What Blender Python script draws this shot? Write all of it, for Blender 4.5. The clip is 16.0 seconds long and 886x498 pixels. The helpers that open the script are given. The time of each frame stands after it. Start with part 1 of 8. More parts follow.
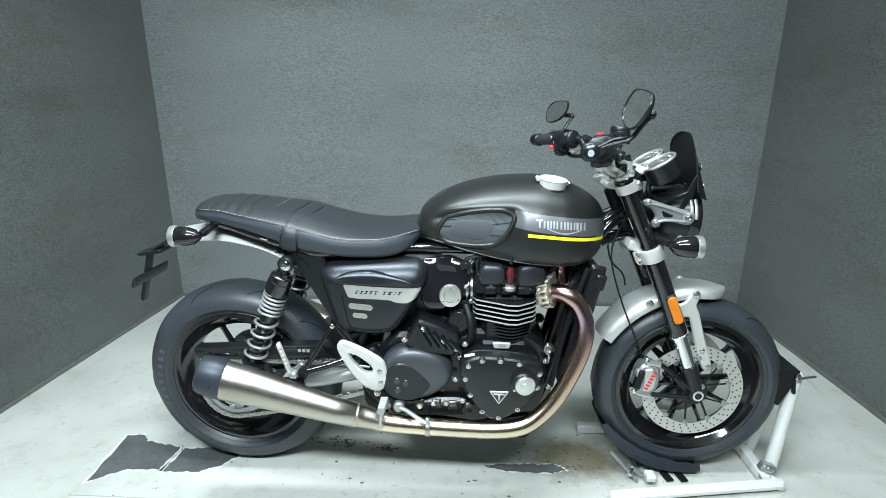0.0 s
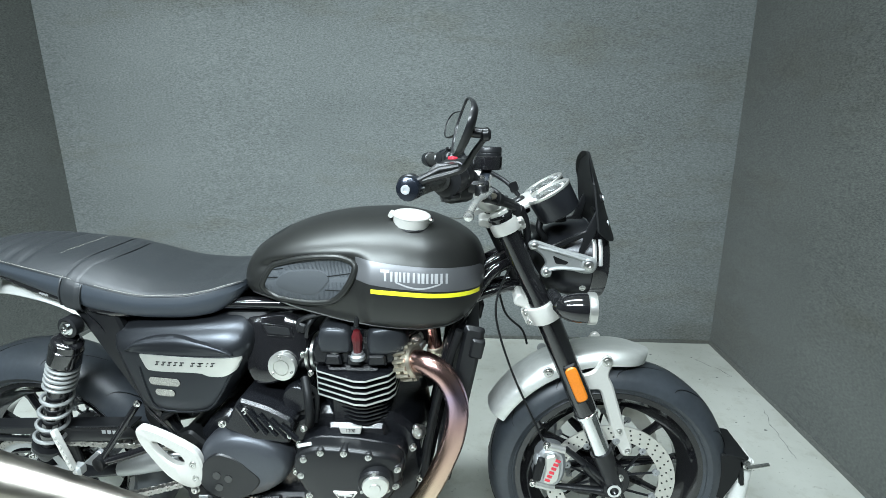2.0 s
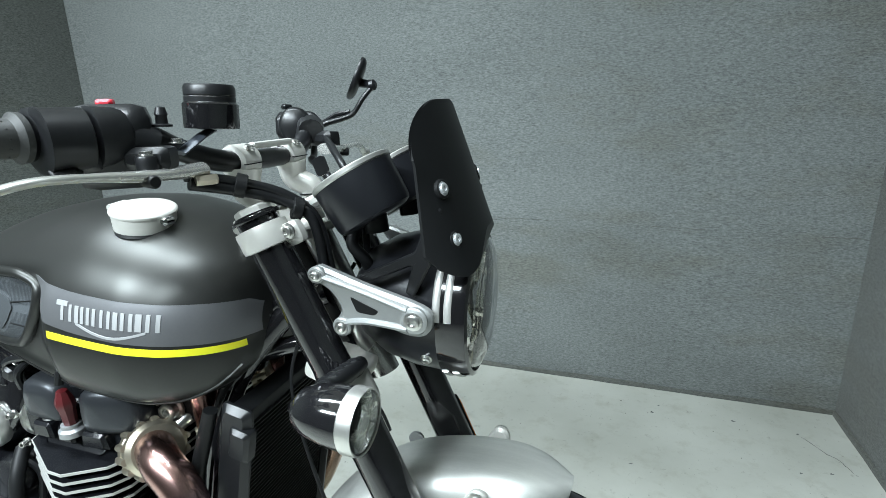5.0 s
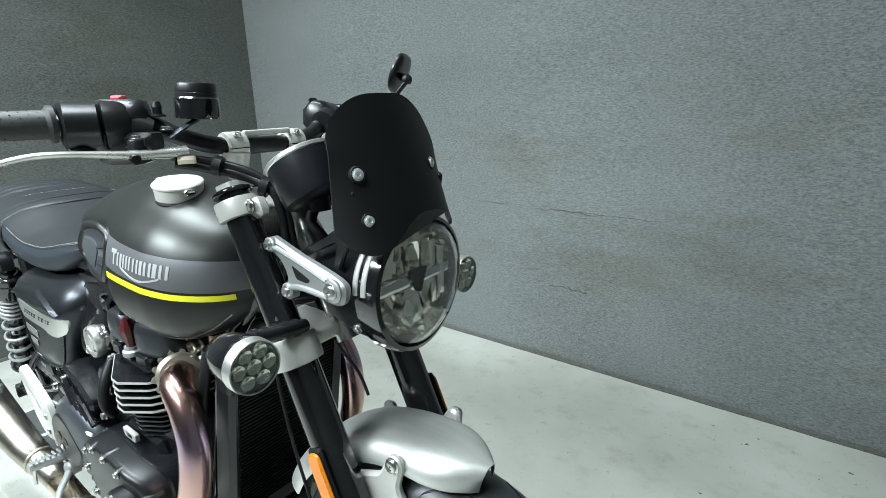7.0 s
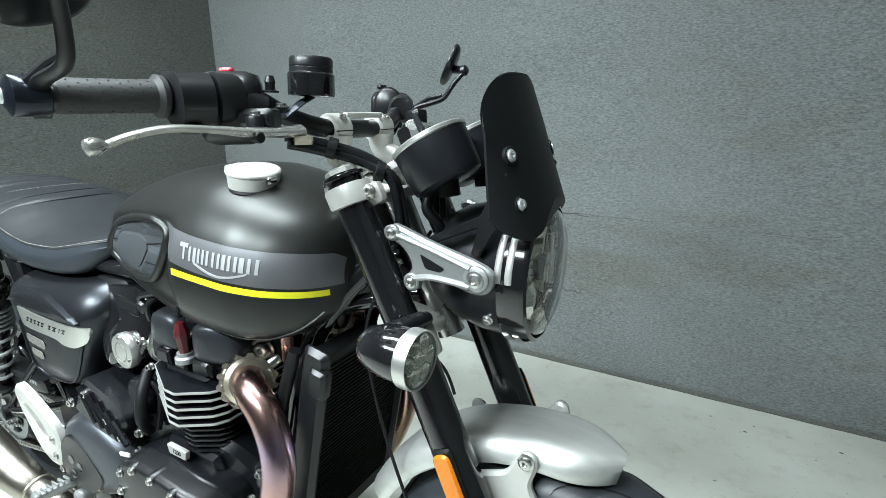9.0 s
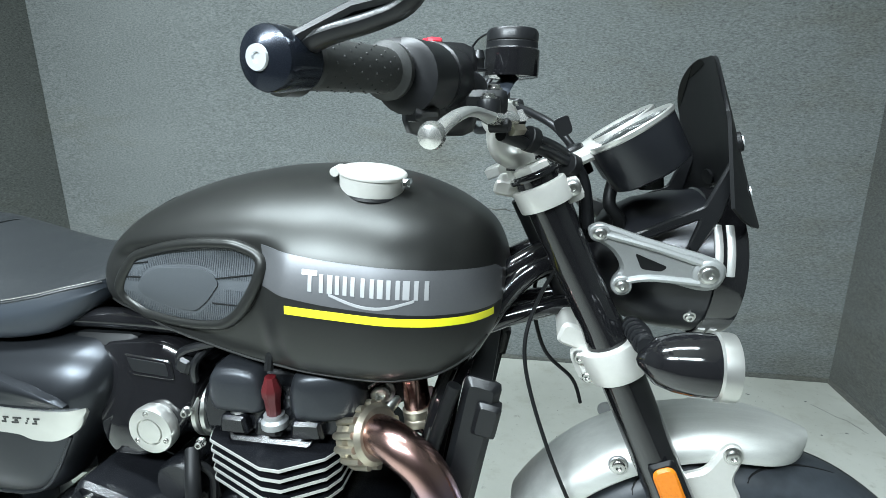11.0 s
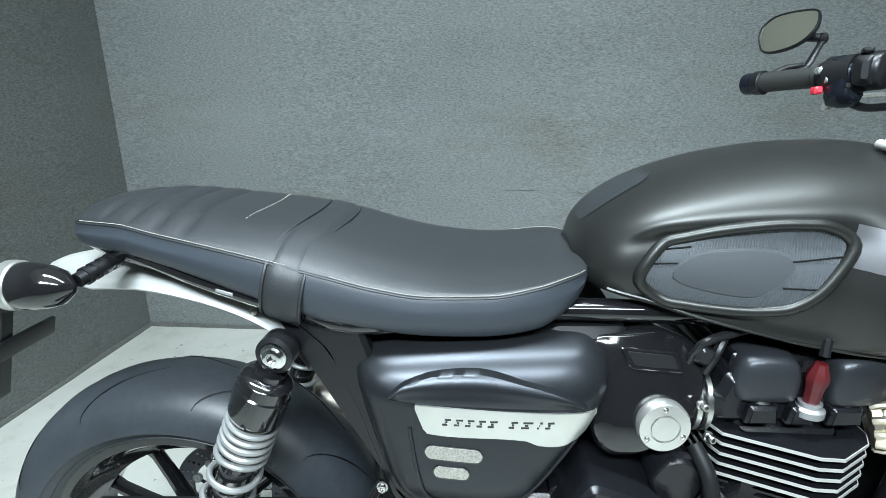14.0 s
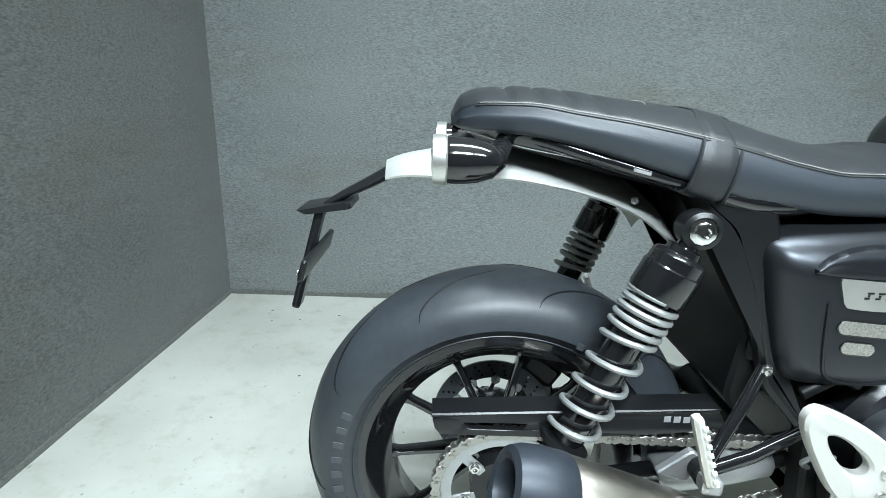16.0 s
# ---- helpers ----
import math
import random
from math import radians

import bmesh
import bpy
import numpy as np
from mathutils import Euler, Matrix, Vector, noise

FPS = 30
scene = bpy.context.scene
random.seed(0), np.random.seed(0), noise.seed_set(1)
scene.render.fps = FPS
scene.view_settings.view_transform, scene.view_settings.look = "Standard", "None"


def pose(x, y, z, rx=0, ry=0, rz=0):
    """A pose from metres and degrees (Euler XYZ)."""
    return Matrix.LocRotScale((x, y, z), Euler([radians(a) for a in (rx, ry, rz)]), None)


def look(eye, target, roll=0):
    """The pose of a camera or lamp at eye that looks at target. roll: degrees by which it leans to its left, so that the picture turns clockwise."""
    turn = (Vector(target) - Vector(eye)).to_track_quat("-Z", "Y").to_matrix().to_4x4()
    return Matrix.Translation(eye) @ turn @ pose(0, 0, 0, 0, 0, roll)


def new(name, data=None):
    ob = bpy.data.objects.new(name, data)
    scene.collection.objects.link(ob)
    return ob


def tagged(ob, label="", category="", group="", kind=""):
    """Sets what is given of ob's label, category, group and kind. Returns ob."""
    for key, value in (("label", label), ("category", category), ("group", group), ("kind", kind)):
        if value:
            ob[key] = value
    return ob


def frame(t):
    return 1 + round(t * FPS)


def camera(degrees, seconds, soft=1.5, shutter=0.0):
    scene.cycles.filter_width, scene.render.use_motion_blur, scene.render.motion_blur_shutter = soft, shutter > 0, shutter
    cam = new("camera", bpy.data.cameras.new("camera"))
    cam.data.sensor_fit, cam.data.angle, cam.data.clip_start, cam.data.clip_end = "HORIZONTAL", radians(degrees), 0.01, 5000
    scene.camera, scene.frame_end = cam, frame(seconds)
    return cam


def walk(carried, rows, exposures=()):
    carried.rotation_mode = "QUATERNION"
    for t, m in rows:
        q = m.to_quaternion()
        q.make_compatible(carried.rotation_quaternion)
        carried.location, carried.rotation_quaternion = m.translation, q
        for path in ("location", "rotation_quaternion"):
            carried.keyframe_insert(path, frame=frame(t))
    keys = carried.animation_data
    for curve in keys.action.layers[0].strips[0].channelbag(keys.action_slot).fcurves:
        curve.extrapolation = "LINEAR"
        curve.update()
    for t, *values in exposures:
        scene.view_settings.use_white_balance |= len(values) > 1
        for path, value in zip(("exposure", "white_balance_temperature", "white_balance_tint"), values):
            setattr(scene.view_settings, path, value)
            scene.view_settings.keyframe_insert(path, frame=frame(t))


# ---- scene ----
cam = camera(81.0, 16.0, soft=0.65)
PATH = [
    (0, (0.733, -1.57, 1.215), (0.638, 0.349, 0.661), 0.1),
    (0.5, (0.844, -1.503, 1.23), (0.73, 0.415, 0.673), -0.3),
    (1, (0.951, -1.442, 1.237), (0.834, 0.477, 0.684), -0.4),
    (1.5, (1.038, -1.34, 1.223), (0.912, 0.584, 0.693), -0.4),
    (2, (1.119, -1.185, 1.225), (0.988, 0.739, 0.696), -0.5),
    (2.5, (1.192, -1.064, 1.197), (1.067, 0.863, 0.676), -0.5),
    (3, (1.314, -0.952, 1.182), (1.183, 0.976, 0.667), -0.8),
    (3.5, (1.403, -0.863, 1.175), (1.254, 1.065, 0.665), -0.9),
    (4, (1.455, -0.734, 1.151), (1.215, 1.181, 0.627), -0.8),
    (4.5, (1.49, -0.63, 1.141), (1.056, 1.248, 0.607), -1.2),
    (5, (1.564, -0.581, 1.121), (0.936, 1.239, 0.58), -1.4),
    (7.3, (1.843, -0.487, 1.114), (0.655, 1.024, 0.562), -1.5),
    (7.5, (1.842, -0.493, 1.112), (0.65, 1.016, 0.561), -1.4),
    (8, (1.798, -0.513, 1.102), (0.614, 1.002, 0.55), -1.1),
    (8.2, (1.768, -0.531, 1.099), (0.6, 0.996, 0.547), -1.0),
    (10.3, (1.335, -0.684, 1.071), (0.841, 1.191, 0.58), -0.1),
    (10.5, (1.295, -0.682, 1.072), (0.846, 1.2, 0.569), -0.3),
    (11, (1.169, -0.68, 1.069), (0.829, 1.221, 0.55), -0.5),
    (11.5, (1.041, -0.667, 1.068), (0.773, 1.242, 0.535), -0.5),
    (12, (0.933, -0.661, 1.073), (0.697, 1.249, 0.528), -0.4),
    (12.5, (0.83, -0.668, 1.064), (0.62, 1.244, 0.515), -0.3),
    (13, (0.705, -0.682, 1.073), (0.507, 1.232, 0.527), -0.5),
    (13.5, (0.588, -0.712, 1.071), (0.418, 1.201, 0.514), -0.5),
    (14, (0.447, -0.723, 1.057), (0.33, 1.191, 0.487), -0.1),
    (14.5, (0.299, -0.729, 1.057), (0.223, 1.183, 0.475), 0.1),
    (15, (0.18, -0.745, 1.043), (0.128, 1.167, 0.456), 0.2),
    (15.5, (0.042, -0.77, 0.99), (0.012, 1.15, 0.431), 0.8),
    (16, (-0.109, -0.793, 0.908), (-0.105, 1.125, 0.342), 1.6),
]
walk(cam, [(t, look(eye, target, roll)) for t, eye, target, roll in PATH],
     [(0.0, -0.18, 6280, 7), (1.5, -0.08, 6300, 7), (3.0, 0.0, 6330, 7), (5.0, 0.0, 6370, 7), (7.5, -0.03, 6470, 7), (8.0, -0.03, 6480, 7), (10.5, 0.0, 6400, 7), (12.5, 0.0, 6110, 8), (13.0, 0.0, 6110, 8), (14.5, 0.0, 6270, 7), (16.0, 0.0, 6300, 7)])


# ---- light: two ceiling panels over the booth, two added front ones, weak grey surroundings ----
world = bpy.data.worlds.new("world")
world.use_nodes = True
scene.world = world
world.node_tree.nodes["Background"].inputs[0].default_value = (0.55, 0.6, 0.6, 1)
world.node_tree.nodes["Background"].inputs[1].default_value = 0.03
PANELS = [((0.10, -0.40, 2.70), (0.10, -0.30, 0.0), 35.0), ((1.08, -0.40, 2.70), (1.08, -0.30, 0.0), 21.5),
          # tilted front pair: added, unseen, to brighten the bike and back wall
          ((0.02, -1.95, 2.50), (0.30, 0.6, 0.7), 61.0), ((1.12, -1.95, 2.50), (0.9, 0.6, 0.7), 31.0)]
CEIL = 2.75


# ---- materials ----
def mat(name, color, rough=0.5, metal=0.0, vary=0.12, scale=60.0, coarse=4.0, bump=0.0, bump_scale=None, coat=0.0,
        spec=0.5, stretch=(1, 1, 1), rvary=0.06):
    """A surface with fine grain, a slow second variation, and relief."""
    m = bpy.data.materials.new(name)
    m.use_nodes = True
    nt = m.node_tree
    b = nt.nodes["Principled BSDF"]
    b.inputs["Metallic"].default_value = metal
    b.inputs["Specular IOR Level"].default_value = spec
    b.inputs["Coat Weight"].default_value = coat
    b.inputs["Coat Roughness"].default_value = 0.06
    tc = nt.nodes.new("ShaderNodeTexCoord")
    mp = nt.nodes.new("ShaderNodeMapping")
    mp.inputs["Scale"].default_value = stretch
    nt.links.new(tc.outputs["Object"], mp.inputs["Vector"])
    fine = nt.nodes.new("ShaderNodeTexNoise")
    fine.inputs["Scale"].default_value = scale
    fine.inputs["Detail"].default_value = 4
    slow = nt.nodes.new("ShaderNodeTexNoise")
    slow.inputs["Scale"].default_value = coarse
    slow.inputs["Detail"].default_value = 3
    for n in (fine, slow):
        nt.links.new(mp.outputs["Vector"], n.inputs["Vector"])
    add = nt.nodes.new("ShaderNodeMath")
    add.operation = "MULTIPLY_ADD"
    nt.links.new(slow.outputs["Fac"], add.inputs[0])
    add.inputs[1].default_value = 0.6
    half = nt.nodes.new("ShaderNodeMath")
    half.operation = "MULTIPLY"
    half.inputs[1].default_value = 0.4
    nt.links.new(fine.outputs["Fac"], half.inputs[0])
    nt.links.new(half.outputs[0], add.inputs[2])
    ramp = nt.nodes.new("ShaderNodeMapRange")
    ramp.inputs["From Min"].default_value, ramp.inputs["From Max"].default_value = 0.3, 0.7
    nt.links.new(add.outputs[0], ramp.inputs["Value"])
    mix = nt.nodes.new("ShaderNodeMix")
    mix.data_type = "RGBA"
    nt.links.new(ramp.outputs[0], mix.inputs["Factor"])
    mix.inputs[6].default_value = (*[c * (1 - vary) for c in color], 1)
    mix.inputs[7].default_value = (*[min(1, c * (1 + vary)) for c in color], 1)
    nt.links.new(mix.outputs[2], b.inputs["Base Color"])
    rr = nt.nodes.new("ShaderNodeMapRange")
    rr.inputs["To Min"].default_value, rr.inputs["To Max"].default_value = max(0.02, rough - rvary), min(1, rough + rvary)
    nt.links.new(slow.outputs["Fac"], rr.inputs["Value"])
    nt.links.new(rr.outputs[0], b.inputs["Roughness"])
    if bump:
        bp = nt.nodes.new("ShaderNodeBump")
        bp.inputs["Strength"].default_value = bump
        bp.inputs["Distance"].default_value = 0.002
        src = fine
        if bump_scale:
            src = nt.nodes.new("ShaderNodeTexNoise")
            src.inputs["Scale"].default_value = bump_scale
            src.inputs["Detail"].default_value = 3
            nt.links.new(mp.outputs["Vector"], src.inputs["Vector"])
        nt.links.new(src.outputs["Fac"], bp.inputs["Height"])
        nt.links.new(bp.outputs[0], b.inputs["Normal"])
    return m


def carpet(name, dark, light):
    """Felted grey wall carpet: speckled yarn in short horizontal flecks, faint stains."""
    m = bpy.data.materials.new(name)
    m.use_nodes = True
    nt = m.node_tree
    b = nt.nodes["Principled BSDF"]
    b.inputs["Roughness"].default_value = 0.95
    b.inputs["Specular IOR Level"].default_value = 0.15
    b.inputs["Sheen Weight"].default_value = 0.25
    tc = nt.nodes.new("ShaderNodeTexCoord")
    mp = nt.nodes.new("ShaderNodeMapping")
    mp.inputs["Scale"].default_value = (0.35, 0.35, 1.0)
    nt.links.new(tc.outputs["Object"], mp.inputs["Vector"])
    vals = []
    for sc, de, ro in ((640, 2, 0.55), (240, 2, 0.5), (2.2, 4, 0.55)):
        n = nt.nodes.new("ShaderNodeTexNoise")
        n.inputs["Scale"].default_value, n.inputs["Detail"].default_value, n.inputs["Roughness"].default_value = sc, de, ro
        nt.links.new(mp.outputs["Vector"], n.inputs["Vector"])
        vals.append(n)
    a = nt.nodes.new("ShaderNodeMix")
    a.data_type = "FLOAT"
    a.inputs["Factor"].default_value = 0.55
    nt.links.new(vals[0].outputs["Fac"], a.inputs[2])
    nt.links.new(vals[1].outputs["Fac"], a.inputs[3])
    c = nt.nodes.new("ShaderNodeMix")
    c.data_type = "FLOAT"
    c.inputs["Factor"].default_value = 0.2
    nt.links.new(a.outputs[0], c.inputs[2])
    nt.links.new(vals[2].outputs["Fac"], c.inputs[3])
    r = nt.nodes.new("ShaderNodeValToRGB")
    r.color_ramp.elements[0].position, r.color_ramp.elements[1].position = 0.30, 0.76
    r.color_ramp.elements[0].color, r.color_ramp.elements[1].color = (*dark, 1), (*light, 1)
    nt.links.new(c.outputs[0], r.inputs["Fac"])
    # old brownish smears
    n = nt.nodes.new("ShaderNodeTexNoise")
    n.inputs["Scale"].default_value, n.inputs["Detail"].default_value, n.inputs["Roughness"].default_value = 3.4, 7, 0.65
    nt.links.new(mp.outputs["Vector"], n.inputs["Vector"])
    sm = nt.nodes.new("ShaderNodeValToRGB")
    sm.color_ramp.elements[0].position, sm.color_ramp.elements[1].position = 0.32, 0.46
    sm.color_ramp.elements[0].color, sm.color_ramp.elements[1].color = (0.84, 0.80, 0.72, 1), (1, 1, 1, 1)
    nt.links.new(n.outputs["Fac"], sm.inputs["Fac"])
    k = nt.nodes.new("ShaderNodeMix")
    k.data_type, k.blend_type = "RGBA", "MULTIPLY"
    k.inputs["Factor"].default_value = 0.8
    nt.links.new(r.outputs["Color"], k.inputs[6])
    nt.links.new(sm.outputs["Color"], k.inputs[7])
    nt.links.new(k.outputs[2], b.inputs["Base Color"])
    bp = nt.nodes.new("ShaderNodeBump")
    bp.inputs["Strength"].default_value, bp.inputs["Distance"].default_value = 0.4, 0.003
    nt.links.new(a.outputs[0], bp.inputs["Height"])
    nt.links.new(bp.outputs[0], b.inputs["Normal"])
    return m


def painted_floor(name, stain=((-7.9, 1.0, 0.0), (6.0, 11.0, 0.0))):
    """Worn pale grey floor paint with scuffs, grey grime and small dark chips."""
    m = bpy.data.materials.new(name)
    m.use_nodes = True
    nt = m.node_tree
    b = nt.nodes["Principled BSDF"]
    b.inputs["Roughness"].default_value = 0.48
    tc = nt.nodes.new("ShaderNodeTexCoord")

    def noise_at(sc, de, ro=0.55):
        n = nt.nodes.new("ShaderNodeTexNoise")
        n.inputs["Scale"].default_value, n.inputs["Detail"].default_value, n.inputs["Roughness"].default_value = sc, de, ro
        nt.links.new(tc.outputs["Object"], n.inputs["Vector"])
        return n.outputs["Fac"]

    def ramp(fac, p0, c0, p1, c1):
        r = nt.nodes.new("ShaderNodeValToRGB")
        r.color_ramp.elements[0].position, r.color_ramp.elements[1].position = p0, p1
        r.color_ramp.elements[0].color, r.color_ramp.elements[1].color = (*c0, 1), (*c1, 1)
        nt.links.new(fac, r.inputs["Fac"])
        return r.outputs["Color"]

    def mult(x, y, f=1.0):
        k = nt.nodes.new("ShaderNodeMix")
        k.data_type, k.blend_type = "RGBA", "MULTIPLY"
        k.inputs["Factor"].default_value = f
        nt.links.new(x, k.inputs[6])
        nt.links.new(y, k.inputs[7])
        return k.outputs[2]

    base = ramp(noise_at(2.5, 5), 0.35, (0.485, 0.495, 0.445), 0.65, (0.575, 0.585, 0.535))
    grime = ramp(noise_at(9, 8, 0.7), 0.30, (0.72, 0.70, 0.65), 0.48, (1, 1, 1))
    chips = ramp(noise_at(38, 3, 0.6), 0.262, (0.12, 0.12, 0.11), 0.275, (1, 1, 1))
    spots = ramp(noise_at(110, 2), 0.25, (0.35, 0.34, 0.32), 0.30, (1, 1, 1))
    # rusty dirt gathered round the chock's foot
    mp = nt.nodes.new("ShaderNodeMapping")
    mp.inputs["Location"].default_value, mp.inputs["Scale"].default_value = stain
    nt.links.new(tc.outputs["Object"], mp.inputs["Vector"])
    ln = nt.nodes.new("ShaderNodeVectorMath")
    ln.operation = "LENGTH"
    nt.links.new(mp.outputs["Vector"], ln.inputs[0])
    away = nt.nodes.new("ShaderNodeMath")
    away.operation = "MULTIPLY_ADD"
    nt.links.new(noise_at(16, 6, 0.7), away.inputs[0])
    away.inputs[1].default_value = -1.1
    nt.links.new(ln.outputs["Value"], away.inputs[2])
    dirt = ramp(away.outputs[0], 0.0, (0.34, 0.30, 0.22), 0.75, (1, 1, 1))
    soot = ramp(noise_at(26, 7, 0.75), 0.33, (0.42, 0.40, 0.36), 0.40, (1, 1, 1))
    nt.links.new(mult(mult(mult(mult(mult(base, grime, 0.6), chips), spots, 0.6), dirt), soot, 0.5), b.inputs["Base Color"])
    bp = nt.nodes.new("ShaderNodeBump")
    bp.inputs["Strength"].default_value, bp.inputs["Distance"].default_value = 0.15, 0.003
    nt.links.new(noise_at(45, 5), bp.inputs["Height"])
    nt.links.new(bp.outputs[0], b.inputs["Normal"])
    return m


def glassy(name, color, rough=0.02, ior=1.45):
    m = bpy.data.materials.new(name)
    m.use_nodes = True
    b = m.node_tree.nodes["Principled BSDF"]
    b.inputs["Base Color"].default_value = (*color, 1)
    b.inputs["Roughness"].default_value = rough
    b.inputs["Transmission Weight"].default_value = 1.0
    b.inputs["IOR"].default_value = ior
    return m


def heat_tint(name):
    """Heat-blued header steel: straw, copper and violet bands that run with the height of the pipe."""
    m = mat(name, (0.5, 0.4, 0.34), 0.24, 1.0, 0.1, 90, 6)
    nt = m.node_tree
    b = nt.nodes["Principled BSDF"]
    tc = nt.nodes.new("ShaderNodeTexCoord")
    sep = nt.nodes.new("ShaderNodeSeparateXYZ")
    nt.links.new(tc.outputs["Object"], sep.inputs[0])
    n = nt.nodes.new("ShaderNodeTexNoise")
    n.inputs["Scale"].default_value = 14
    nt.links.new(tc.outputs["Object"], n.inputs["Vector"])
    ma = nt.nodes.new("ShaderNodeMath")
    ma.operation = "MULTIPLY_ADD"
    nt.links.new(n.outputs["Fac"], ma.inputs[0])
    ma.inputs[1].default_value = 0.08
    nt.links.new(sep.outputs["Z"], ma.inputs[2])
    mr = nt.nodes.new("ShaderNodeMapRange")
    mr.inputs["From Min"].default_value, mr.inputs["From Max"].default_value = 0.26, 0.70
    nt.links.new(ma.outputs[0], mr.inputs["Value"])
    r = nt.nodes.new("ShaderNodeValToRGB")
    cols = [(0.0, (0.66, 0.58, 0.46)), (0.3, (0.66, 0.52, 0.38)), (0.55, (0.62, 0.43, 0.34)), (0.76, (0.54, 0.34, 0.33)), (0.90, (0.44, 0.33, 0.46)), (1.0, (0.50, 0.31, 0.28))]
    while len(r.color_ramp.elements) < len(cols):
        r.color_ramp.elements.new(0.5)
    for e, (p, c) in zip(r.color_ramp.elements, cols):
        e.position, e.color = p, (*c, 1)
    nt.links.new(mr.outputs[0], r.inputs["Fac"])
    nt.links.new(r.outputs["Color"], b.inputs["Base Color"])
    return m


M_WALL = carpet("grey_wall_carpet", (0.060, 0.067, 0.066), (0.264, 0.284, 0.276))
# side walls' shade put into a darker, warmer copy of the carpet
M_SIDE = carpet("shaded_side_wall_carpet", (0.019, 0.022, 0.020), (0.156, 0.168, 0.154))
# unseen wall behind the camera, added; dark so gloss parts reflect little
M_FRONTWALL = mat("dark_front_wall_paint", (0.05, 0.05, 0.045), 0.7, 0, 0.06, 40, 3, 0.05)
M_FLOOR = painted_floor("worn_floor_paint", ((-5.6, 0.0, 0.0), (5.0, 9.0, 0.0)))
M_PATCH = mat("bare_dark_floor", (0.085, 0.09, 0.09), 0.6, 0, 0.35, 70, 8, 0.25)
M_CEIL = mat("grey_ceiling", (0.82, 0.79, 0.68), 0.8, 0, 0.04)
M_TANK = mat("matt_grey_tank_paint", (0.042, 0.043, 0.041), 0.37, 0.75, 0.05, 300, 3)
M_PANEL = mat("satin_dark_grey_panel_paint", (0.034, 0.037, 0.042), 0.33, 0.75, 0.05, 300, 3)
M_BAND = mat("satin_light_grey_band", (0.15, 0.153, 0.16), 0.42, 0.6, 0.05, 300, 3)
M_YELLOW = mat("yellow_stripe", (0.72, 0.70, 0.02), 0.45, 0, 0.05)
M_LOGO = mat("silver_emblem", (0.40, 0.405, 0.41), 0.4, 0.4, 0.04)
M_SATIN = mat("satin_black_plastic", (0.009, 0.0095, 0.0105), 0.32, 0, 0.15, 220, 5, 0.02, 500, spec=0.38)
M_MATT = mat("matt_black_coat", (0.007, 0.0075, 0.008), 0.46, 0, 0.15, 240, 5, 0.03, 600, spec=0.24)
M_GLOSS = mat("gloss_black_lacquer", (0.008, 0.008, 0.009), 0.10, 0, 0.1, 80, 4, 0, None, 0.6)
M_SEAT = mat("black_seat_vinyl", (0.017, 0.0192, 0.0212), 0.44, 0, 0.12, 300, 4, 0.2, 900)
M_SEAT2 = mat("grey_seat_side_vinyl", (0.029, 0.035, 0.043), 0.40, 0, 0.1, 300, 4, 0.15, 900)
M_THREAD = mat("pale_thread", (0.36, 0.35, 0.31), 0.8)
M_RUBBER = mat("tyre_rubber", (0.029, 0.034, 0.040), 0.42, 0, 0.30, 90, 6, 0.07, 260)
M_LETTER = mat("scuffed_raised_rubber", (0.050, 0.056, 0.063), 0.6, 0, 0.25, 120, 8, 0.1)
M_SILVER = mat("silver_painted_alloy", (0.55, 0.545, 0.51), 0.36, 0.28, 0.05, 200, 4)
M_BRUSH = mat("brushed_alloy_guard", (0.62, 0.63, 0.6), 0.44, 0.65, 0.10, 60, 3, 0.1, None, stretch=(2, 30, 30))
M_CAST = mat("grey_cast_alloy", (0.40, 0.41, 0.42), 0.45, 0.8, 0.08, 250, 6, 0.2, 400)
M_STEEL = mat("brushed_steel", (0.43, 0.4, 0.35), 0.33, 1.0, 0.07, 40, 3, 0.05, None, stretch=(1, 60, 60))
M_CHROME = mat("bright_metal", (0.75, 0.76, 0.77), 0.12, 1.0, 0.04)
M_BOLT = mat("zinc_bolt", (0.6, 0.6, 0.58), 0.28, 1.0, 0.1)
M_HEADER = heat_tint("heat_tinted_header")
M_ENGINE = mat("black_engine_paint", (0.007, 0.0075, 0.009), 0.24, 0, 0.2, 160, 6, 0.12, 320, spec=0.4)
M_BOWL = mat("satin_black_lamp_shell", (0.014, 0.015, 0.018), 0.30, 0.3, 0.08, 260, 5, 0.03, 500)
M_DRIVE = mat("satin_blue_grey_cover", (0.075, 0.081, 0.092), 0.4, 0.6, 0.08, 260, 5, 0.1, 400)
M_COVER = mat("satin_grey_engine_cover", (0.032, 0.035, 0.040), 0.34, 0.5, 0.08, 260, 5, 0.1, 400)
M_CLUTCH = mat("matt_black_clutch_cover", (0.009, 0.0095, 0.0105), 0.36, 0.1, 0.12, 260, 5, 0.12, 500)
M_ROTOR = mat("brake_rotor_steel", (0.60, 0.59, 0.55), 0.36, 0.8, 0.08, 120, 8)
M_CHAIN = mat("oiled_chain_steel", (0.34, 0.33, 0.31), 0.36, 0.9, 0.15, 300, 20)
M_PAD2 = mat("smooth_pad_rubber", (0.046, 0.051, 0.056), 0.5, 0, 0.1, 300, 5, 0.1, 700)
M_GRIP = mat("grip_rubber", (0.020, 0.021, 0.020), 0.55, 0, 0.2, 200, 6, 0.1, 400)
M_LEVER = mat("cast_lever", (0.66, 0.66, 0.63), 0.27, 0.85, 0.08, 160, 8, 0.08)
M_EDGE = mat("machined_fin_edge", (0.50, 0.50, 0.48), 0.42, 0.5, 0.05)
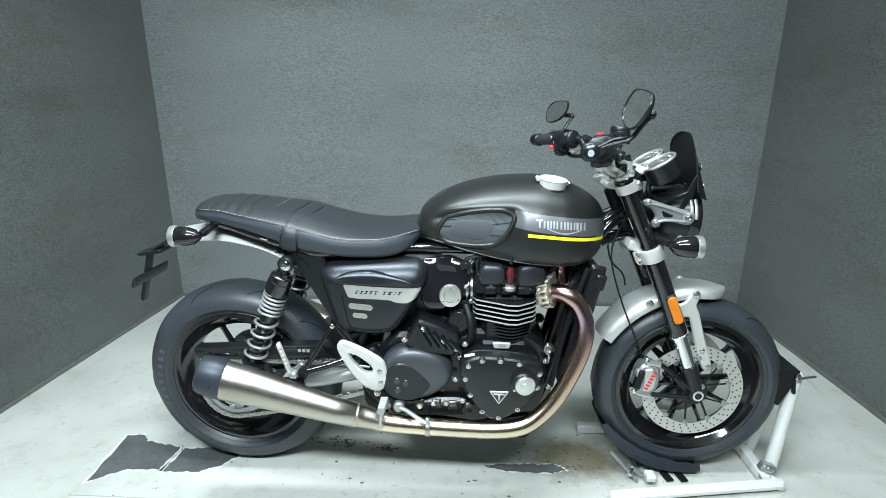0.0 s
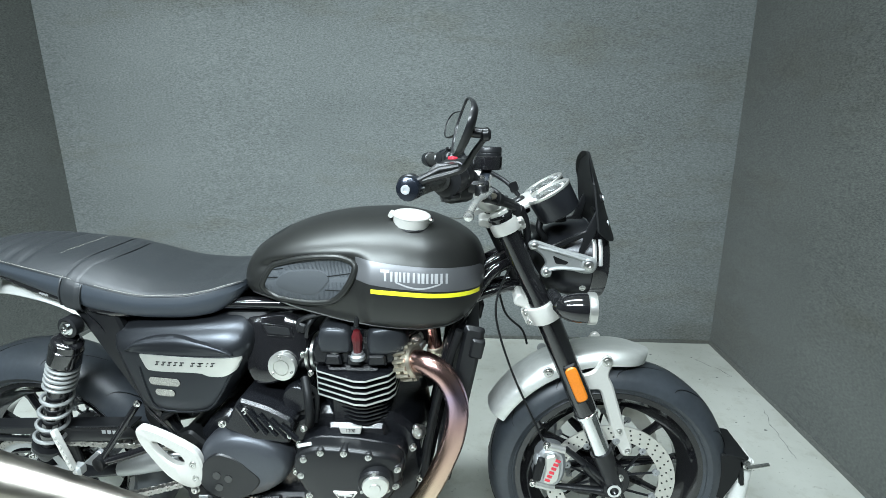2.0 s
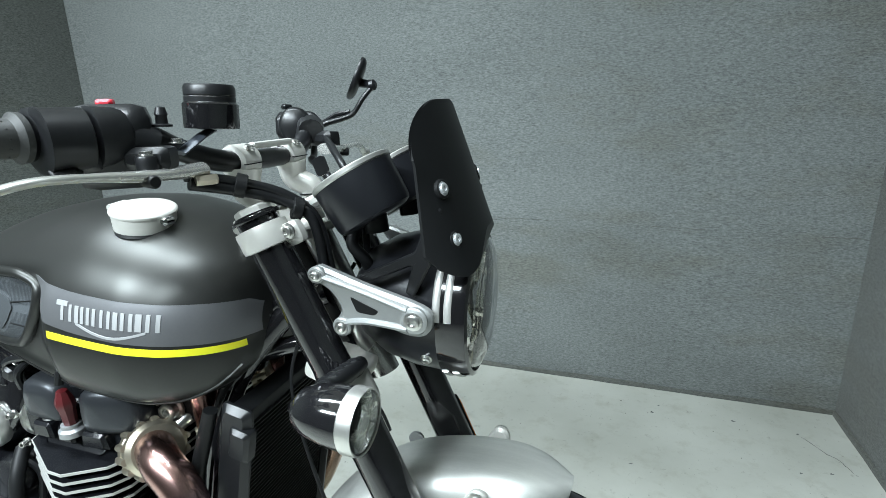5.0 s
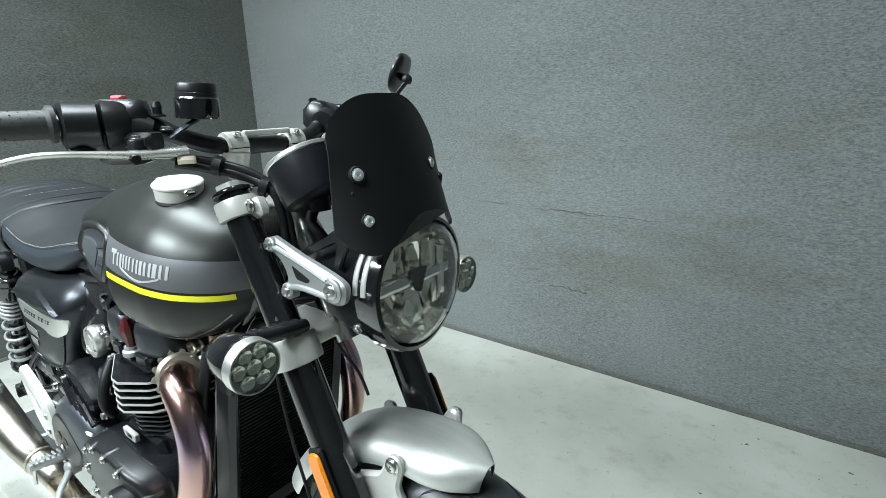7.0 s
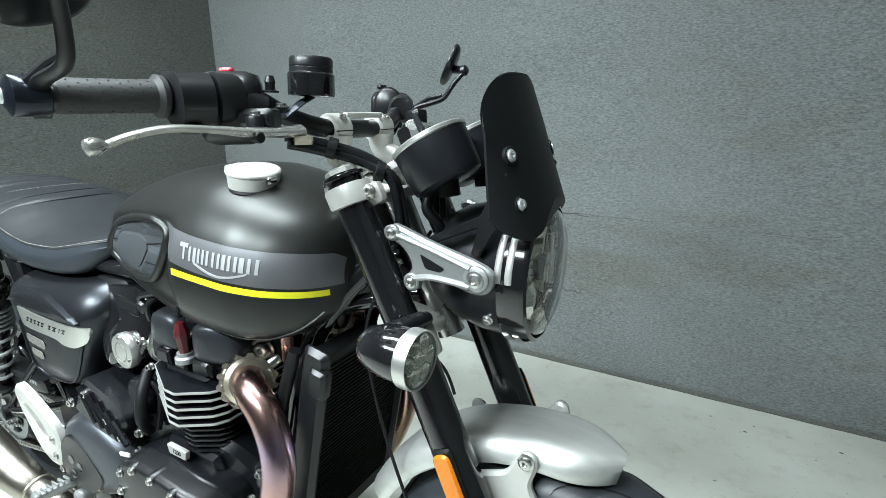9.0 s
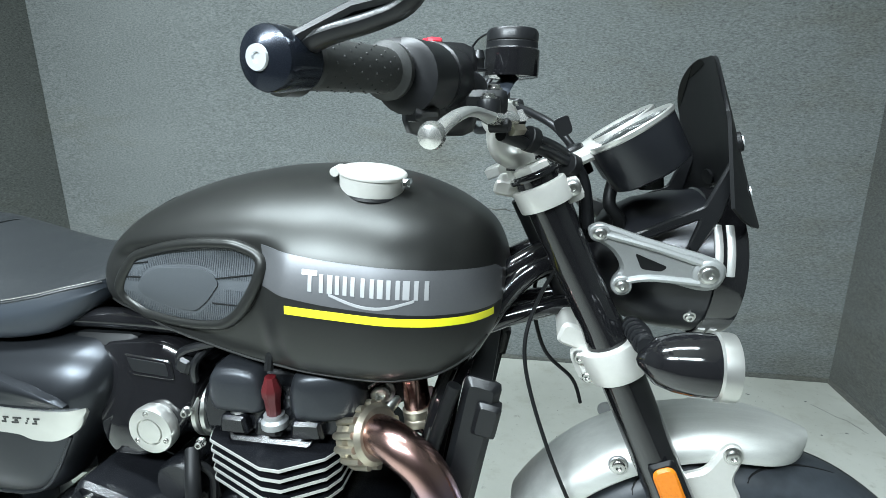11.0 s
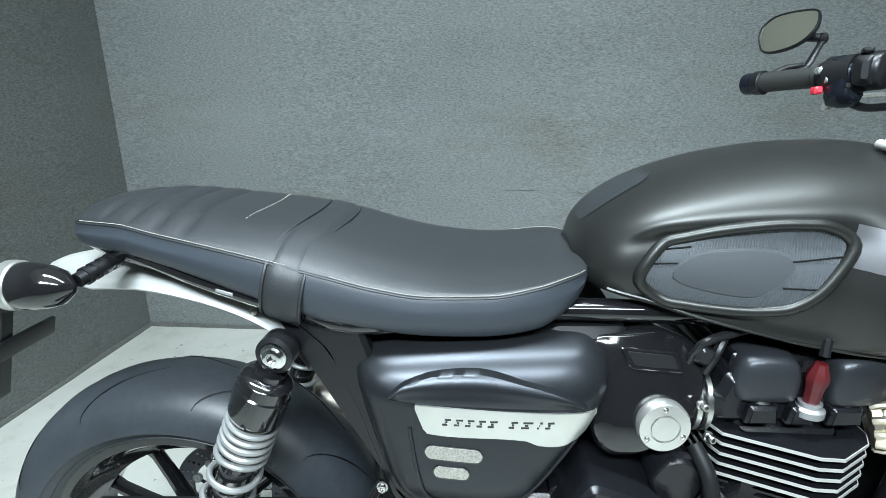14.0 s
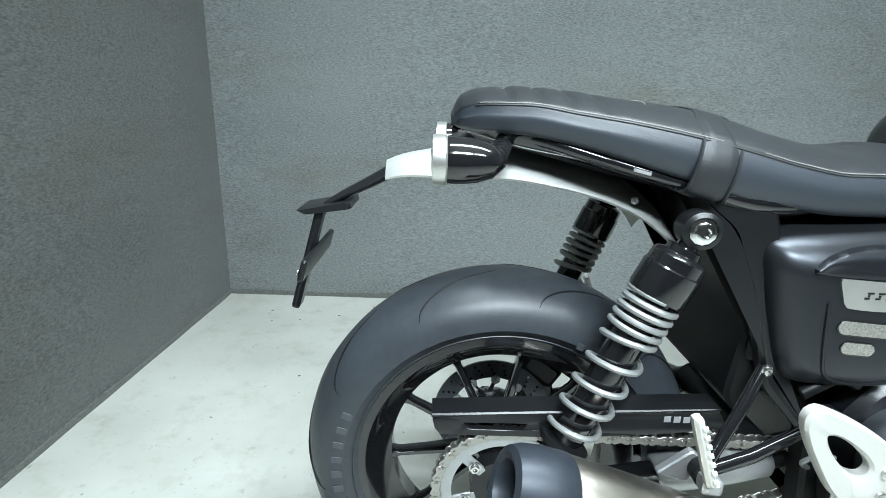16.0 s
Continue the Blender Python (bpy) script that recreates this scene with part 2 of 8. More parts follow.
M_REFL = mat("bright_reflector", (0.96, 0.95, 0.89), 0.07, 0.95, 0.03)
M_BRKT = mat("grey_painted_casting", (0.35, 0.36, 0.355), 0.45, 0.6, 0.06, 200, 5, 0.1, 400)
M_TURNED = mat("turned_alloy", (0.62, 0.62, 0.59), 0.34, 0.85, 0.12, 30, 8, 0.05)
M_CAPM = mat("blue_black_end_cap", (0.030, 0.036, 0.046), 0.45, 0.3, 0.12, 120, 6, 0.1)
M_RED = mat("dark_red_plug_cap", (0.065, 0.005, 0.007), 0.4, 0, 0.15)
M_POLISH = mat("polished_blue_black", (0.017, 0.021, 0.030), 0.20, 0.55, 0.1, 200, 5)
M_SCREW = mat("satin_steel_screw", (0.72, 0.74, 0.75), 0.40, 0.7, 0.05)
M_REDSW = mat("red_switch", (0.6, 0.03, 0.05), 0.45)
M_AMBER = mat("amber_reflector", (0.62, 0.18, 0.01), 0.2, 0, 0.2, 200, 5, 0.4, 500)
M_BRONZE = mat("weathered_clamp_steel", (0.56, 0.51, 0.41), 0.38, 0.95, 0.2, 80, 8)
M_WHITE = mat("scuffed_white_steel_paint", (0.68, 0.69, 0.66), 0.45, 0, 0.08, 80, 5, 0.15)
M_LENS = glassy("clear_lens", (0.98, 0.98, 0.98))
M_SMOKE = glassy("smoked_lens", (0.80, 0.82, 0.80), 0.04)
M_MIRROR = mat("mirror_glass", (0.85, 0.86, 0.84), 0.015, 1.0, 0.01, rvary=0.0)
M_DIAL = mat("dial_face", (0.055, 0.054, 0.050), 0.32, 0.2, 0.15)
M_MESH = mat("vent_mesh", (0.42, 0.41, 0.38), 0.4, 0.8, 0.45, 420, 300)
M_PADV = mat("knee_pad_rubber", (0.062, 0.069, 0.076), 0.5, 0, 0.12, 300, 5, 0.3, 700)


# ---- mesh helpers ----
def finish(name, bm, material, parent=None, label="", sharp=38):
    me = bpy.data.meshes.new(name)
    bmesh.ops.recalc_face_normals(bm, faces=bm.faces)
    bm.to_mesh(me)
    bm.free()
    me.materials.append(material)
    me.shade_smooth()
    me.set_sharp_from_angle(angle=radians(sharp))
    ob = new(name, me)
    if parent:
        ob.parent = parent
    if label:
        ob["label"] = label
    return ob


def part(name, bm, material, parent, label="", sharp=38):
    return finish(name, bm, material, parent, label, sharp)


def again(ob, m, parent=None):
    """The same piece once more, moved by m."""
    o = ob.copy()
    scene.collection.objects.link(o)
    o.matrix_basis = m
    if parent:
        o.parent = parent
    return o


def pchip(xs, ys):
    xs, ys = np.array(xs, float), np.array(ys, float)
    h, d = np.diff(xs), np.diff(ys) / np.diff(xs)
    m = np.zeros(len(xs))
    m[0], m[-1] = d[0], d[-1]
    for i in range(1, len(xs) - 1):
        if d[i - 1] * d[i] > 0:
            w1, w2 = 2 * h[i] + h[i - 1], h[i] + 2 * h[i - 1]
            m[i] = (w1 + w2) / (w1 / d[i - 1] + w2 / d[i])

    def f(x):
        x = min(max(x, xs[0]), xs[-1])
        i = min(max(int(np.searchsorted(xs, x)) - 1, 0), len(xs) - 2)
        t = (x - xs[i]) / h[i]
        return float((2 * t ** 3 - 3 * t * t + 1) * ys[i] + (t ** 3 - 2 * t * t + t) * h[i] * m[i] + (3 * t * t - 2 * t ** 3) * ys[i + 1] + (t ** 3 - t * t) * h[i] * m[i + 1])
    return f


def spline(pts, n=8, closed=False):
    """Catmull-Rom through the points."""
    p = [Vector(q) for q in pts]
    out = []
    k = len(p)
    for i in range(k if closed else k - 1):
        a, b, c, d = (p[(i + j) % k] if closed else p[min(max(i + j, 0), k - 1)] for j in (-1, 0, 1, 2))
        for s in range(n):
            t = s / n
            out.append(0.5 * ((2 * b) + (c - a) * t + (2 * a - 5 * b + 4 * c - d) * t * t + (3 * b - a - 3 * c + d) * t ** 3))
    if not closed:
        out.append(p[-1])
    return out


def skin(bm, rings, closed=True, cap=True):
    """Quads between successive rings of equal count."""
    vs = [[bm.verts.new(v) for v in r] for r in rings]
    n = len(rings[0])
    for a, b in zip(vs, vs[1:]):
        for i in range(n if closed else n - 1):
            j = (i + 1) % n
            bm.faces.new((a[i], a[j], b[j], b[i]))
    if cap and closed:
        bm.faces.new(vs[0][::-1])
        bm.faces.new(vs[-1])
    return bm


def tube(bm, path, r, seg=14, cap=True, flat=1.0, up=None):
    """A round bar along a path; r is one radius or one for each point; flat squashes it along the second axis."""
    p = [Vector(q) for q in path]
    rs = r if isinstance(r, (list, tuple)) else [r] * len(p)
    t0 = (p[1] - p[0]).normalized()
    n = Vector(up).cross(t0) if up else (Vector((0, 0, 1)).cross(t0) if abs(t0.z) < 0.9 else Vector((0, 1, 0)).cross(t0))
    n.normalize()
    rings = []
    for i, q in enumerate(p):
        t = (p[min(i + 1, len(p) - 1)] - p[max(i - 1, 0)]).normalized()
        n = (n - t * n.dot(t)).normalized()
        b = t.cross(n)
        rings.append([q + n * rs[i] * math.cos(2 * math.pi * k / seg) + b * rs[i] * flat * math.sin(2 * math.pi * k / seg) for k in range(seg)])
    return skin(bm, rings, True, cap)


def frame_of(axis):
    a = Vector(axis).normalized()
    u = a.cross(Vector((0, 0, 1))) if abs(a.z) < 0.9 else a.cross(Vector((1, 0, 0)))
    u.normalize()
    return a, u, a.cross(u)


def lathe(bm, centre, axis, prof, seg=32, closed=False, cap=True):
    """Turn (radius, height) pairs round an axis through centre."""
    a, u, v = frame_of(axis)
    c = Vector(centre)
    rings = [[c + a * h + (u * math.cos(2 * math.pi * k / seg) + v * math.sin(2 * math.pi * k / seg)) * max(r, 1e-4) for k in range(seg)] for r, h in prof]
    if closed:
        rings.append(rings[0])
        return skin_loop(bm, rings[:-1])
    return skin(bm, rings, True, cap)


def skin_loop(bm, rings):
    vs = [[bm.verts.new(v) for v in r] for r in rings]
    n = len(rings[0])
    for a, b in zip(vs, vs[1:] + vs[:1]):
        for i in range(n):
            j = (i + 1) % n
            bm.faces.new((a[i], a[j], b[j], b[i]))
    return bm


def disc(bm, centre, axis, r, h, bev=0.002, seg=32):
    return lathe(bm, centre, axis, [(r - bev, 0), (r, bev), (r, h - bev), (r - bev, h)], seg)


def rounded(pts, r, n=4):
    """Polygon in a plane with its corners rounded."""
    out = []
    k = len(pts)
    for i in range(k):
        a, b, c = (Vector((*pts[(i + j) % k], 0)) for j in (-1, 0, 1))
        u, v = a - b, c - b
        d = min(r, u.length * 0.45, v.length * 0.45)
        p, q = b + u.normalized() * d, b + v.normalized() * d
        for s in range(n + 1):
            t = s / n
            w = p * (1 - t) ** 2 + b * 2 * t * (1 - t) + q * t * t
            out.append((w.x, w.y))
    return out


def slab(bm, pts, y0, y1, bev=0.003):
    """A plate: an outline in x and z, from y0 to y1, with softened rims."""
    s = 1 if y1 > y0 else -1

    def ring(y, inset):
        out = []
        k = len(pts)
        for i in range(k):
            a, b, c = (Vector((*pts[(i + j) % k], 0)) for j in (-1, 0, 1))
            e = (c - a)
            n = Vector((e.y, -e.x, 0)).normalized() if e.length else Vector((0, 0, 0))
            out.append((b.x + n.x * inset * turn, y, b.y + n.y * inset * turn))
        return out
    area = sum(pts[i][0] * pts[(i + 1) % len(pts)][1] - pts[(i + 1) % len(pts)][0] * pts[i][1] for i in range(len(pts)))
    turn = -1 if area > 0 else 1
    bev = min(bev, abs(y1 - y0) * 0.45)
    return skin(bm, [ring(y0, bev), ring(y0 + s * bev, 0), ring(y1 - s * bev, 0), ring(y1, bev)])


def pillow(bm, pts, y0, steps, centre=None):
    """A puffed cover: the outline at y0, then shrunken copies (factor, y)."""
    cx, cz = centre or (sum(p[0] for p in pts) / len(pts), sum(p[1] for p in pts) / len(pts))
    rings = [[(x, y0, z) for x, z in pts]]
    for f, y in steps:
        rings.append([(cx + (x - cx) * f, y, cz + (z - cz) * f) for x, z in pts])
    return skin(bm, rings)


def box(bm, centre, size, bev=0.003, rot=None):
    m = Matrix.Translation(centre) @ (rot or Matrix())
    x, y, z = (s / 2 for s in size)
    b = min(bev, x * 0.9, y * 0.9, z * 0.9)
    pts = rounded([(-x, -z), (x, -z), (x, z), (-x, z)], b, 2)
    rings = []
    for yy, ins in ((-y, b), (-y + b, 0), (y - b, 0), (y, b)):
        rings.append([m @ Vector((px * (x - ins) / x, yy, pz * (z - ins) / z)) for px, pz in pts])
    return skin(bm, rings)


def bolt(bm, centre, axis, r=0.006, h=0.006):
    """Flanged socket bolt head with a recess."""
    lathe(bm, centre, axis, [(r * 1.35, 0), (r * 1.35, h * 0.25), (r, h * 0.35), (r, h * 0.9), (r * 0.85, h), (r * 0.5, h), (r * 0.45, h * 0.45)], 12)
    return bm


def bolt_part(centre, axis, parent, r=0.006, h=0.006, material=None, name="bolt"):
    return part(name, bolt(bmesh.new(), centre, axis, r, h), material or M_BOLT, parent)


def thing(name, label, category, group=""):
    e = new(name)
    return tagged(e, label, category, group)


# ---- the booth ----
CL, CR = (-1.090, 1.468), (2.358, 1.430)
FL, FR = (-1.235, -2.6), (2.445, -2.6)


def wall(name, a, b, label, height=CEIL, thick=0.12):
    """A carpeted wall panel from a to b, its room face on that line, with a slightly uneven face."""
    a, b = Vector((*a, 0)), Vector((*b, 0))
    d = (b - a).normalized()
    n = Vector((-d.y, d.x, 0))
    bm = bmesh.new()
    rings = []
    cols = 24
    for k in range(cols + 1):
        p = a.lerp(b, k / cols)
        w = 0.002 * math.sin(k * 1.7)
        f = p + n * w
        rings.append([f + Vector((0, 0, -0.02)), f + Vector((0, 0, height)), p + n * thick + Vector((0, 0, height)), p + n * thick + Vector((0, 0, -0.02))])
    skin(bm, rings)
    return tagged(finish(name, bm, M_WALL), label, "wall", kind="structure")


wall("wall_back", (CL[0] - 0.1, CL[1] + 0.002), (CR[0] + 0.1, CR[1] - 0.002), "grey speckled carpet wall panel behind the motorcycle")
wall("wall_left", FL, CL, "grey speckled carpet side wall of the booth")
wall("wall_right", CR, FR, "grey speckled carpet side wall of the booth")
wf = wall("wall_front", FR, FL, "plain dark wall added out of view to close the booth")
# side walls take the carpet copy with shade in its colour
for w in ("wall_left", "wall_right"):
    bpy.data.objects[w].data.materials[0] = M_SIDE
wf.data.materials[0] = M_FRONTWALL


def plate(name, x0, x1, y0, y1, z0, z1, material, nx=1, ny=1):
    bm = bmesh.new()
    box(bm, ((x0 + x1) / 2, (y0 + y1) / 2, (z0 + z1) / 2), (x1 - x0, y1 - y0, z1 - z0), 0.002)
    return finish(name, bm, material)


floor = tagged(plate("floor", -1.6, 2.8, -2.75, 1.75, -0.1, 0.0, M_FLOOR), "worn pale grey painted floor with scuffs and chips", "floor", kind="structure")
tagged(plate("ceiling", -1.6, 2.8, -2.75, 1.75, CEIL, CEIL + 0.1, M_CEIL), "plain grey ceiling", "ceiling", kind="structure")

for eye, aim, watts in PANELS:
    lamp = thing("ceiling_light", "white rectangular light panel out of view, front pair added", "ceiling light", "ceiling lights")
    lamp.matrix_basis = look(eye, aim)
    part("housing", box(bmesh.new(), (0, 0, 0.030), (0.96, 0.30, 0.05), 0.004), M_CEIL, lamp)
    part("hanger", tube(bmesh.new(), [(0, 0, 0.05), lamp.matrix_basis.inverted() @ Vector((eye[0], eye[1], CEIL + 0.01))], 0.008, 8), M_CEIL, lamp)
    ld = bpy.data.lights.new("panel_light", "AREA")
    ld.shape, ld.size, ld.size_y, ld.energy, ld.color = "RECTANGLE", 0.92, 0.24, watts, (0.90, 1.0, 1.065)
    ld.spread = radians(132)
    new("panel_light", ld).matrix_basis = look(eye, aim)


# lift plate let into the floor, its paint worn through at the back end
def ragged(pts, amp, n, seed, close=True):
    rnd = random.Random(seed)
    out = []
    k = len(pts)
    for i in range(k):
        a, b = Vector(pts[i]), Vector(pts[(i + 1) % k])
        for s in range(n):
            p = a.lerp(b, s / n)
            out.append((p.x + rnd.uniform(-amp, amp), p.y + rnd.uniform(-amp, amp)))
    return out


def rimmed(pts, seed):
    """A worn patch with a thin pale rim of lifted paint under it."""
    cx, cy = sum(p[0] for p in pts) / len(pts), sum(p[1] for p in pts) / len(pts)
    wide = [(cx + (x - cx) * 1.05 + (0.004 if x > cx else -0.004), cy + (y - cy) * 1.07) for x, y in pts]
    flake("paint_rim", ragged(wide, 0.005, 9, seed + 40), 0.0053, 0.0008, M_WHITE, lift, "pale ragged rim of lifted paint")
    flake("bare_patch", ragged(pts, 0.004, 9, seed), 0.0055, 0.0012, M_PATCH, lift, "bare dark patch where the paint is worn off")


def flake(name, pts, z, h, material, parent, label=""):
    bm = bmesh.new()
    skin(bm, [[(x, y, z) for x, y in pts], [(x, y, z + h) for x, y in pts]])
    return part(name, bm, material, parent, label, 60)


lift = tagged(plate("lift_plate", -0.530, 1.80, -0.260, 0.30, -0.02, 0.006, M_FLOOR), "worn pale painted steel lift plate under the wheels", "lift plate", kind="structure")
rimmed([(-0.505, -0.204), (-0.527, 0.042), (-0.46, 0.044), (-0.435, 0.012), (-0.292, -0.016), (-0.302, -0.135), (-0.42, -0.142)], 3)
rimmed([(-0.288, -0.145), (-0.270, -0.022), (-0.17, -0.015), (-0.06, -0.045), (-0.100, -0.105), (-0.16, -0.138)], 5)
rimmed([(0.79, -0.058), (0.89, -0.084), (1.03, -0.084), (1.080, -0.064), (1.04, -0.040), (0.91, -0.044)], 9)
rnd = random.Random(21)
for k in range(150):
    cx, cy = rnd.choice([(rnd.gauss(0.24, 0.035), rnd.gauss(0.055, 0.012)), (rnd.gauss(0.31, 0.03), rnd.gauss(0.030, 0.010)), (rnd.gauss(0.46, 0.02), rnd.gauss(0.018, 0.008)), (rnd.gauss(1.10, 0.10), rnd.gauss(0.0, 0.05)), (rnd.uniform(-0.4, 1.2), rnd.uniform(-0.2, 0.14))])
    r = rnd.uniform(0.0015, 0.007)
    pts = [(cx + r * rnd.uniform(0.5, 1.5) * math.cos(a), cy + r * rnd.uniform(0.3, 0.9) * math.sin(a)) for a in [2 * math.pi * j / 8 for j in range(8)]]
    flake("paint_chip", pts, 0.0055, 0.0009, M_PATCH, lift)
rnd = random.Random(8)
for k in range(30):
    cx, cy = rnd.choice([(rnd.uniform(1.6, 2.3), rnd.uniform(0.3, 1.35)), (rnd.uniform(-0.9, 0.2), rnd.uniform(0.3, 1.4))])
    r = rnd.uniform(0.003, 0.008)
    pts = [(cx + r * rnd.uniform(0.3, 1.6) * math.cos(a), cy + r * rnd.uniform(0.3, 1.2) * math.sin(a)) for a in [2 * math.pi * j / 7 for j in range(7)]]
    flake("paint_chip", pts, -0.0005, 0.0011, M_PATCH, floor)


def crack(pts, parent, z, w=0.0012):
    """A thin jagged crack lying in the floor."""
    p = ragged([(x, y) for x, y in pts], 0.006, 6, len(pts))[:-6]
    bm = bmesh.new()
    prev = None
    for i, (x, y) in enumerate(p):
        ww = w * (0.5 + 0.8 * ((i * 37) % 10) / 10)
        row = [bm.verts.new((x - ww, y - ww * 0.4, z)), bm.verts.new((x + ww, y + ww * 0.4, z))]
        if prev:
            bm.faces.new((prev[0], prev[1], row[1], row[0]))
        prev = row
    return part("crack", bm, M_PATCH, parent)


crack([(2.208, 1.241), (2.283, 1.13), (2.31, 1.06)], floor, 0.0008)
crack([(2.317, 0.807), (2.287, 0.706), (2.269, 0.559), (2.262, 0.47)], floor, 0.0008, 0.0009)
crack([(-0.25, -0.10), (-0.30, 0.02)], lift, 0.0072)

# torn seams in the wall carpet
M_TEAR = mat("torn_carpet_edge", (0.09, 0.09, 0.08), 0.95, 0, 0.3)
for x0, z0, x1, z1 in ((0.874, 0.668, 1.101, 0.666), (0.926, 0.342, 1.091, 0.338)):
    bm = bmesh.new()
    rnd = random.Random(int(z0 * 1000))
    path = []
    for k in range(14):
        t = k / 13
        x = x0 + (x1 - x0) * t
        yw = CL[1] + (CR[1] - CL[1]) * (x - CL[0]) / (CR[0] - CL[0])
        path.append((x, yw - 0.002, z0 + (z1 - z0) * t + rnd.uniform(-0.006, 0.006)))
    tube(bm, path, [0.0008 + 0.0018 * rnd.random() for _ in path], 5)
    part("torn_seam", bm, M_TEAR, bpy.data.objects["wall_back"], "dark torn seam in the carpet")


# carpet turned over at the foot of the walls, and the joint across the back wall
def skirting(a, b):
    a, b = Vector((*a, 0)), Vector((*b, 0))
    d = (b - a).normalized()
    n = Vector((d.y, -d.x, 0))
    rings = []
    for k in range(33):
        p = a.lerp(b, k / 32)
        w = 0.0012 * math.sin(k * 2.3)
        h = 0.017 + 0.003 * math.sin(k * 1.1)
        rings.append([p, p + n * (0.009 + w), p + n * (0.008 + w) + Vector((0, 0, h * 0.8)), p + n * (0.004 + w) + Vector((0, 0, h)), p + Vector((0, 0, h))])
    return tagged(finish("baseboard", skin(bmesh.new(), rings), M_SKIRT, None, "", 60), "dark turned-over carpet edge at the foot of the wall", "baseboard", kind="structure")


M_SKIRT = carpet("dark_carpet_edge", (0.045, 0.048, 0.044), (0.165, 0.172, 0.155))
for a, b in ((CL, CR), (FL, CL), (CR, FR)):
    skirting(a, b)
rnd = random.Random(4)
path = []
for k in range(60):
    x = 0.55 + (CR[0] - 0.56) * k / 59
    path.append((x, CL[1] + (CR[1] - CL[1]) * (x - CL[0]) / (CR[0] - CL[0]) + 0.0004, 0.690 - 0.010 * (x + 1.0) + rnd.uniform(-0.002, 0.002)))
part("carpet_joint", tube(bmesh.new(), path, [0.0004 + 0.0010 * rnd.random() for _ in path], 6), M_SKIRT, bpy.data.objects["wall_back"], "faint joint line across the carpet")


# ---- the motorcycle: x forward from the back axle, y to its left, z up ----
bike = thing("motorcycle", "matt grey roadster motorcycle with black engine, standing in a wheel chock", "motorcycle")
REAR, FRONT = Vector((-0.006, -0.015, 0.328)), Vector((1.452, -0.004, 0.326))


def arc_profile(R, half, inner, crown):
    """Half section of a tyre: (radius, offset) from one bead over the crown to the other."""
    side = [(inner, half * 0.62), (inner + 0.012, half * 0.80), (inner + 0.030, half * 0.97), (R - crown * 1.02, half), (R - crown * 0.72, half * 0.965), (R - crown * 0.42, half * 0.82),
            (R - crown * 0.2, half * 0.6), (R - crown * 0.06, half * 0.34), (R, 0)]
    return side + [(r, -h) for r, h in side[-2::-1]]


def wheel(c, R, half, rim_r, rim_half, name, spokes, crown, tyre_label):
    """Cast wheel: the rim with its tyre, hub, spokes, valve and raised sidewall bars."""
    ax = (0, 1, 0)
    rim_prof = [(rim_r + 0.010, rim_half), (rim_r + 0.010, rim_half - 0.006), (rim_r - 0.004, rim_half - 0.010), (rim_r - 0.012, rim_half * 0.55), (rim_r - 0.030, rim_half * 0.32),
                (rim_r - 0.030, -rim_half * 0.32), (rim_r - 0.012, -rim_half * 0.55), (rim_r - 0.004, -rim_half + 0.010), (rim_r + 0.010, -rim_half + 0.006), (rim_r + 0.010, -rim_half),
                (rim_r - 0.003, -rim_half - 0.001), (rim_r - 0.014, -rim_half + 0.012), (rim_r - 0.022, -rim_half * 0.55), (rim_r - 0.042, -rim_half * 0.3),
                (rim_r - 0.042, rim_half * 0.3), (rim_r - 0.022, rim_half * 0.55), (rim_r - 0.014, rim_half - 0.012), (rim_r - 0.003, rim_half + 0.001)]
    rim = part(name, lathe(bmesh.new(), c, ax, rim_prof, 96, True), M_GLOSS, bike, "gloss black cast wheel")
    prof = arc_profile(R, half, rim_r, crown)
    bm = lathe(bmesh.new(), c, ax, prof + [(rim_r + 0.004, -half * 0.5), (rim_r + 0.004, half * 0.5)], 120, True)
    part("tyre", bm, M_RUBBER, rim, tyre_label, 50)
    for s in (-1, 1):
        for rr, wr in ((rim_r + 0.016, 0.0011), (rim_r + 0.021, 0.0009)):
            bm = lathe(bmesh.new(), c + Vector((0, s * half * 0.86, 0)), ax, [(rr - wr, -0.0012), (rr, 0.002 * s), (rr + wr, -0.0012)], 96, True)
            part("sidewall_ring", bm, M_RUBBER, rim)
    hub = lathe(bmesh.new(), c, ax, [(0.018, -rim_half - 0.012), (0.030, -rim_half - 0.012), (0.036, -rim_half * 0.5), (0.048, -0.012), (0.048, 0.012), (0.036, rim_half * 0.5), (0.030, rim_half + 0.012), (0.018, rim_half + 0.012)], 32)
    part("hub", hub, M_GLOSS, rim)
    first = None
    for k in range(spokes):
        turn = Matrix.Translation(c) @ Matrix.Rotation(2 * math.pi * (k + 0.3) / spokes, 4, "Y")
        if first is None:
            bm = bmesh.new()
            sec = []
            for q, wx, wy in ((0.036, 0.011, 0.020), (0.06, 0.0085, 0.016), (0.12, 0.006, 0.013), (rim_r - 0.055, 0.0055, 0.012), (rim_r - 0.040, 0.010, 0.014), (rim_r - 0.028, 0.016, 0.016)):
                sec.append([(wx * a, wy * b, q) for a, b in ((-1, -0.6), (-0.5, -1), (0.5, -1), (1, -0.6), (1, 0.6), (0.5, 1), (-0.5, 1), (-1, 0.6))])
            skin(bm, sec)
            first = part("spoke", bm, M_GLOSS, rim)
            first.matrix_basis = turn
        else:
            again(first, turn)
    return rim


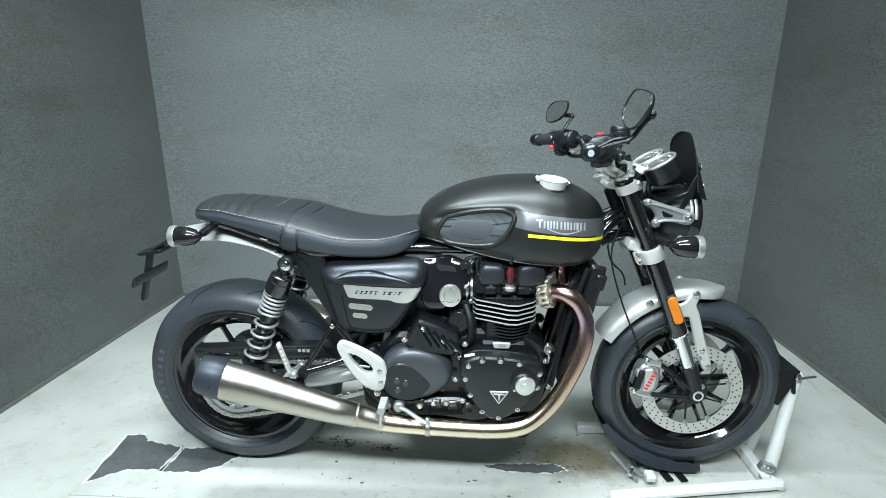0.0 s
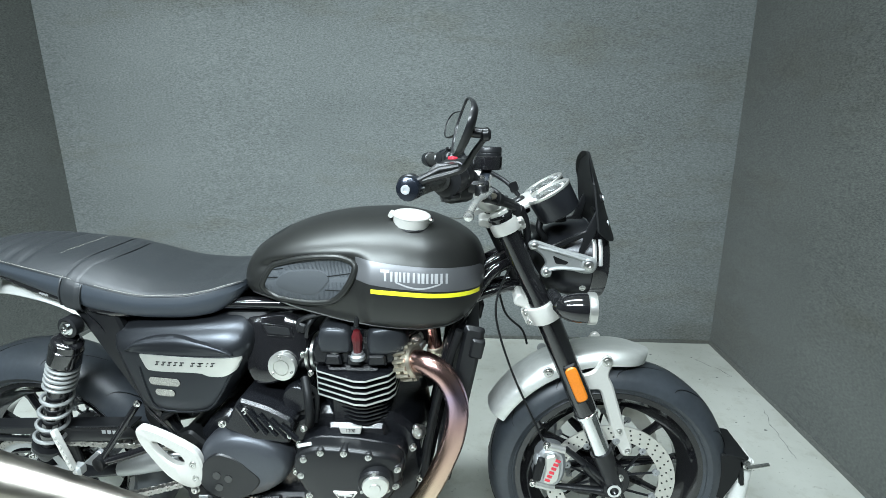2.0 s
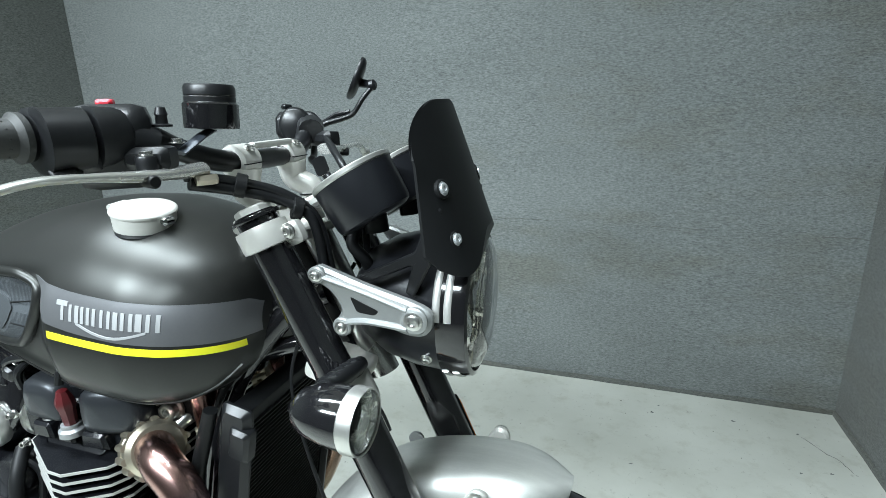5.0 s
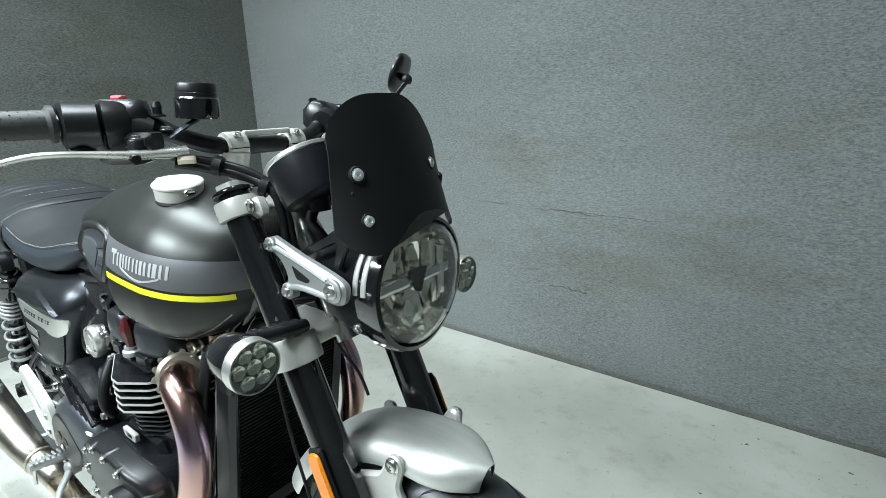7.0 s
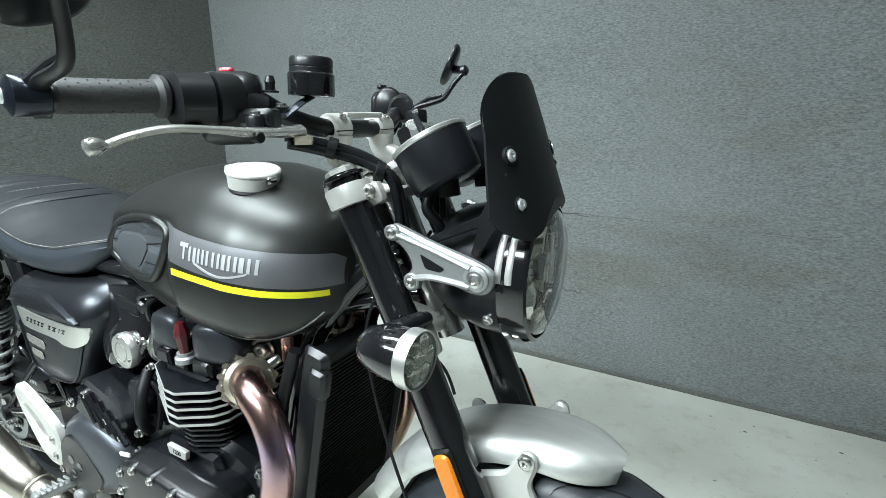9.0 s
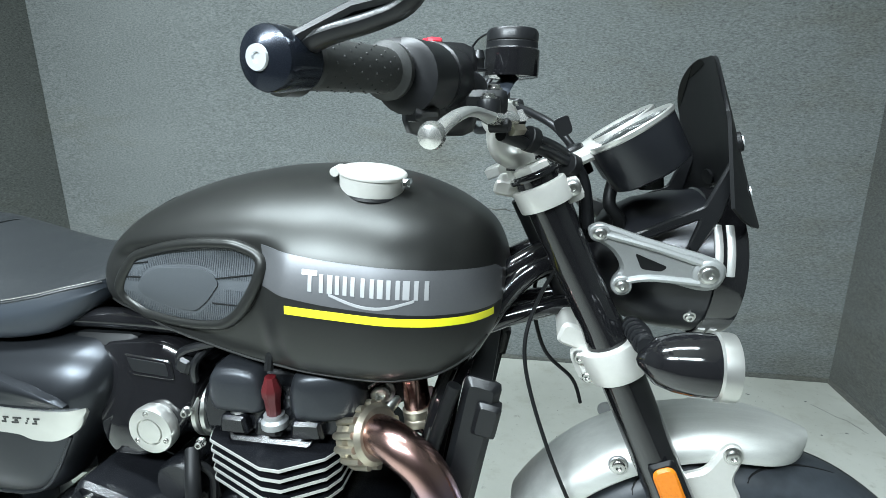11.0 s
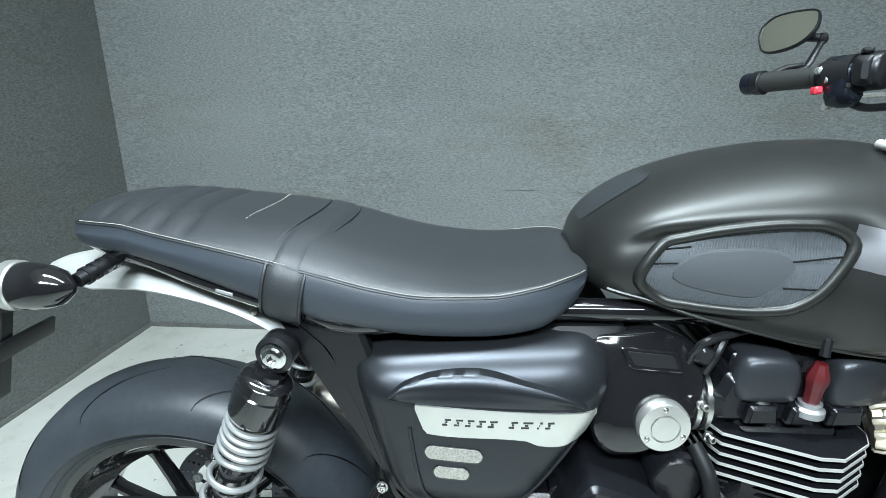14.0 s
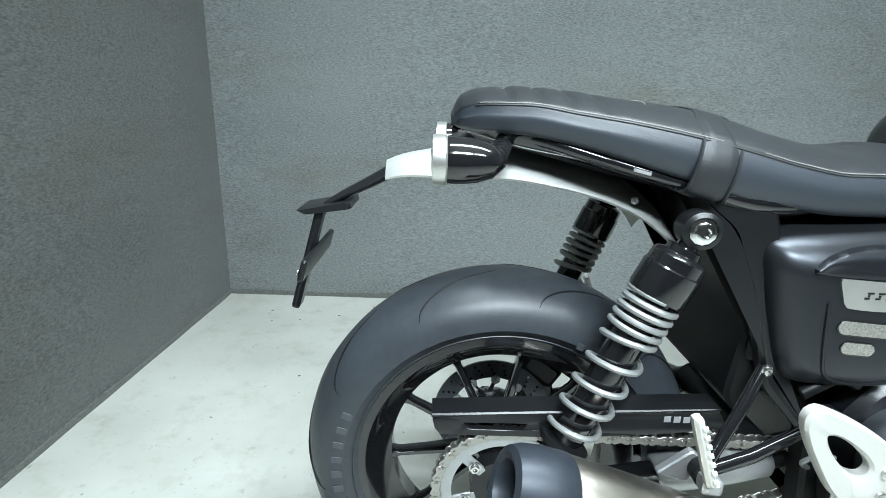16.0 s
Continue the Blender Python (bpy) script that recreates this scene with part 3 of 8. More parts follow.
def sidewall_bars(rim, c, R0, y, a0, a1, n, w, h):
    """Raised bars on the sidewall in place of the maker's lettering."""
    for k in range(n):
        a = a0 + (a1 - a0) * k / (n - 1)
        m = Matrix.Translation(c) @ Matrix.Rotation(a, 4, "Y") @ Matrix.Translation((0, y, R0))
        bm = bmesh.new()
        box(bm, (0, 0, 0), (w, 0.0016, h), 0.0006)
        o = part("sidewall_bar", bm, M_LETTER, rim)
        o.matrix_basis = m


def grooves(rim, c, R, half, crown, n, phase):
    """Curved rain grooves, built as slim dark sunken strips following the crown."""
    prof = arc_profile(R, half, R - 0.12, crown)
    pts = prof[4:9]
    f_r = pchip([p[1] for p in pts][::-1], [p[0] for p in pts][::-1])
    for k in range(n):
        for s in (-1, 1):
            a0 = phase + 2 * math.pi * (k + (0.5 if s > 0 else 0)) / n
            path, rad = [], []
            for j in range(12):
                t = j / 11
                yy = half * (0.12 + 0.74 * t)
                a = a0 + 0.42 * (1 - t) ** 1.6
                r = f_r(yy) - 0.0004
                path.append(c + Vector((math.sin(a) * r, s * yy, math.cos(a) * r)))
                rad.append(0.0019 * math.sin(math.pi * (0.08 + 0.84 * t)) + 0.0004)
            part("tread_groove", tube(bmesh.new(), path, rad, 6, True, 0.5), M_MATT, rim)


rear_wheel = wheel(REAR, 0.323, 0.082, 0.222, 0.062, "rear_wheel", 10, 0.070, "black road tyre with shallow curved grooves")
front_wheel = wheel(FRONT, 0.300, 0.061, 0.222, 0.048, "front_wheel", 10, 0.048, "black road tyre with shallow curved grooves")
grooves(rear_wheel, REAR, 0.323, 0.082, 0.070, 10, 0.15)
grooves(front_wheel, FRONT, 0.300, 0.061, 0.048, 12, 0.0)
sidewall_bars(rear_wheel, REAR, 0.262, -0.0808, radians(-110), radians(-68), 8, 0.012, 0.019)
sidewall_bars(rear_wheel, REAR, 0.252, -0.0820, radians(25), radians(38), 3, 0.012, 0.010)


# ---- fuel tank ----
TX = [0.585, 0.60, 0.63, 0.67, 0.72, 0.78, 0.86, 0.93, 1.00, 1.05, 1.09, 1.12, 1.135, 1.142]
ZT = pchip(TX, [0.830, 0.862, 0.893, 0.920, 0.942, 0.958, 0.969, 0.971, 0.960, 0.943, 0.920, 0.892, 0.862, 0.838])
ZB = pchip(TX, [0.800, 0.786, 0.778, 0.771, 0.757, 0.743, 0.727, 0.719, 0.715, 0.718, 0.731, 0.757, 0.788, 0.815])
TW = pchip(TX, [0.050, 0.092, 0.122, 0.145, 0.159, 0.168, 0.176, 0.179, 0.176, 0.163, 0.138, 0.102, 0.062, 0.014])
SEC = [(0.0, 1.0), (0.18, 0.995), (0.36, 0.972), (0.52, 0.93), (0.66, 0.868), (0.78, 0.785), (0.87, 0.69), (0.935, 0.59), (0.975, 0.49), (0.995, 0.39), (1.0, 0.30), (0.985, 0.2), (0.945, 0.11), (0.86, 0.04), (0.70, 0.008), (0.4, 0.0), (0.0, 0.0)]


def smooth(a, b, x):
    t = min(max((x - a) / (b - a), 0), 1)
    return t * t * (3 - 2 * t)


def tank_half(x):
    """Half section of the tank at x: (offset from the middle, height), top to bottom, with the knee recess."""
    zt, zb, w = ZT(x), ZB(x), TW(x)
    rec_x = smooth(0.615, 0.68, x) * (1 - smooth(0.855, 0.905, x))
    out = []
    for yf, zf in SEC:
        k = smooth(0.02, 0.14, zf) * (1 - smooth(0.56, 0.74, zf))
        out.append((w * yf - 0.020 * rec_x * k * (yf > 0.6), zb + (zt - zb) * zf))
    return out


SECTIONS = {}


def tank_y(x, z):
    best = 0.0
    key = round(x, 4)
    if key not in SECTIONS:
        SECTIONS[key] = [(v.x, v.z) for v in spline([(a, 0, b) for a, b in tank_half(x)], 3)]
    h = SECTIONS[key]
    for (y0, z0), (y1, z1) in zip(h, h[1:]):
        if min(z0, z1) <= z <= max(z0, z1) and abs(z1 - z0) > 1e-9:
            best = max(best, y0 + (y1 - y0) * (z - z0) / (z1 - z0))
    return best


bm = bmesh.new()
rings = []
for k in range(97):
    x = 0.585 + (1.142 - 0.585) * 0.5 * (1 - math.cos(math.pi * k / 96))
    h = tank_half(x)
    fine = spline([(y, 0, z) for y, z in h], 3)
    right = [(x, -v.x, v.z) for v in fine]
    rings.append(right + [(x, -y, z) for x, y, z in right[-2:0:-1]])
skin(bm, rings)
tank = part("fuel_tank", bm, M_TANK, bike, "matt dark grey painted fuel tank", 60)


def fall(x):
    """How far the livery has dropped at x, running forward."""
    return 0.021 * max(0.0, (x - 0.88) / 0.25) ** 1.3


def drape(lower, upper, x0, x1, nx, nz, off, skirt=0.002, side=-1):
    """A thin sheet lying on the tank's side between two curves of height."""
    bm = bmesh.new()
    top = []
    for i in range(nx + 1):
        x = x0 + (x1 - x0) * math.sin(math.pi / 2 * i / nx)
        a, b = lower(x), upper(x)
        top.append([bm.verts.new((x, side * (tank_y(x, a + (b - a) * j / nz) + off), a + (b - a) * j / nz)) for j in range(nz + 1)])
    for i in range(nx):
        for j in range(nz):
            bm.faces.new((top[i][j], top[i + 1][j], top[i + 1][j + 1], top[i][j + 1]))
    edge = [top[i][0] for i in range(nx + 1)] + [top[nx][j] for j in range(1, nz + 1)] + [top[i][nz] for i in range(nx - 1, -1, -1)] + [top[0][j] for j in range(nz - 1, 0, -1)]
    low = [bm.verts.new((v.co.x, v.co.y - side * (off + skirt), v.co.z)) for v in edge]
    for i in range(len(edge)):
        j = (i + 1) % len(edge)
        bm.faces.new((edge[i], edge[j], low[j], low[i]))
    return bm


for s in (-1, 1):
    part("grey_band", drape(lambda x, f=pchip([0.868, 0.90, 0.96, 1.05, 1.137], [0.838, 0.834, 0.829, 0.827, 0.826]): f(x) - fall(x), lambda x, f=pchip([0.868, 0.90, 0.96, 1.05, 1.125, 1.137], [0.889, 0.883, 0.878, 0.875, 0.872, 0.860]): f(x) - fall(x), 0.868, 1.1345, 70, 12, 0.0006, side=s), M_BAND, tank, "lighter grey painted band")
    part("yellow_stripe", drape(lambda x: 0.8150 - fall(x) * 1.1, lambda x: 0.8240 - fall(x) * 1.1, 0.903, 1.127, 60, 3, 0.0008, side=s), M_YELLOW, tank, "bright yellow pinstripe")
    # maker's name, as plain bars with the bow beneath
    xb = 0.924
    for w, gap, top in ((0.018, -0.0105, 1.0), (0.0045, 0.0085, 1.0), (0.0045, 0.0045, 1.0), (0.0060, 0.0030, 1.0), (0.0045, 0.004, 1.0), (0.0045, 0.004, 1.0), (0.0045, 0.0065, 1.0), (0.0045, 0.0055, 1.0), (0.0045, 0.0035, 1.0), (0.0060, 0.0035, 1.0),
                        (0.0045, 0.0050, 1.0), (0.0045, 0.0030, 1.0), (0.0070, 0.0045, 1.0), (0.0045, 0.0060, 1.0), (0.0045, 0.0, 1.0)):
        zl, zh = (0.8440, 0.8440 + 0.0200 * top) if w < 0.015 else (0.8615, 0.8675)
        part("emblem_bar", drape(lambda x, q=zl: q - fall(x), lambda x, q=zh: q - fall(x), xb, xb + w, 2, 4, 0.0014, side=s), M_LOGO, tank)
        xb += w + gap
    part("emblem_bow", drape(lambda x: 0.8415 - fall(x) - 0.0105 * math.sin(math.pi * (x - 0.955) / 0.092), lambda x: 0.8445 - fall(x) - 0.0105 * math.sin(math.pi * (x - 0.955) / 0.092), 0.955, 1.047, 24, 1, 0.0014, side=s), M_LOGO, tank)
    # knee pad: frame, ribbed field and smooth middle
    lo = pchip([0.650, 0.662, 0.70, 0.76, 0.807, 0.845, 0.868], [0.812, 0.792, 0.782, 0.779, 0.784, 0.815, 0.850])
    up = pchip([0.650, 0.662, 0.70, 0.76, 0.807, 0.845, 0.868], [0.816, 0.842, 0.864, 0.881, 0.887, 0.884, 0.862])
    pad = part("knee_pad", drape(lo, up, 0.651, 0.867, 48, 16, 0.004, 0.004, s), M_PADV, tank, "black rubber knee pad")
    loop = [(x, lo(x)) for x in np.linspace(0.651, 0.867, 40)] + [(x, up(x)) for x in np.linspace(0.867, 0.651, 40)]
    loop = [(v.x, v.z) for v in spline([(x, 0, z) for x, z in loop[::5]], 6, True)]
    path = [(x, s * (tank_y(x, z) + 0.002), z) for x, z in loop]
    part("pad_rim", tube(bmesh.new(), path + path[:2], 0.0075, 10, True), M_TANK, pad, "", 70)
    lo2 = pchip([0.686, 0.692, 0.768, 0.790, 0.809], [0.816, 0.811, 0.799, 0.812, 0.834])
    up2 = pchip([0.686, 0.700, 0.724, 0.780, 0.802, 0.809], [0.822, 0.838, 0.848, 0.852, 0.847, 0.838])
    part("pad_centre", drape(lo2, up2, 0.686, 0.809, 26, 8, 0.0058, 0.003, s), M_PAD2, pad)
    for (x0, z0), (x1, z1) in (((0.655, 0.829), (0.690, 0.833)), ((0.667, 0.846), (0.703, 0.853)), ((0.806, 0.842), (0.862, 0.851)), ((0.800, 0.812), (0.838, 0.812))):
        part("pad_seam", tube(bmesh.new(), [(x0 + (x1 - x0) * t, s * (tank_y(x0 + (x1 - x0) * t, z0 + (z1 - z0) * t) + 0.0046), z0 + (z1 - z0) * t) for t in (0, 0.25, 0.5, 0.75, 1)], 0.0010, 5), M_MATT, pad)
    for k in range(70):
        x = 0.655 + 0.0030 * k
        for za, zb in ((lo(x) + 0.006, lo2(x) - 0.004), (up2(x) + 0.004, up(x) - 0.006)):
            if zb - za > 0.008:
                p = [(x + 0.003 * t, s * (tank_y(x, za + (zb - za) * t) + 0.0042), za + (zb - za) * t) for t in (0, 0.33, 0.66, 1)]
                part("rib", tube(bmesh.new(), p, 0.0007, 4), M_PADV, pad)

# pad at the tank's back end, seam and trim along its lower edge
bm = bmesh.new()
rows = []
for i in range(13):
    x = 0.597 + 0.085 * i / 12
    half = 0.042 * (1 - ((i - 6) / 6.6) ** 4) ** 0.5
    h = tank_half(x)
    fy = pchip([p[0] for p in h[:6]], [-p[1] for p in h[:6]])
    rows.append([(x, half * (j / 6), -fy(abs(half * (j / 6))) + 0.0012) for j in range(-6, 7)])
skin(bm, rows, False, False)
part("tank_back_pad", bm, M_SEAT, tank, "thin black scuff pad")
for s in (-1, 1):
    path = [(x, s * (tank_y(x, ZB(x) + 0.010) + 0.0004), ZB(x) + 0.010) for x in np.linspace(0.62, 1.12, 48)]
    part("lower_seam", tube(bmesh.new(), path, 0.0021, 6), M_TANK, tank)

# fuel cap: flip lid with hinge and catch
FC = Vector((0.978, -0.073, 0.9575))
tilt = Vector((0.125, -0.10, 1)).normalized()
lathe_c = [(0.0370, -0.016), (0.0375, 0.0005), (0.0380, 0.007), (0.0378, 0.008), (0.0394, 0.0088), (0.0398, 0.0115), (0.0390, 0.0130), (0.037, 0.0145), (0.026, 0.0150), (0.0, 0.0155)]
bm = lathe(bmesh.new(), FC, tilt, lathe_c, 48)
for v in bm.verts:  # egg-shaped lid, drawn out towards hinge and catch
    d = v.co - FC
    v.co.x += 1.4 * d.x * d.x * (1 if d.x > 0 else -1)
    v.co.z -= 0.125 * 1.4 * d.x * d.x * (1 if d.x > 0 else -1)
cap = part("fuel_cap", bm, M_SILVER, tank, "brushed silver flip-up fuel cap")
bm = bmesh.new()
box(bm, FC + Vector((0.044, -0.006, -0.001)), (0.011, 0.018, 0.011), 0.003)
part("catch", bm, M_CHROME, cap)
bm = bmesh.new()
tube(bm, [FC + Vector((-0.043, -0.013, 0.012)), FC + Vector((-0.043, 0.012, 0.014))], 0.0058, 10)
part("hinge", bm, M_SILVER, cap)
bm = lathe(bmesh.new(), FC + Vector((0, 0, -0.018)), tilt, [(0.037, 0.0), (0.0385, 0.003), (0.037, 0.006)], 40)
part("seal", bm, M_MATT, cap)


# ---- seat ----
SX = [-0.088, -0.075, -0.05, 0.0, 0.06, 0.12, 0.20, 0.27, 0.33, 0.40, 0.47, 0.53, 0.57, 0.592, 0.602]
S_T = pchip(SX, [0.852, 0.876, 0.887, 0.891, 0.887, 0.878, 0.868, 0.854, 0.837, 0.822, 0.814, 0.815, 0.820, 0.820, 0.819])
S_B = pchip(SX, [0.834, 0.829, 0.827, 0.824, 0.813, 0.797, 0.773, 0.753, 0.744, 0.737, 0.736, 0.742, 0.762, 0.782, 0.795])
S_W = pchip(SX, [0.052, 0.082, 0.102, 0.120, 0.136, 0.149, 0.160, 0.164, 0.165, 0.163, 0.158, 0.147, 0.129, 0.107, 0.078])
S_S = pchip(SX, [0.843, 0.857, 0.865, 0.866, 0.857, 0.848, 0.833, 0.817, 0.803, 0.793, 0.793, 0.801, 0.809, 0.811, 0.810])


def seat_half(x, grow=0.0):
    t, b, w, s = S_T(x), S_B(x), S_W(x), S_S(x)
    dip = 0.0
    for g in (-0.02, 0.018, 0.055, 0.092):
        dip += 0.0060 * math.exp(-((x - g) / 0.0055) ** 2)
    pts = [(0, t - dip), (w * 0.35, t - 0.002 - dip), (w * 0.6, t - 0.25 * (t - s) - dip), (w * 0.78, t - 0.55 * (t - s) - dip * 0.7), (w * 0.9, t - 0.82 * (t - s) - dip * 0.3), (w * 0.955, s), (w * 0.985, s - 0.012), (w, s - 0.45 * (s - b)), (w * 0.975, b + 0.012), (w * 0.9, b + 0.002), (w * 0.6, b), (0, b)]
    return [(y + (grow if y > 0.01 else 0), z + (grow if i < 5 else (-grow if i > 8 else 0))) for i, (y, z) in enumerate(pts)]


def seat_ring(x, a, b, grow=0.0):
    h = spline([(y, 0, z) for y, z in seat_half(x, grow)], 3)[a:b]
    right = [(x, -v.x, v.z) for v in h]
    return right


xs = [-0.088 + (0.602 + 0.088) * 0.5 * (1 - math.cos(math.pi * k / 150)) for k in range(151)]
bm = bmesh.new()
rings = []
for x in xs:
    r = seat_ring(x, 0, 40)
    rings.append(r + [(p[0], -p[1], p[2]) for p in r[-2:0:-1]])
skin(bm, rings)
seat = part("seat", bm, M_SEAT2, bike, "black and grey vinyl bench seat with pale stitching", 60)
bm = bmesh.new()
rows = []
for x in xs[6:-3]:
    r = seat_ring(x, 0, 16, 0.0008)
    rows.append([(p[0], -p[1], p[2]) for p in r[:0:-1]] + r)
skin(bm, rows, False, False)
part("seat_top", bm, M_SEAT, seat, "black grained vinyl top with cross pleats", 60)
for s in (-1, 1):
    bm = bmesh.new()
    for i in range(162):
        x = -0.055 + 0.0040 * i
        if 0.222 < x < 0.276 or x > 0.59:
            continue
        a = (x, s * (S_W(x) * 0.958 + 0.0010), S_S(x) + 0.0012)
        b = (x + 0.0028, s * (S_W(x + 0.0028) * 0.958 + 0.0010), S_S(x + 0.0028) + 0.0012)
        tube(bm, [a, b], 0.00048, 5)
    part("stitching", bm, M_THREAD, seat, "pale stitching")["kind"] = "stuff"
    bm = tube(bmesh.new(), [(x, s * (S_W(x) * 0.962 + 0.0004), S_S(x) - 0.002) for x in np.linspace(-0.06, 0.595, 70)], 0.0017, 6)
    part("piping", bm, M_SEAT, seat)
rows = []
for x in np.linspace(0.226, 0.272, 7):
    g = 0.0042 if 0.23 < x < 0.268 else 0.001
    r = seat_ring(x + 0.0, 0, 31, g)
    lean = [(p[0] + 0.20 * (p[2] - 0.80) - 0.010 - 0.020 * min(1, abs(p[1]) / 0.115) ** 2, p[1], p[2]) for p in r]
    rows.append([(p[0], -p[1], p[2]) for p in lean[:0:-1]] + lean)
bm = bmesh.new()
skin(bm, rows, False, False)
part("strap", bm, M_SEAT, seat, "stitched vinyl grab strap", 60)
for x in (0.224, 0.274):
    r = seat_ring(x, 0, 31, 0.0018)
    lean = [(p[0] + 0.20 * (p[2] - 0.80) - 0.010 - 0.020 * min(1, abs(p[1]) / 0.115) ** 2, p[1], p[2]) for p in r]
    part("strap_edge", tube(bmesh.new(), [(p[0], -p[1], p[2]) for p in lean[:0:-1]] + lean, 0.0022, 6), M_SEAT, seat)
bm = bmesh.new()
for j in range(22):
    t = j / 21
    y = -0.085 * (1 - t) + 0.085 * t
    x = 0.149 + 0.012 * math.cos(y / 0.09 * 1.5)
    h = seat_half(x)
    fz = pchip([p[0] for p in h[:6]], [-p[1] for p in h[:6]])
    yb = y + 0.005
    tube(bm, [(x, y, -fz(abs(y)) + 0.0014), (x, yb, -fz(abs(yb)) + 0.0010)], 0.0005, 5)
part("cross_stitch", bm, M_THREAD, seat, "pale tan cross stitch")
# gloss black base between the seat and the rear mudguard
LOW = pchip([-0.066, 0.0, 0.06, 0.12, 0.20, 0.27], [0.824, 0.808, 0.797, 0.782, 0.760, 0.744])
rings = []
for x in np.linspace(-0.066, 0.268, 40):
    w, top, low = S_W(x) * 0.88, S_B(x) + 0.008, LOW(x)
    side = [(0.0, top), (w * 0.9, top), (w, top - 0.006), (w * 0.995, top - 0.4 * (top - low)), (w * 0.96, low + 0.004), (w * 0.90, low), (0.0, low)]
    rings.append([(x, -y, z) for y, z in side] + [(x, y, z) for y, z in side[-2:0:-1]])
part("seat_base", skin(bmesh.new(), rings), M_GLOSS, seat, "gloss black seat base", 50)
bm = bmesh.new()
for j in range(4):
    box(bm, (-0.074 + 0.001 * j, -0.030 + 0.018 * j, 0.858), (0.003, 0.010, 0.014), 0.001, Matrix.Rotation(radians(-35), 4, "Y"))
part("seat_emblem", bm, M_LOGO, seat, "small white emblem bars")


# ---- side covers ----
SC = [(0.299, 0.698), (0.311, 0.715), (0.342, 0.725), (0.42, 0.732), (0.50, 0.736), (0.572, 0.738), (0.600, 0.729), (0.614, 0.704), (0.610, 0.666), (0.590, 0.620), (0.56, 0.573), (0.532, 0.537), (0.505, 0.519), (0.464, 0.513), (0.40, 0.515), (0.362, 0.524), (0.342, 0.552), (0.324, 0.605), (0.309, 0.655)]


SC = [(0.299 + (x - 0.299) * 1.035, z) for x, z in SC]
SC_C = (0.472, 0.640)
SC_OUT = [(v.x, v.z) for v in spline([(x, 0, z) for x, z in SC], 6, True)]
SC_STEPS = [(1.0, 0.084), (0.990, 0.094), (0.965, 0.105), (0.925, 0.115), (0.865, 0.1235), (0.77, 0.1295), (0.6, 0.1335), (0.3, 0.135), (0.02, 0.1352)]
SC_Y = pchip([f for f, y in SC_STEPS[::-1]], [y for f, y in SC_STEPS[::-1]])


def cover_y(x, z):
    """How far the side cover stands out at (x, z)."""
    a = math.atan2(z - SC_C[1], x - SC_C[0])
    best = min(SC_OUT, key=lambda p: abs((math.atan2(p[1] - SC_C[1], p[0] - SC_C[0]) - a + math.pi) % (2 * math.pi) - math.pi))
    return SC_Y(math.hypot(x - SC_C[0], z - SC_C[1]) / math.hypot(best[0] - SC_C[0], best[1] - SC_C[1]))


def lay(s, lower, upper, x0, x1, nx, nz, off, deep=0.004):
    """A sheet lying on the side cover; off is its height over the surface, as a function of its own height 0 to 1."""
    bm = bmesh.new()
    top, low = [], []
    for i in range(nx + 1):
        x = x0 + (x1 - x0) * i / nx
        a, b = lower(x), upper(x)
        col = [(x, a + (b - a) * j / nz, j / nz) for j in range(nz + 1)]
        top.append([bm.verts.new((x, s * (cover_y(x, z) + off(t)), z)) for x, z, t in col])
        low.append([bm.verts.new((x, s * (cover_y(x, z) - deep), z)) for x, z, t in col])
    for i in range(nx):
        for j in range(nz):
            bm.faces.new((top[i][j], top[i + 1][j], top[i + 1][j + 1], top[i][j + 1]))
        for j in (0, nz):
            bm.faces.new((top[i][j], top[i + 1][j], low[i + 1][j], low[i][j]))
    for i in (0, nx):
        for j in range(nz):
            bm.faces.new((top[i][j], top[i][j + 1], low[i][j + 1], low[i][j]))
    loose = [v for v in bm.verts if not v.link_faces]
    bmesh.ops.delete(bm, geom=loose, context="VERTS")
    return bm


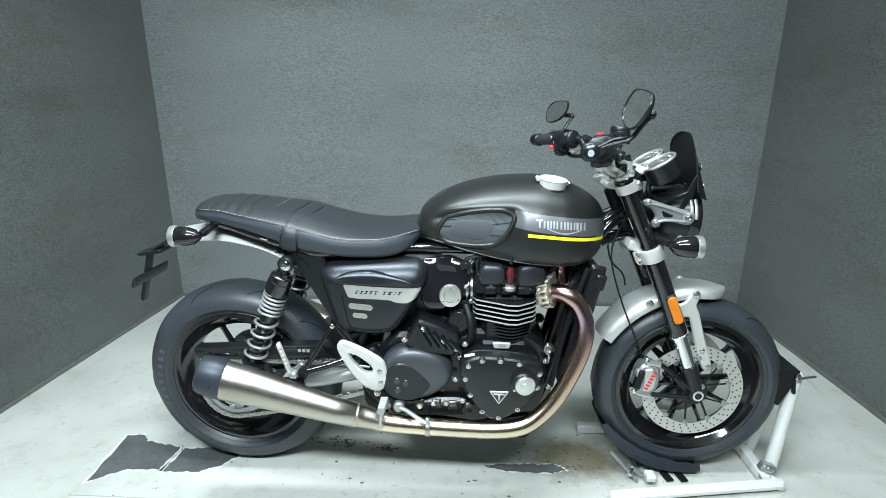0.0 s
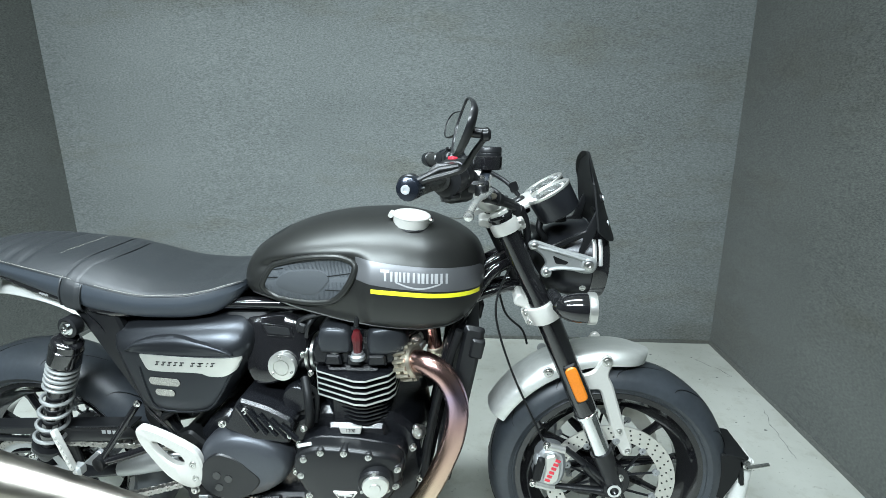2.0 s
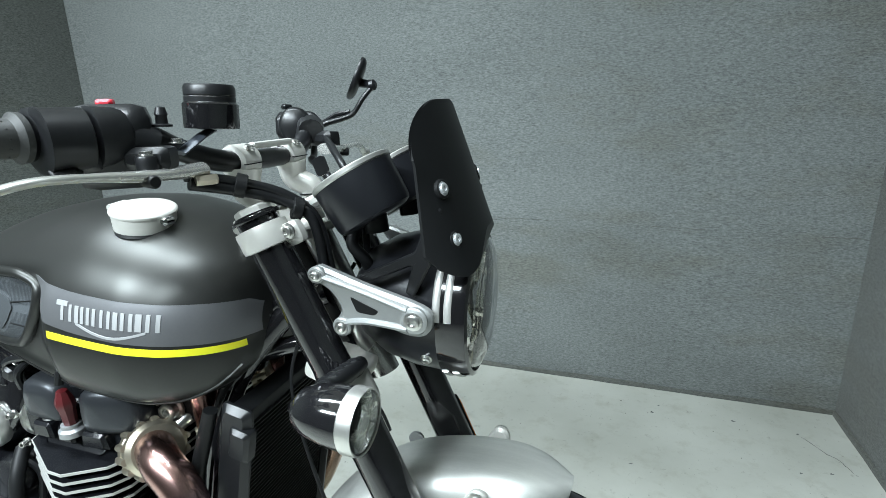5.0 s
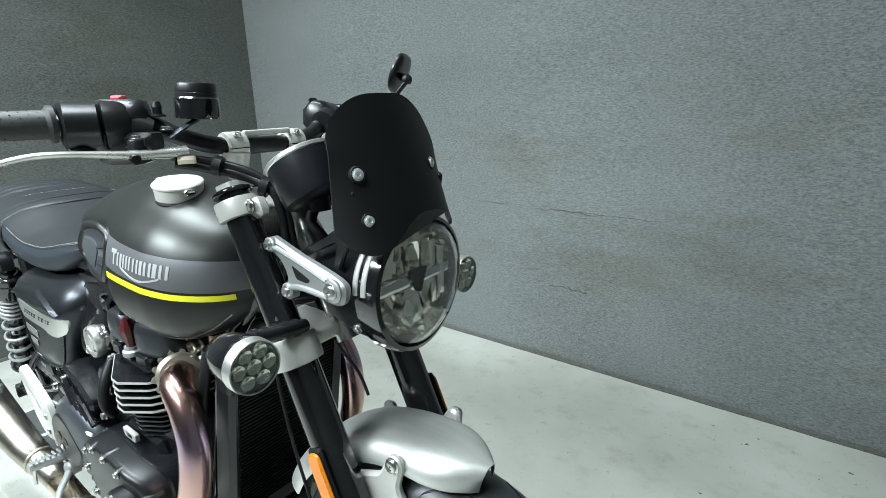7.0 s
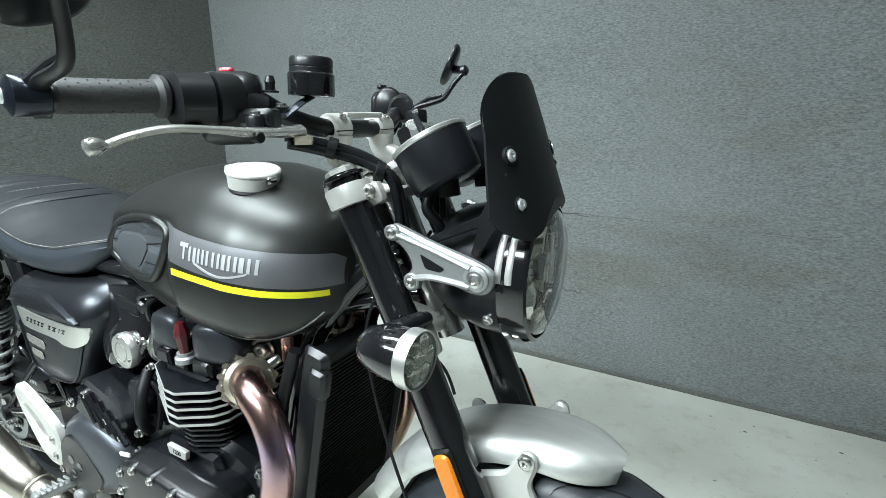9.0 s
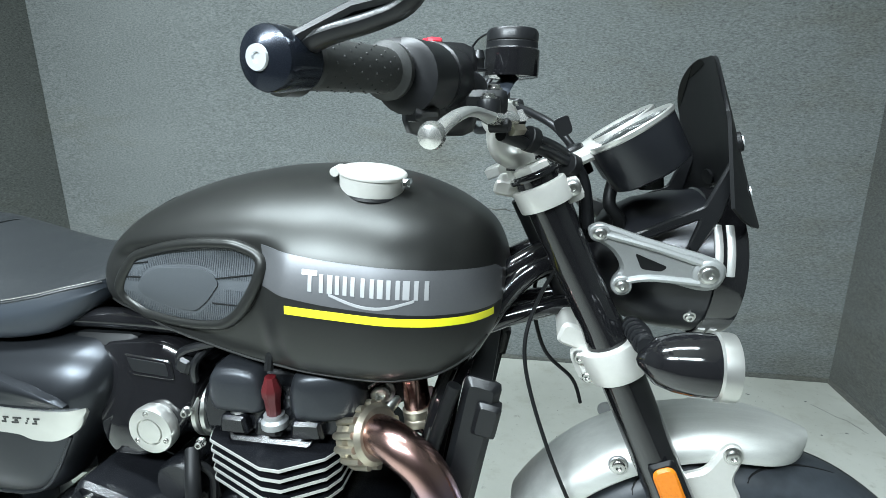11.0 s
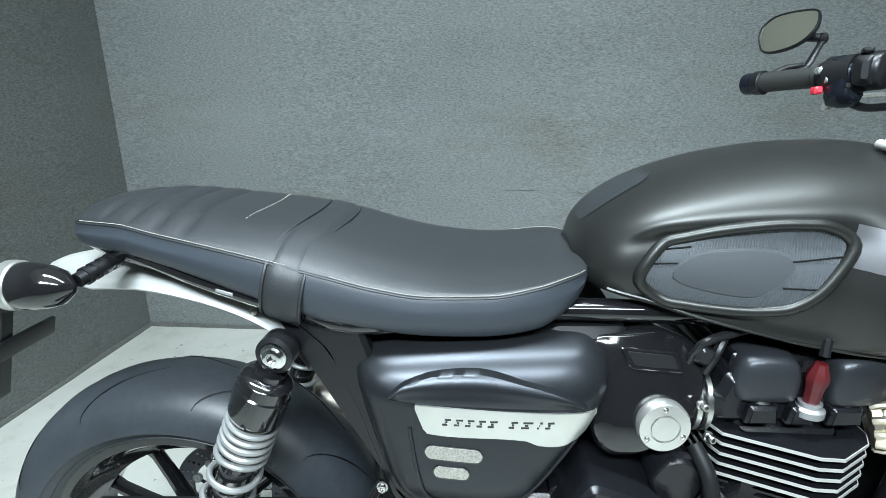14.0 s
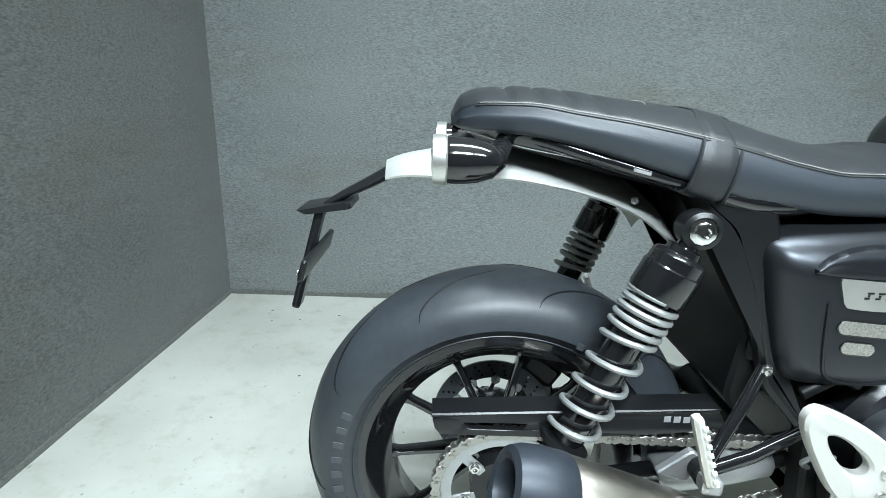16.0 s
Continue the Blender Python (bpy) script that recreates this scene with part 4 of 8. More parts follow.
def side_cover(s):
    cover = part("side_cover", pillow(bmesh.new(), SC_OUT, s * 0.070, [(f, s * y) for f, y in SC_STEPS], SC_C), M_PANEL, bike, "satin dark grey side panel with a silver badge plate", 60)
    arch = pchip([0.350, 0.372, 0.42, 0.455, 0.52, 0.575, 0.592], [0.680, 0.696, 0.708, 0.710, 0.698, 0.680, 0.668])
    foot = pchip([0.350, 0.40, 0.50, 0.592], [0.676, 0.672, 0.668, 0.664])
    crest = pchip([0.0, 0.3, 0.75, 0.9, 1.0], [0.0004, 0.003, 0.0085, 0.0085, -0.002])
    part("brow", lay(s, foot, arch, 0.352, 0.590, 40, 12, crest), M_PANEL, cover, "", 50)
    rim = [(0.378, 0.64), (0.388, 0.575), (0.402, 0.542), (0.44, 0.530), (0.50, 0.532), (0.526, 0.543), (0.552, 0.575), (0.580, 0.620)]
    part("panel_ridge", tube(bmesh.new(), [(v.x, s * (cover_y(v.x, v.z) + 0.0004), v.z) for v in spline([(x, 0, z) for x, z in rim], 6)], 0.0026, 8), M_PANEL, cover)
    up = pchip([0.385, 0.50, 0.606], [0.671, 0.664, 0.659])
    lo = pchip([0.385, 0.400, 0.518, 0.535, 0.562, 0.590, 0.606], [0.667, 0.635, 0.627, 0.620, 0.617, 0.628, 0.654])
    part("badge_plate", lay(s, lo, up, 0.3855, 0.605, 44, 4, lambda t: 0.0022), M_TURNED, cover, "brushed silver badge plate", 30)
    for k, (x, w) in enumerate([(0.424, 0.008), (0.438, 0.008), (0.4515, 0.008), (0.465, 0.008), (0.4785, 0.009), (0.503, 0.008), (0.519, 0.012), (0.5345, 0.003), (0.546, 0.008)]):
        zc = 0.651 - 0.035 * (x - 0.424)
        for dz, ww in ((0.0032, w), (0.0, w * 0.35), (-0.0032, w * 0.8)):
            part("badge_bar", lay(s, lambda q, z=zc + dz: z - 0.0012, lambda q, z=zc + dz: z + 0.0012, x - ww / 2 + dz * 0.6, x + ww / 2 + dz * 0.6, 2, 1, lambda t: 0.0028, 0.0), M_GLOSS, cover)
    for xa, xb, z, h in ((0.397, 0.468, 0.607, 0.0085), (0.408, 0.452, 0.580, 0.0075)):
        def half(q, xa=xa, xb=xb, h=h):
            e = min(q - xa, xb - q, h)
            return max(0.0008, math.sqrt(max(0, h * h - (h - e) ** 2)))
        mid = lambda q, xa=xa, z=z: z + 0.003 - 0.08 * (q - xa)
        part("vent_frame", lay(s, lambda q: mid(q) - half(q) - 0.0022, lambda q: mid(q) + half(q) + 0.0012, xa - 0.001, xb + 0.001, 20, 2, lambda t: 0.0010), M_GLOSS, cover)
        part("vent_mesh", lay(s, lambda q: mid(q) - half(q), lambda q: mid(q) + half(q), xa, xb, 24, 2, lambda t: 0.0018), M_MESH, cover, "pale wire mesh vent")
    # the upper half leans inwards
    for ob in [cover] + list(cover.children):
        for v in ob.data.vertices:
            if v.co.z > 0.676:
                v.co.y -= s * (0.30 * (v.co.z - 0.676) + 5.0 * (v.co.z - 0.676) ** 2)
    return cover


for s in (-1, 1):
    side_cover(s)


# ---- engine, frame and exhaust ----
def fbox(name, c, size, material, parent, bev=0.004, rot=None, label=""):
    return part(name, box(bmesh.new(), c, size, bev, rot), material, parent, label)


def ryx(deg):
    return Matrix.Rotation(radians(deg), 4, "Y")


engine = part("engine", slab(bmesh.new(), rounded([(0.47, 0.33), (0.52, 0.27), (0.80, 0.225), (0.97, 0.25), (1.0, 0.36), (0.985, 0.47), (0.93, 0.52), (0.76, 0.53), (0.70, 0.50), (0.52, 0.52), (0.46, 0.45)], 0.03), 0.125, -0.100, 0.012), M_ENGINE, bike, "black parallel-twin engine with finned cylinders")
fbox("crankcase_top", (0.66, 0, 0.515), (0.20, 0.20, 0.05), M_ENGINE, engine, 0.012, ryx(-8))
# ribbed case behind the cylinders
ribcase = part("rib_case", slab(bmesh.new(), rounded([(0.555, 0.505), (0.60, 0.575), (0.66, 0.555), (0.72, 0.525), (0.705, 0.468), (0.62, 0.478)], 0.012), -0.05, -0.150, 0.006), M_ENGINE, engine)
for k in range(5):
    x = 0.598 + 0.023 * k
    a, b = (x, -0.153, 0.560 - 0.011 * k), (x + 0.036, -0.153, 0.500 - 0.004 * k)
    part("rib", tube(bmesh.new(), [a, b], 0.0065, 8), M_ENGINE, ribcase)
for c in ((0.612, -0.15, 0.548), (0.668, -0.15, 0.512), (0.71, -0.15, 0.494), (0.560, -0.152, 0.520)):
    bolt_part(c, (0, -1, 0), engine, 0.0065, 0.008)

# oval drive cover
OV = [(0.487, 0.425), (0.495, 0.455), (0.521, 0.478), (0.56, 0.491), (0.603, 0.491), (0.65, 0.477), (0.684, 0.455), (0.70, 0.422), (0.693, 0.39), (0.668, 0.364), (0.63, 0.345), (0.595, 0.337), (0.56, 0.337), (0.525, 0.350), (0.50, 0.378)]
ov = [(v.x, v.z) for v in spline([(x, 0, z) for x, z in OV], 4, True)]
drive = part("drive_cover", pillow(bmesh.new(), ov, -0.12, [(1.0, -0.148), (0.975, -0.160), (0.92, -0.171), (0.82, -0.179), (0.6, -0.185), (0.3, -0.187), (0.02, -0.1875)], (0.60, 0.415)), M_DRIVE, engine, "satin blue-grey oval engine cover", 60)
inner = [(0.492, 0.400), (0.512, 0.440), (0.545, 0.458), (0.590, 0.440), (0.640, 0.392), (0.605, 0.352), (0.565, 0.343), (0.525, 0.352), (0.50, 0.372)]
part("cover_inset", slab(bmesh.new(), rounded(inner, 0.02), -0.165, -0.1885, 0.003), M_CLUTCH, drive)
drive.matrix_basis = Matrix.Translation((0.0, 0.025, 0.0))
for x, z in ((0.536, 0.404), (0.562, 0.396), (0.538, 0.376)):
    part("hole", disc(bmesh.new(), (x, -0.1875, z), (0, -1, 0), 0.0095, 0.0022, 0.0006, 20), M_GLOSS, drive)

# clutch cover
CC = [(0.725, 0.448), (0.733, 0.474), (0.755, 0.490), (0.785, 0.497), (0.86, 0.494), (0.918, 0.484), (0.948, 0.466), (0.958, 0.438), (0.955, 0.405), (0.940, 0.372), (0.90, 0.324), (0.862, 0.292), (0.836, 0.282), (0.812, 0.284), (0.786, 0.312), (0.752, 0.366), (0.731, 0.415)]
cc = [(v.x, v.z) for v in spline([(x, 0, z) for x, z in CC], 4, True)]
part("clutch_flange", slab(bmesh.new(), [(0.842 + (x - 0.842) * 1.025, 0.392 + (z - 0.392) * 1.025) for x, z in cc], -0.09, -0.178, 0.004), M_ENGINE, engine)
clutch = part("clutch_cover", pillow(bmesh.new(), cc, -0.17, [(1.0, -0.202), (0.985, -0.209), (0.955, -0.2135), (0.9, -0.2155), (0.5, -0.2185), (0.02, -0.219)], (0.842, 0.392)), M_CLUTCH, engine, "matt black rounded triangular clutch cover", 55)
for x, z in ((0.745, 0.470), (0.785, 0.490), (0.838, 0.490), (0.893, 0.482), (0.736, 0.425), (0.752, 0.370), (0.788, 0.310), (0.838, 0.288), (0.893, 0.322), (0.950, 0.395), (0.955, 0.440)):
    ux, uz = (0.842 - x) * 0.05, (0.392 - z) * 0.05
    part("bolt_boss", lathe(bmesh.new(), (x + ux, -0.19, z + uz), (0, -1, 0), [(0.0125, 0), (0.0115, 0.024), (0.0095, 0.0265), (0.0, 0.0265)], 16), M_CLUTCH, clutch)
    bolt_part((x + ux, -0.2165, z + uz), (0, -1, 0), clutch, 0.0055, 0.005)
tri = [(0.809, 0.389), (0.865, 0.389), (0.837, 0.345)]
part("badge", slab(bmesh.new(), rounded(tri, 0.005), -0.217, -0.2215, 0.001), M_SILVER, clutch, "small silver triangular badge")
part("badge_field", slab(bmesh.new(), rounded([(0.8155, 0.3855), (0.8585, 0.3855), (0.837, 0.351)], 0.003), -0.220, -0.2224, 0.0004), M_GLOSS, clutch)
part("badge_bar", slab(bmesh.new(), [(0.821, 0.383), (0.853, 0.383), (0.851, 0.378), (0.823, 0.378)], -0.222, -0.2232, 0.0003), M_SILVER, clutch)
clutch.matrix_basis = Matrix.Translation((0, 0, 0.007))
part("badge_bar", slab(bmesh.new(), [(0.8345, 0.378), (0.8395, 0.378), (0.838, 0.358), (0.836, 0.358)], -0.222, -0.2232, 0.0003), M_SILVER, clutch)
part("oil_filler", disc(bmesh.new(), (0.905, -0.205, 0.418), (0, -1, 0), 0.037, 0.030, 0.004, 40), M_CLUTCH, clutch)
part("oil_cap", lathe(bmesh.new(), (0.907, -0.233, 0.418), (0, -1, 0), [(0.028, 0), (0.0285, 0.006), (0.0265, 0.009), (0.012, 0.0095), (0.011, 0.012), (0.0, 0.012)], 36), M_TURNED, clutch, "machined silver filler cap")
for k in range(3):
    a = radians(90 + 120 * k)
    bolt_part((0.905 + 0.032 * math.cos(a), -0.2345, 0.418 + 0.032 * math.sin(a)), (0, -1, 0), clutch, 0.003, 0.003)
part("dipstick_tag", box(bmesh.new(), (0.752, -0.205, 0.497), (0.030, 0.004, 0.008), 0.001, ryx(-14)), M_WHITE, clutch)

for ob in [clutch, bpy.data.objects["clutch_flange"]]:
    ob.matrix_basis = Matrix.Translation((0.841, 0.041, 0.393)) @ Matrix.Diagonal((1.03, 1.03, 0.87, 1)) @ Matrix.Translation((-0.842, 0, -0.392))

# cylinders: stacked fins, head, rocker cover
FIN = [(0.757, -0.02), (0.758, -0.085), (0.766, -0.104), (0.858, -0.146), (0.884, -0.147), (0.930, -0.122), (0.941, -0.105), (0.943, -0.02)]
FIN = FIN + [(x, -y) for x, y in FIN[::-1]]


def fin(z, t, f, bright):
    bm = bmesh.new()
    cx = 0.848
    skin(bm, [[(cx + (x - cx) * f, y * f, zz) for x, y in FIN] for zz in (z, z + t)])
    o = part("cooling_fin", bm, M_ENGINE, engine)
    if bright:
        bm = bmesh.new()
        g = f * 1.006
        skin_loop(bm, [[(cx + (x - cx) * ff, y * ff, zz) for x, y in FIN] for ff, zz in ((f * 0.996, z - 0.0003), (g, z - 0.0003), (g, z + t + 0.0003), (f * 0.996, z + t + 0.0003))])
        part("machined_edge", bm, M_EDGE, o, "bright machined fin edge", 20)
    return o


part("cylinder", slab(bmesh.new(), rounded([(0.785, 0.48), (0.91, 0.48), (0.912, 0.63), (0.783, 0.63)], 0.01), 0.105, -0.105, 0.015), M_ENGINE, engine)
for k in range(5):
    fin(0.563 + 0.0135 * k, 0.0030, 1.0, True)
for k in range(6):
    fin(0.503 + 0.0098 * k, 0.0032, 0.82 + 0.010 * k, False)
part("cylinder_base", slab(bmesh.new(), rounded([(0.775, 0.470), (0.925, 0.470), (0.915, 0.500), (0.785, 0.500)], 0.006), 0.12, -0.115, 0.008), M_ENGINE, engine)
part("size_plate", slab(bmesh.new(), rounded([(0.815, 0.505), (0.868, 0.505), (0.864, 0.489), (0.820, 0.489)], 0.003), -0.125, -0.1335, 0.001), M_SILVER, engine, "small silver engine plate")
td = bpy.data.curves.new("size_number", "FONT")
td.body, td.size, td.extrude, td.align_x, td.align_y = "1200", 0.0112, 0.0004, "CENTER", "CENTER"
tmp = new("size_number_curve", td)
num = bpy.data.meshes.new_from_object(tmp)
bpy.data.objects.remove(tmp)
num.transform(Matrix.Translation((0.842, -0.1338, 0.497)) @ Matrix.Rotation(radians(90), 4, "X"))
num.materials.append(M_GLOSS)
num_o = new("size_number", num)
num_o.parent = engine
head = part("cylinder_head", slab(bmesh.new(), rounded([(0.757, 0.628), (0.94, 0.628), (0.955, 0.66), (0.95, 0.69), (0.765, 0.695), (0.752, 0.66)], 0.01), 0.098, -0.100, 0.010), M_ENGINE, engine)
for x, w in ((0.806, 0.040), (0.852, 0.034), (0.904, 0.044)):
    part("head_boss", slab(bmesh.new(), rounded([(x - w / 2, 0.636), (x + w / 2, 0.636), (x + w / 2 - 0.004, 0.660), (x - w / 2 + 0.004, 0.660)], 0.004), -0.08, -0.112, 0.004), M_ENGINE, head)
for x in (0.808, 0.906):
    bolt_part((x, -0.095, 0.659), (0, -0.25, 1), head, 0.0085, 0.012)
for x0, x1, zl in ((0.772, 0.848, 0.0), (0.882, 0.968, -0.004)):
    o = [(v.x, v.z) for v in spline([(x0, 0, 0.668 + zl), (x0 - 0.002, 0, 0.695), (x0 + 0.012, 0, 0.722), (x1 - 0.012, 0, 0.722), (x1 + 0.002, 0, 0.695 + zl), (x1, 0, 0.668 + zl), (x1 - 0.012, 0, 0.660 + zl), (x0 + 0.012, 0, 0.660 + zl)], 4, True)]
    part("rocker_cover", pillow(bmesh.new(), o, 0.09, [(1.0, -0.075), (0.97, -0.092), (0.90, -0.103), (0.75, -0.108), (0.4, -0.110), (0.02, -0.1105)]), M_COVER, head, "satin grey rocker cover lobe", 60)
fbox("rocker_bridge", (0.866, 0, 0.70), (0.19, 0.18, 0.035), M_ENGINE, head, 0.008)
part("plug_cap", lathe(bmesh.new(), (0.861, -0.104, 0.664), (0.02, -0.05, 1), [(0.009, 0.0), (0.0095, 0.012), (0.0105, 0.024), (0.0125, 0.030), (0.0125, 0.038), (0.0095, 0.046), (0.007, 0.054)], 8), M_RED, head, "dark red spark plug cap")
part("plug_well", lathe(bmesh.new(), (0.861, -0.104, 0.650), (0, 0, 1), [(0.017, 0), (0.017, 0.008), (0.013, 0.011), (0.013, 0.016)], 18), M_CAST, head)
part("plug_lead", tube(bmesh.new(), [(0.862, -0.108, 0.728), (0.864, -0.105, 0.745), (0.87, -0.08, 0.76)], 0.006, 8), M_MATT, head)

# throttle bodies and intake
cap_t = part("throttle_cap", lathe(bmesh.new(), (0.690, -0.095, 0.631), (0, -1, 0), [(0.027, 0), (0.0315, 0.006), (0.0325, 0.016), (0.0305, 0.022), (0.0185, 0.0235), (0.0180, 0.0205), (0.0165, 0.0205), (0.0160, 0.0235), (0.0, 0.0245)], 48), M_TURNED, engine, "round brushed silver throttle body cap")
for k in range(3):
    a = radians(95 + 120 * k)
    bolt_part((0.690 + 0.0245 * math.cos(a), -0.1170, 0.631 + 0.0245 * math.sin(a)), (0, -1, 0), cap_t, 0.0030, 0.003)
intake = [(0.598, 0.737), (0.690, 0.746), (0.735, 0.728), (0.748, 0.690), (0.742, 0.650), (0.715, 0.612), (0.668, 0.584), (0.622, 0.584), (0.602, 0.615)]
io = rounded(intake, 0.016, 5)
LEAN = Matrix.Translation((0, -0.100, 0.618)) @ Matrix.Rotation(radians(-15), 4, "X") @ Matrix.Translation((0, 0.100, -0.618))
part("intake_housing", pillow(bmesh.new(), io, 0.06, [(1.0, -0.085), (0.985, -0.096), (0.95, -0.103), (0.90, -0.1065), (0.5, -0.108), (0.05, -0.1085)], (0.668, 0.672)), M_GLOSS, engine, "gloss black angular intake housing", 40).matrix_basis = LEAN
part("intake_rim", slab(bmesh.new(), rounded([(0.636, 0.722), (0.708, 0.716), (0.716, 0.690), (0.650, 0.694)], 0.006), -0.100, -0.1105, 0.0018), M_GLOSS, engine).matrix_basis = LEAN
part("intake_recess", slab(bmesh.new(), rounded([(0.644, 0.717), (0.702, 0.712), (0.708, 0.695), (0.655, 0.699)], 0.004), -0.100, -0.1112, 0.0004), M_MATT, engine).matrix_basis = LEAN
part("throttle_body", tube(bmesh.new(), [(0.60, -0.055, 0.632), (0.775, -0.055, 0.640)], 0.036, 20), M_ENGINE, engine)
for x in (0.735, 0.748):
    part("hose_clamp", lathe(bmesh.new(), (x, -0.055, 0.640), (1, 0, 0), [(0.040, 0), (0.0415, 0.001), (0.0415, 0.007), (0.040, 0.008)], 28), M_BOLT, engine)
for (x, y, z) in ((0.736, -0.100, 0.655), (0.750, -0.100, 0.612)):
    bolt_part((x, y, z), (0.2, -1, 0.1), engine, 0.005, 0.012)
for k, pth in enumerate([[(0.742, -0.085, 0.69), (0.75, -0.09, 0.72), (0.77, -0.07, 0.745)], [(0.722, -0.08, 0.70), (0.735, -0.092, 0.735), (0.79, -0.08, 0.748)], [(0.70, -0.09, 0.57), (0.735, -0.105, 0.585), (0.76, -0.10, 0.56), (0.755, -0.11, 0.50)]]):
    part("hose", tube(bmesh.new(), spline(pth, 8), 0.0055, 8), M_SATIN, engine)
fbox("sensor", (0.735, -0.090, 0.716), (0.020, 0.016, 0.022), M_SATIN, engine, 0.004, ryx(25))
part("starter_hose", tube(bmesh.new(), spline([(0.745, -0.12, 0.50), (0.752, -0.135, 0.53), (0.748, -0.125, 0.57), (0.735, -0.10, 0.60)], 8), 0.010, 10), M_MATT, engine)
part("starter_motor", lathe(bmesh.new(), (0.715, -0.05, 0.555), (0, -1, 0), [(0.030, 0), (0.032, 0.06), (0.028, 0.066), (0.0, 0.067)], 28), M_ENGINE, engine)
for c in ((0.735, -0.132, 0.500), (0.722, -0.13, 0.46), (0.708, -0.13, 0.395), (0.73, -0.13, 0.33), (0.68, -0.13, 0.318), (0.642, -0.13, 0.318), (0.60, -0.135, 0.312), (0.985, -0.105, 0.478), (0.978, -0.12, 0.44), (0.992, -0.115, 0.36)):
    bolt_part(c, (0, -1, 0), engine, 0.0065, 0.009)
fbox("lower_case", (0.62, -0.10, 0.300), (0.24, 0.05, 0.060), M_ENGINE, engine, 0.01)
for k in range(4):
    fbox("case_step", (0.60 + 0.05 * k, -0.128, 0.318 - 0.004 * k), (0.028, 0.012, 0.030), M_ENGINE, engine, 0.004)
part("sump_guard", slab(bmesh.new(), rounded([(0.55, 0.205), (0.60, 0.195), (0.93, 0.190), (0.975, 0.235), (0.985, 0.275), (0.965, 0.275), (0.94, 0.215), (0.60, 0.215)], 0.008), 0.09, -0.115, 0.006), M_MATT, engine)
part("drain_plug", disc(bmesh.new(), (0.575, -0.115, 0.235), (0, -1, 0), 0.016, 0.012, 0.002, 8), M_BOLT, engine)

# frame
frame_b = part("frame", tube(bmesh.new(), spline([(1.205, -0.015, 0.845), (1.15, -0.035, 0.815), (1.075, -0.075, 0.70), (1.03, -0.085, 0.50), (0.985, -0.085, 0.32), (0.93, -0.085, 0.235), (0.80, -0.085, 0.215), (0.55, -0.085, 0.225), (0.46, -0.085, 0.28)], 6), 0.0165, 14), M_GLOSS, bike, "gloss black tubular steel frame")
part("frame_tube", tube(bmesh.new(), spline([(1.205, 0.015, 0.845), (1.15, 0.035, 0.815), (1.075, 0.075, 0.70), (1.03, 0.085, 0.50), (0.985, 0.085, 0.32), (0.93, 0.085, 0.235), (0.80, 0.085, 0.215), (0.55, 0.085, 0.225), (0.46, 0.085, 0.28)], 6), 0.0165, 14), M_GLOSS, frame_b)
for s in (-1, 1):
    part("top_rail", tube(bmesh.new(), spline([(1.195, s * 0.015, 0.865), (1.14, s * 0.03, 0.83), (1.02, s * 0.05, 0.752), (0.85, s * 0.055, 0.752), (0.66, s * 0.055, 0.757), (0.50, s * 0.055, 0.757), (0.30, s * 0.09, 0.752), (0.20, s * 0.09, 0.775)], 6), 0.014, 12), M_GLOSS, frame_b)
    part("cross_strut", tube(bmesh.new(), [(1.232, s * 0.012, 0.790), (1.135, s * 0.035, 0.765), (1.055, s * 0.055, 0.735), (0.965, s * 0.068, 0.685)], 0.013, 12), M_GLOSS, frame_b)
    part("side_plate", slab(bmesh.new(), rounded([(0.185, 0.775), (0.31, 0.757), (0.33, 0.70), (0.315, 0.66), (0.355, 0.53), (0.43, 0.45), (0.418, 0.44), (0.345, 0.51), (0.302, 0.63), (0.262, 0.715)], 0.012), s * 0.070, s * 0.098, 0.006), M_SATIN, frame_b)
    part("seat_rail", tube(bmesh.new(), spline([(0.29, s * 0.095, 0.757), (0.20, s * 0.098, 0.772), (0.10, s * 0.092, 0.797), (0.02, s * 0.078, 0.820), (-0.04, s * 0.055, 0.830), (-0.07, s * 0.02, 0.832)], 6), 0.0095, 12), M_GLOSS, frame_b)
    part("pivot_plate", slab(bmesh.new(), rounded([(0.41, 0.46), (0.46, 0.48), (0.50, 0.44), (0.50, 0.34), (0.47, 0.28), (0.43, 0.30), (0.42, 0.38)], 0.012), s * 0.075, s * 0.115, 0.006), M_MATT, frame_b)
    bolt_part((0.985, s * 0.068, 0.675), (0, s, 0), frame_b, 0.0125, 0.014)
    bolt_part((1.105, s * 0.055, 0.755), (0, s, 0), frame_b, 0.008, 0.010)
    part("engine_hanger", slab(bmesh.new(), rounded([(0.955, 0.66), (0.995, 0.70), (1.03, 0.69), (1.02, 0.66), (0.985, 0.645)], 0.008), s * 0.052, s * 0.066, 0.003), M_MATT, frame_b)
    bolt_part((0.990, s * 0.098, 0.463), (0, s, 0), frame_b, 0.0125, 0.012)
part("headstock", tube(bmesh.new(), [(1.160, 0, 0.930), (1.240, 0, 0.752)], 0.021, 20), M_MATT, frame_b)
fbox("battery_box", (0.44, 0, 0.63), (0.22, 0.15, 0.20), M_MATT, frame_b, 0.01)
fbox("airbox", (0.60, 0, 0.69), (0.10, 0.15, 0.10), M_MATT, frame_b, 0.012)
part("inner_guard", slab(bmesh.new(), rounded([(0.27, 0.74), (0.36, 0.74), (0.38, 0.52), (0.35, 0.44), (0.31, 0.47), (0.325, 0.60)], 0.02), -0.065, 0.065, 0.006), M_MATT, frame_b)
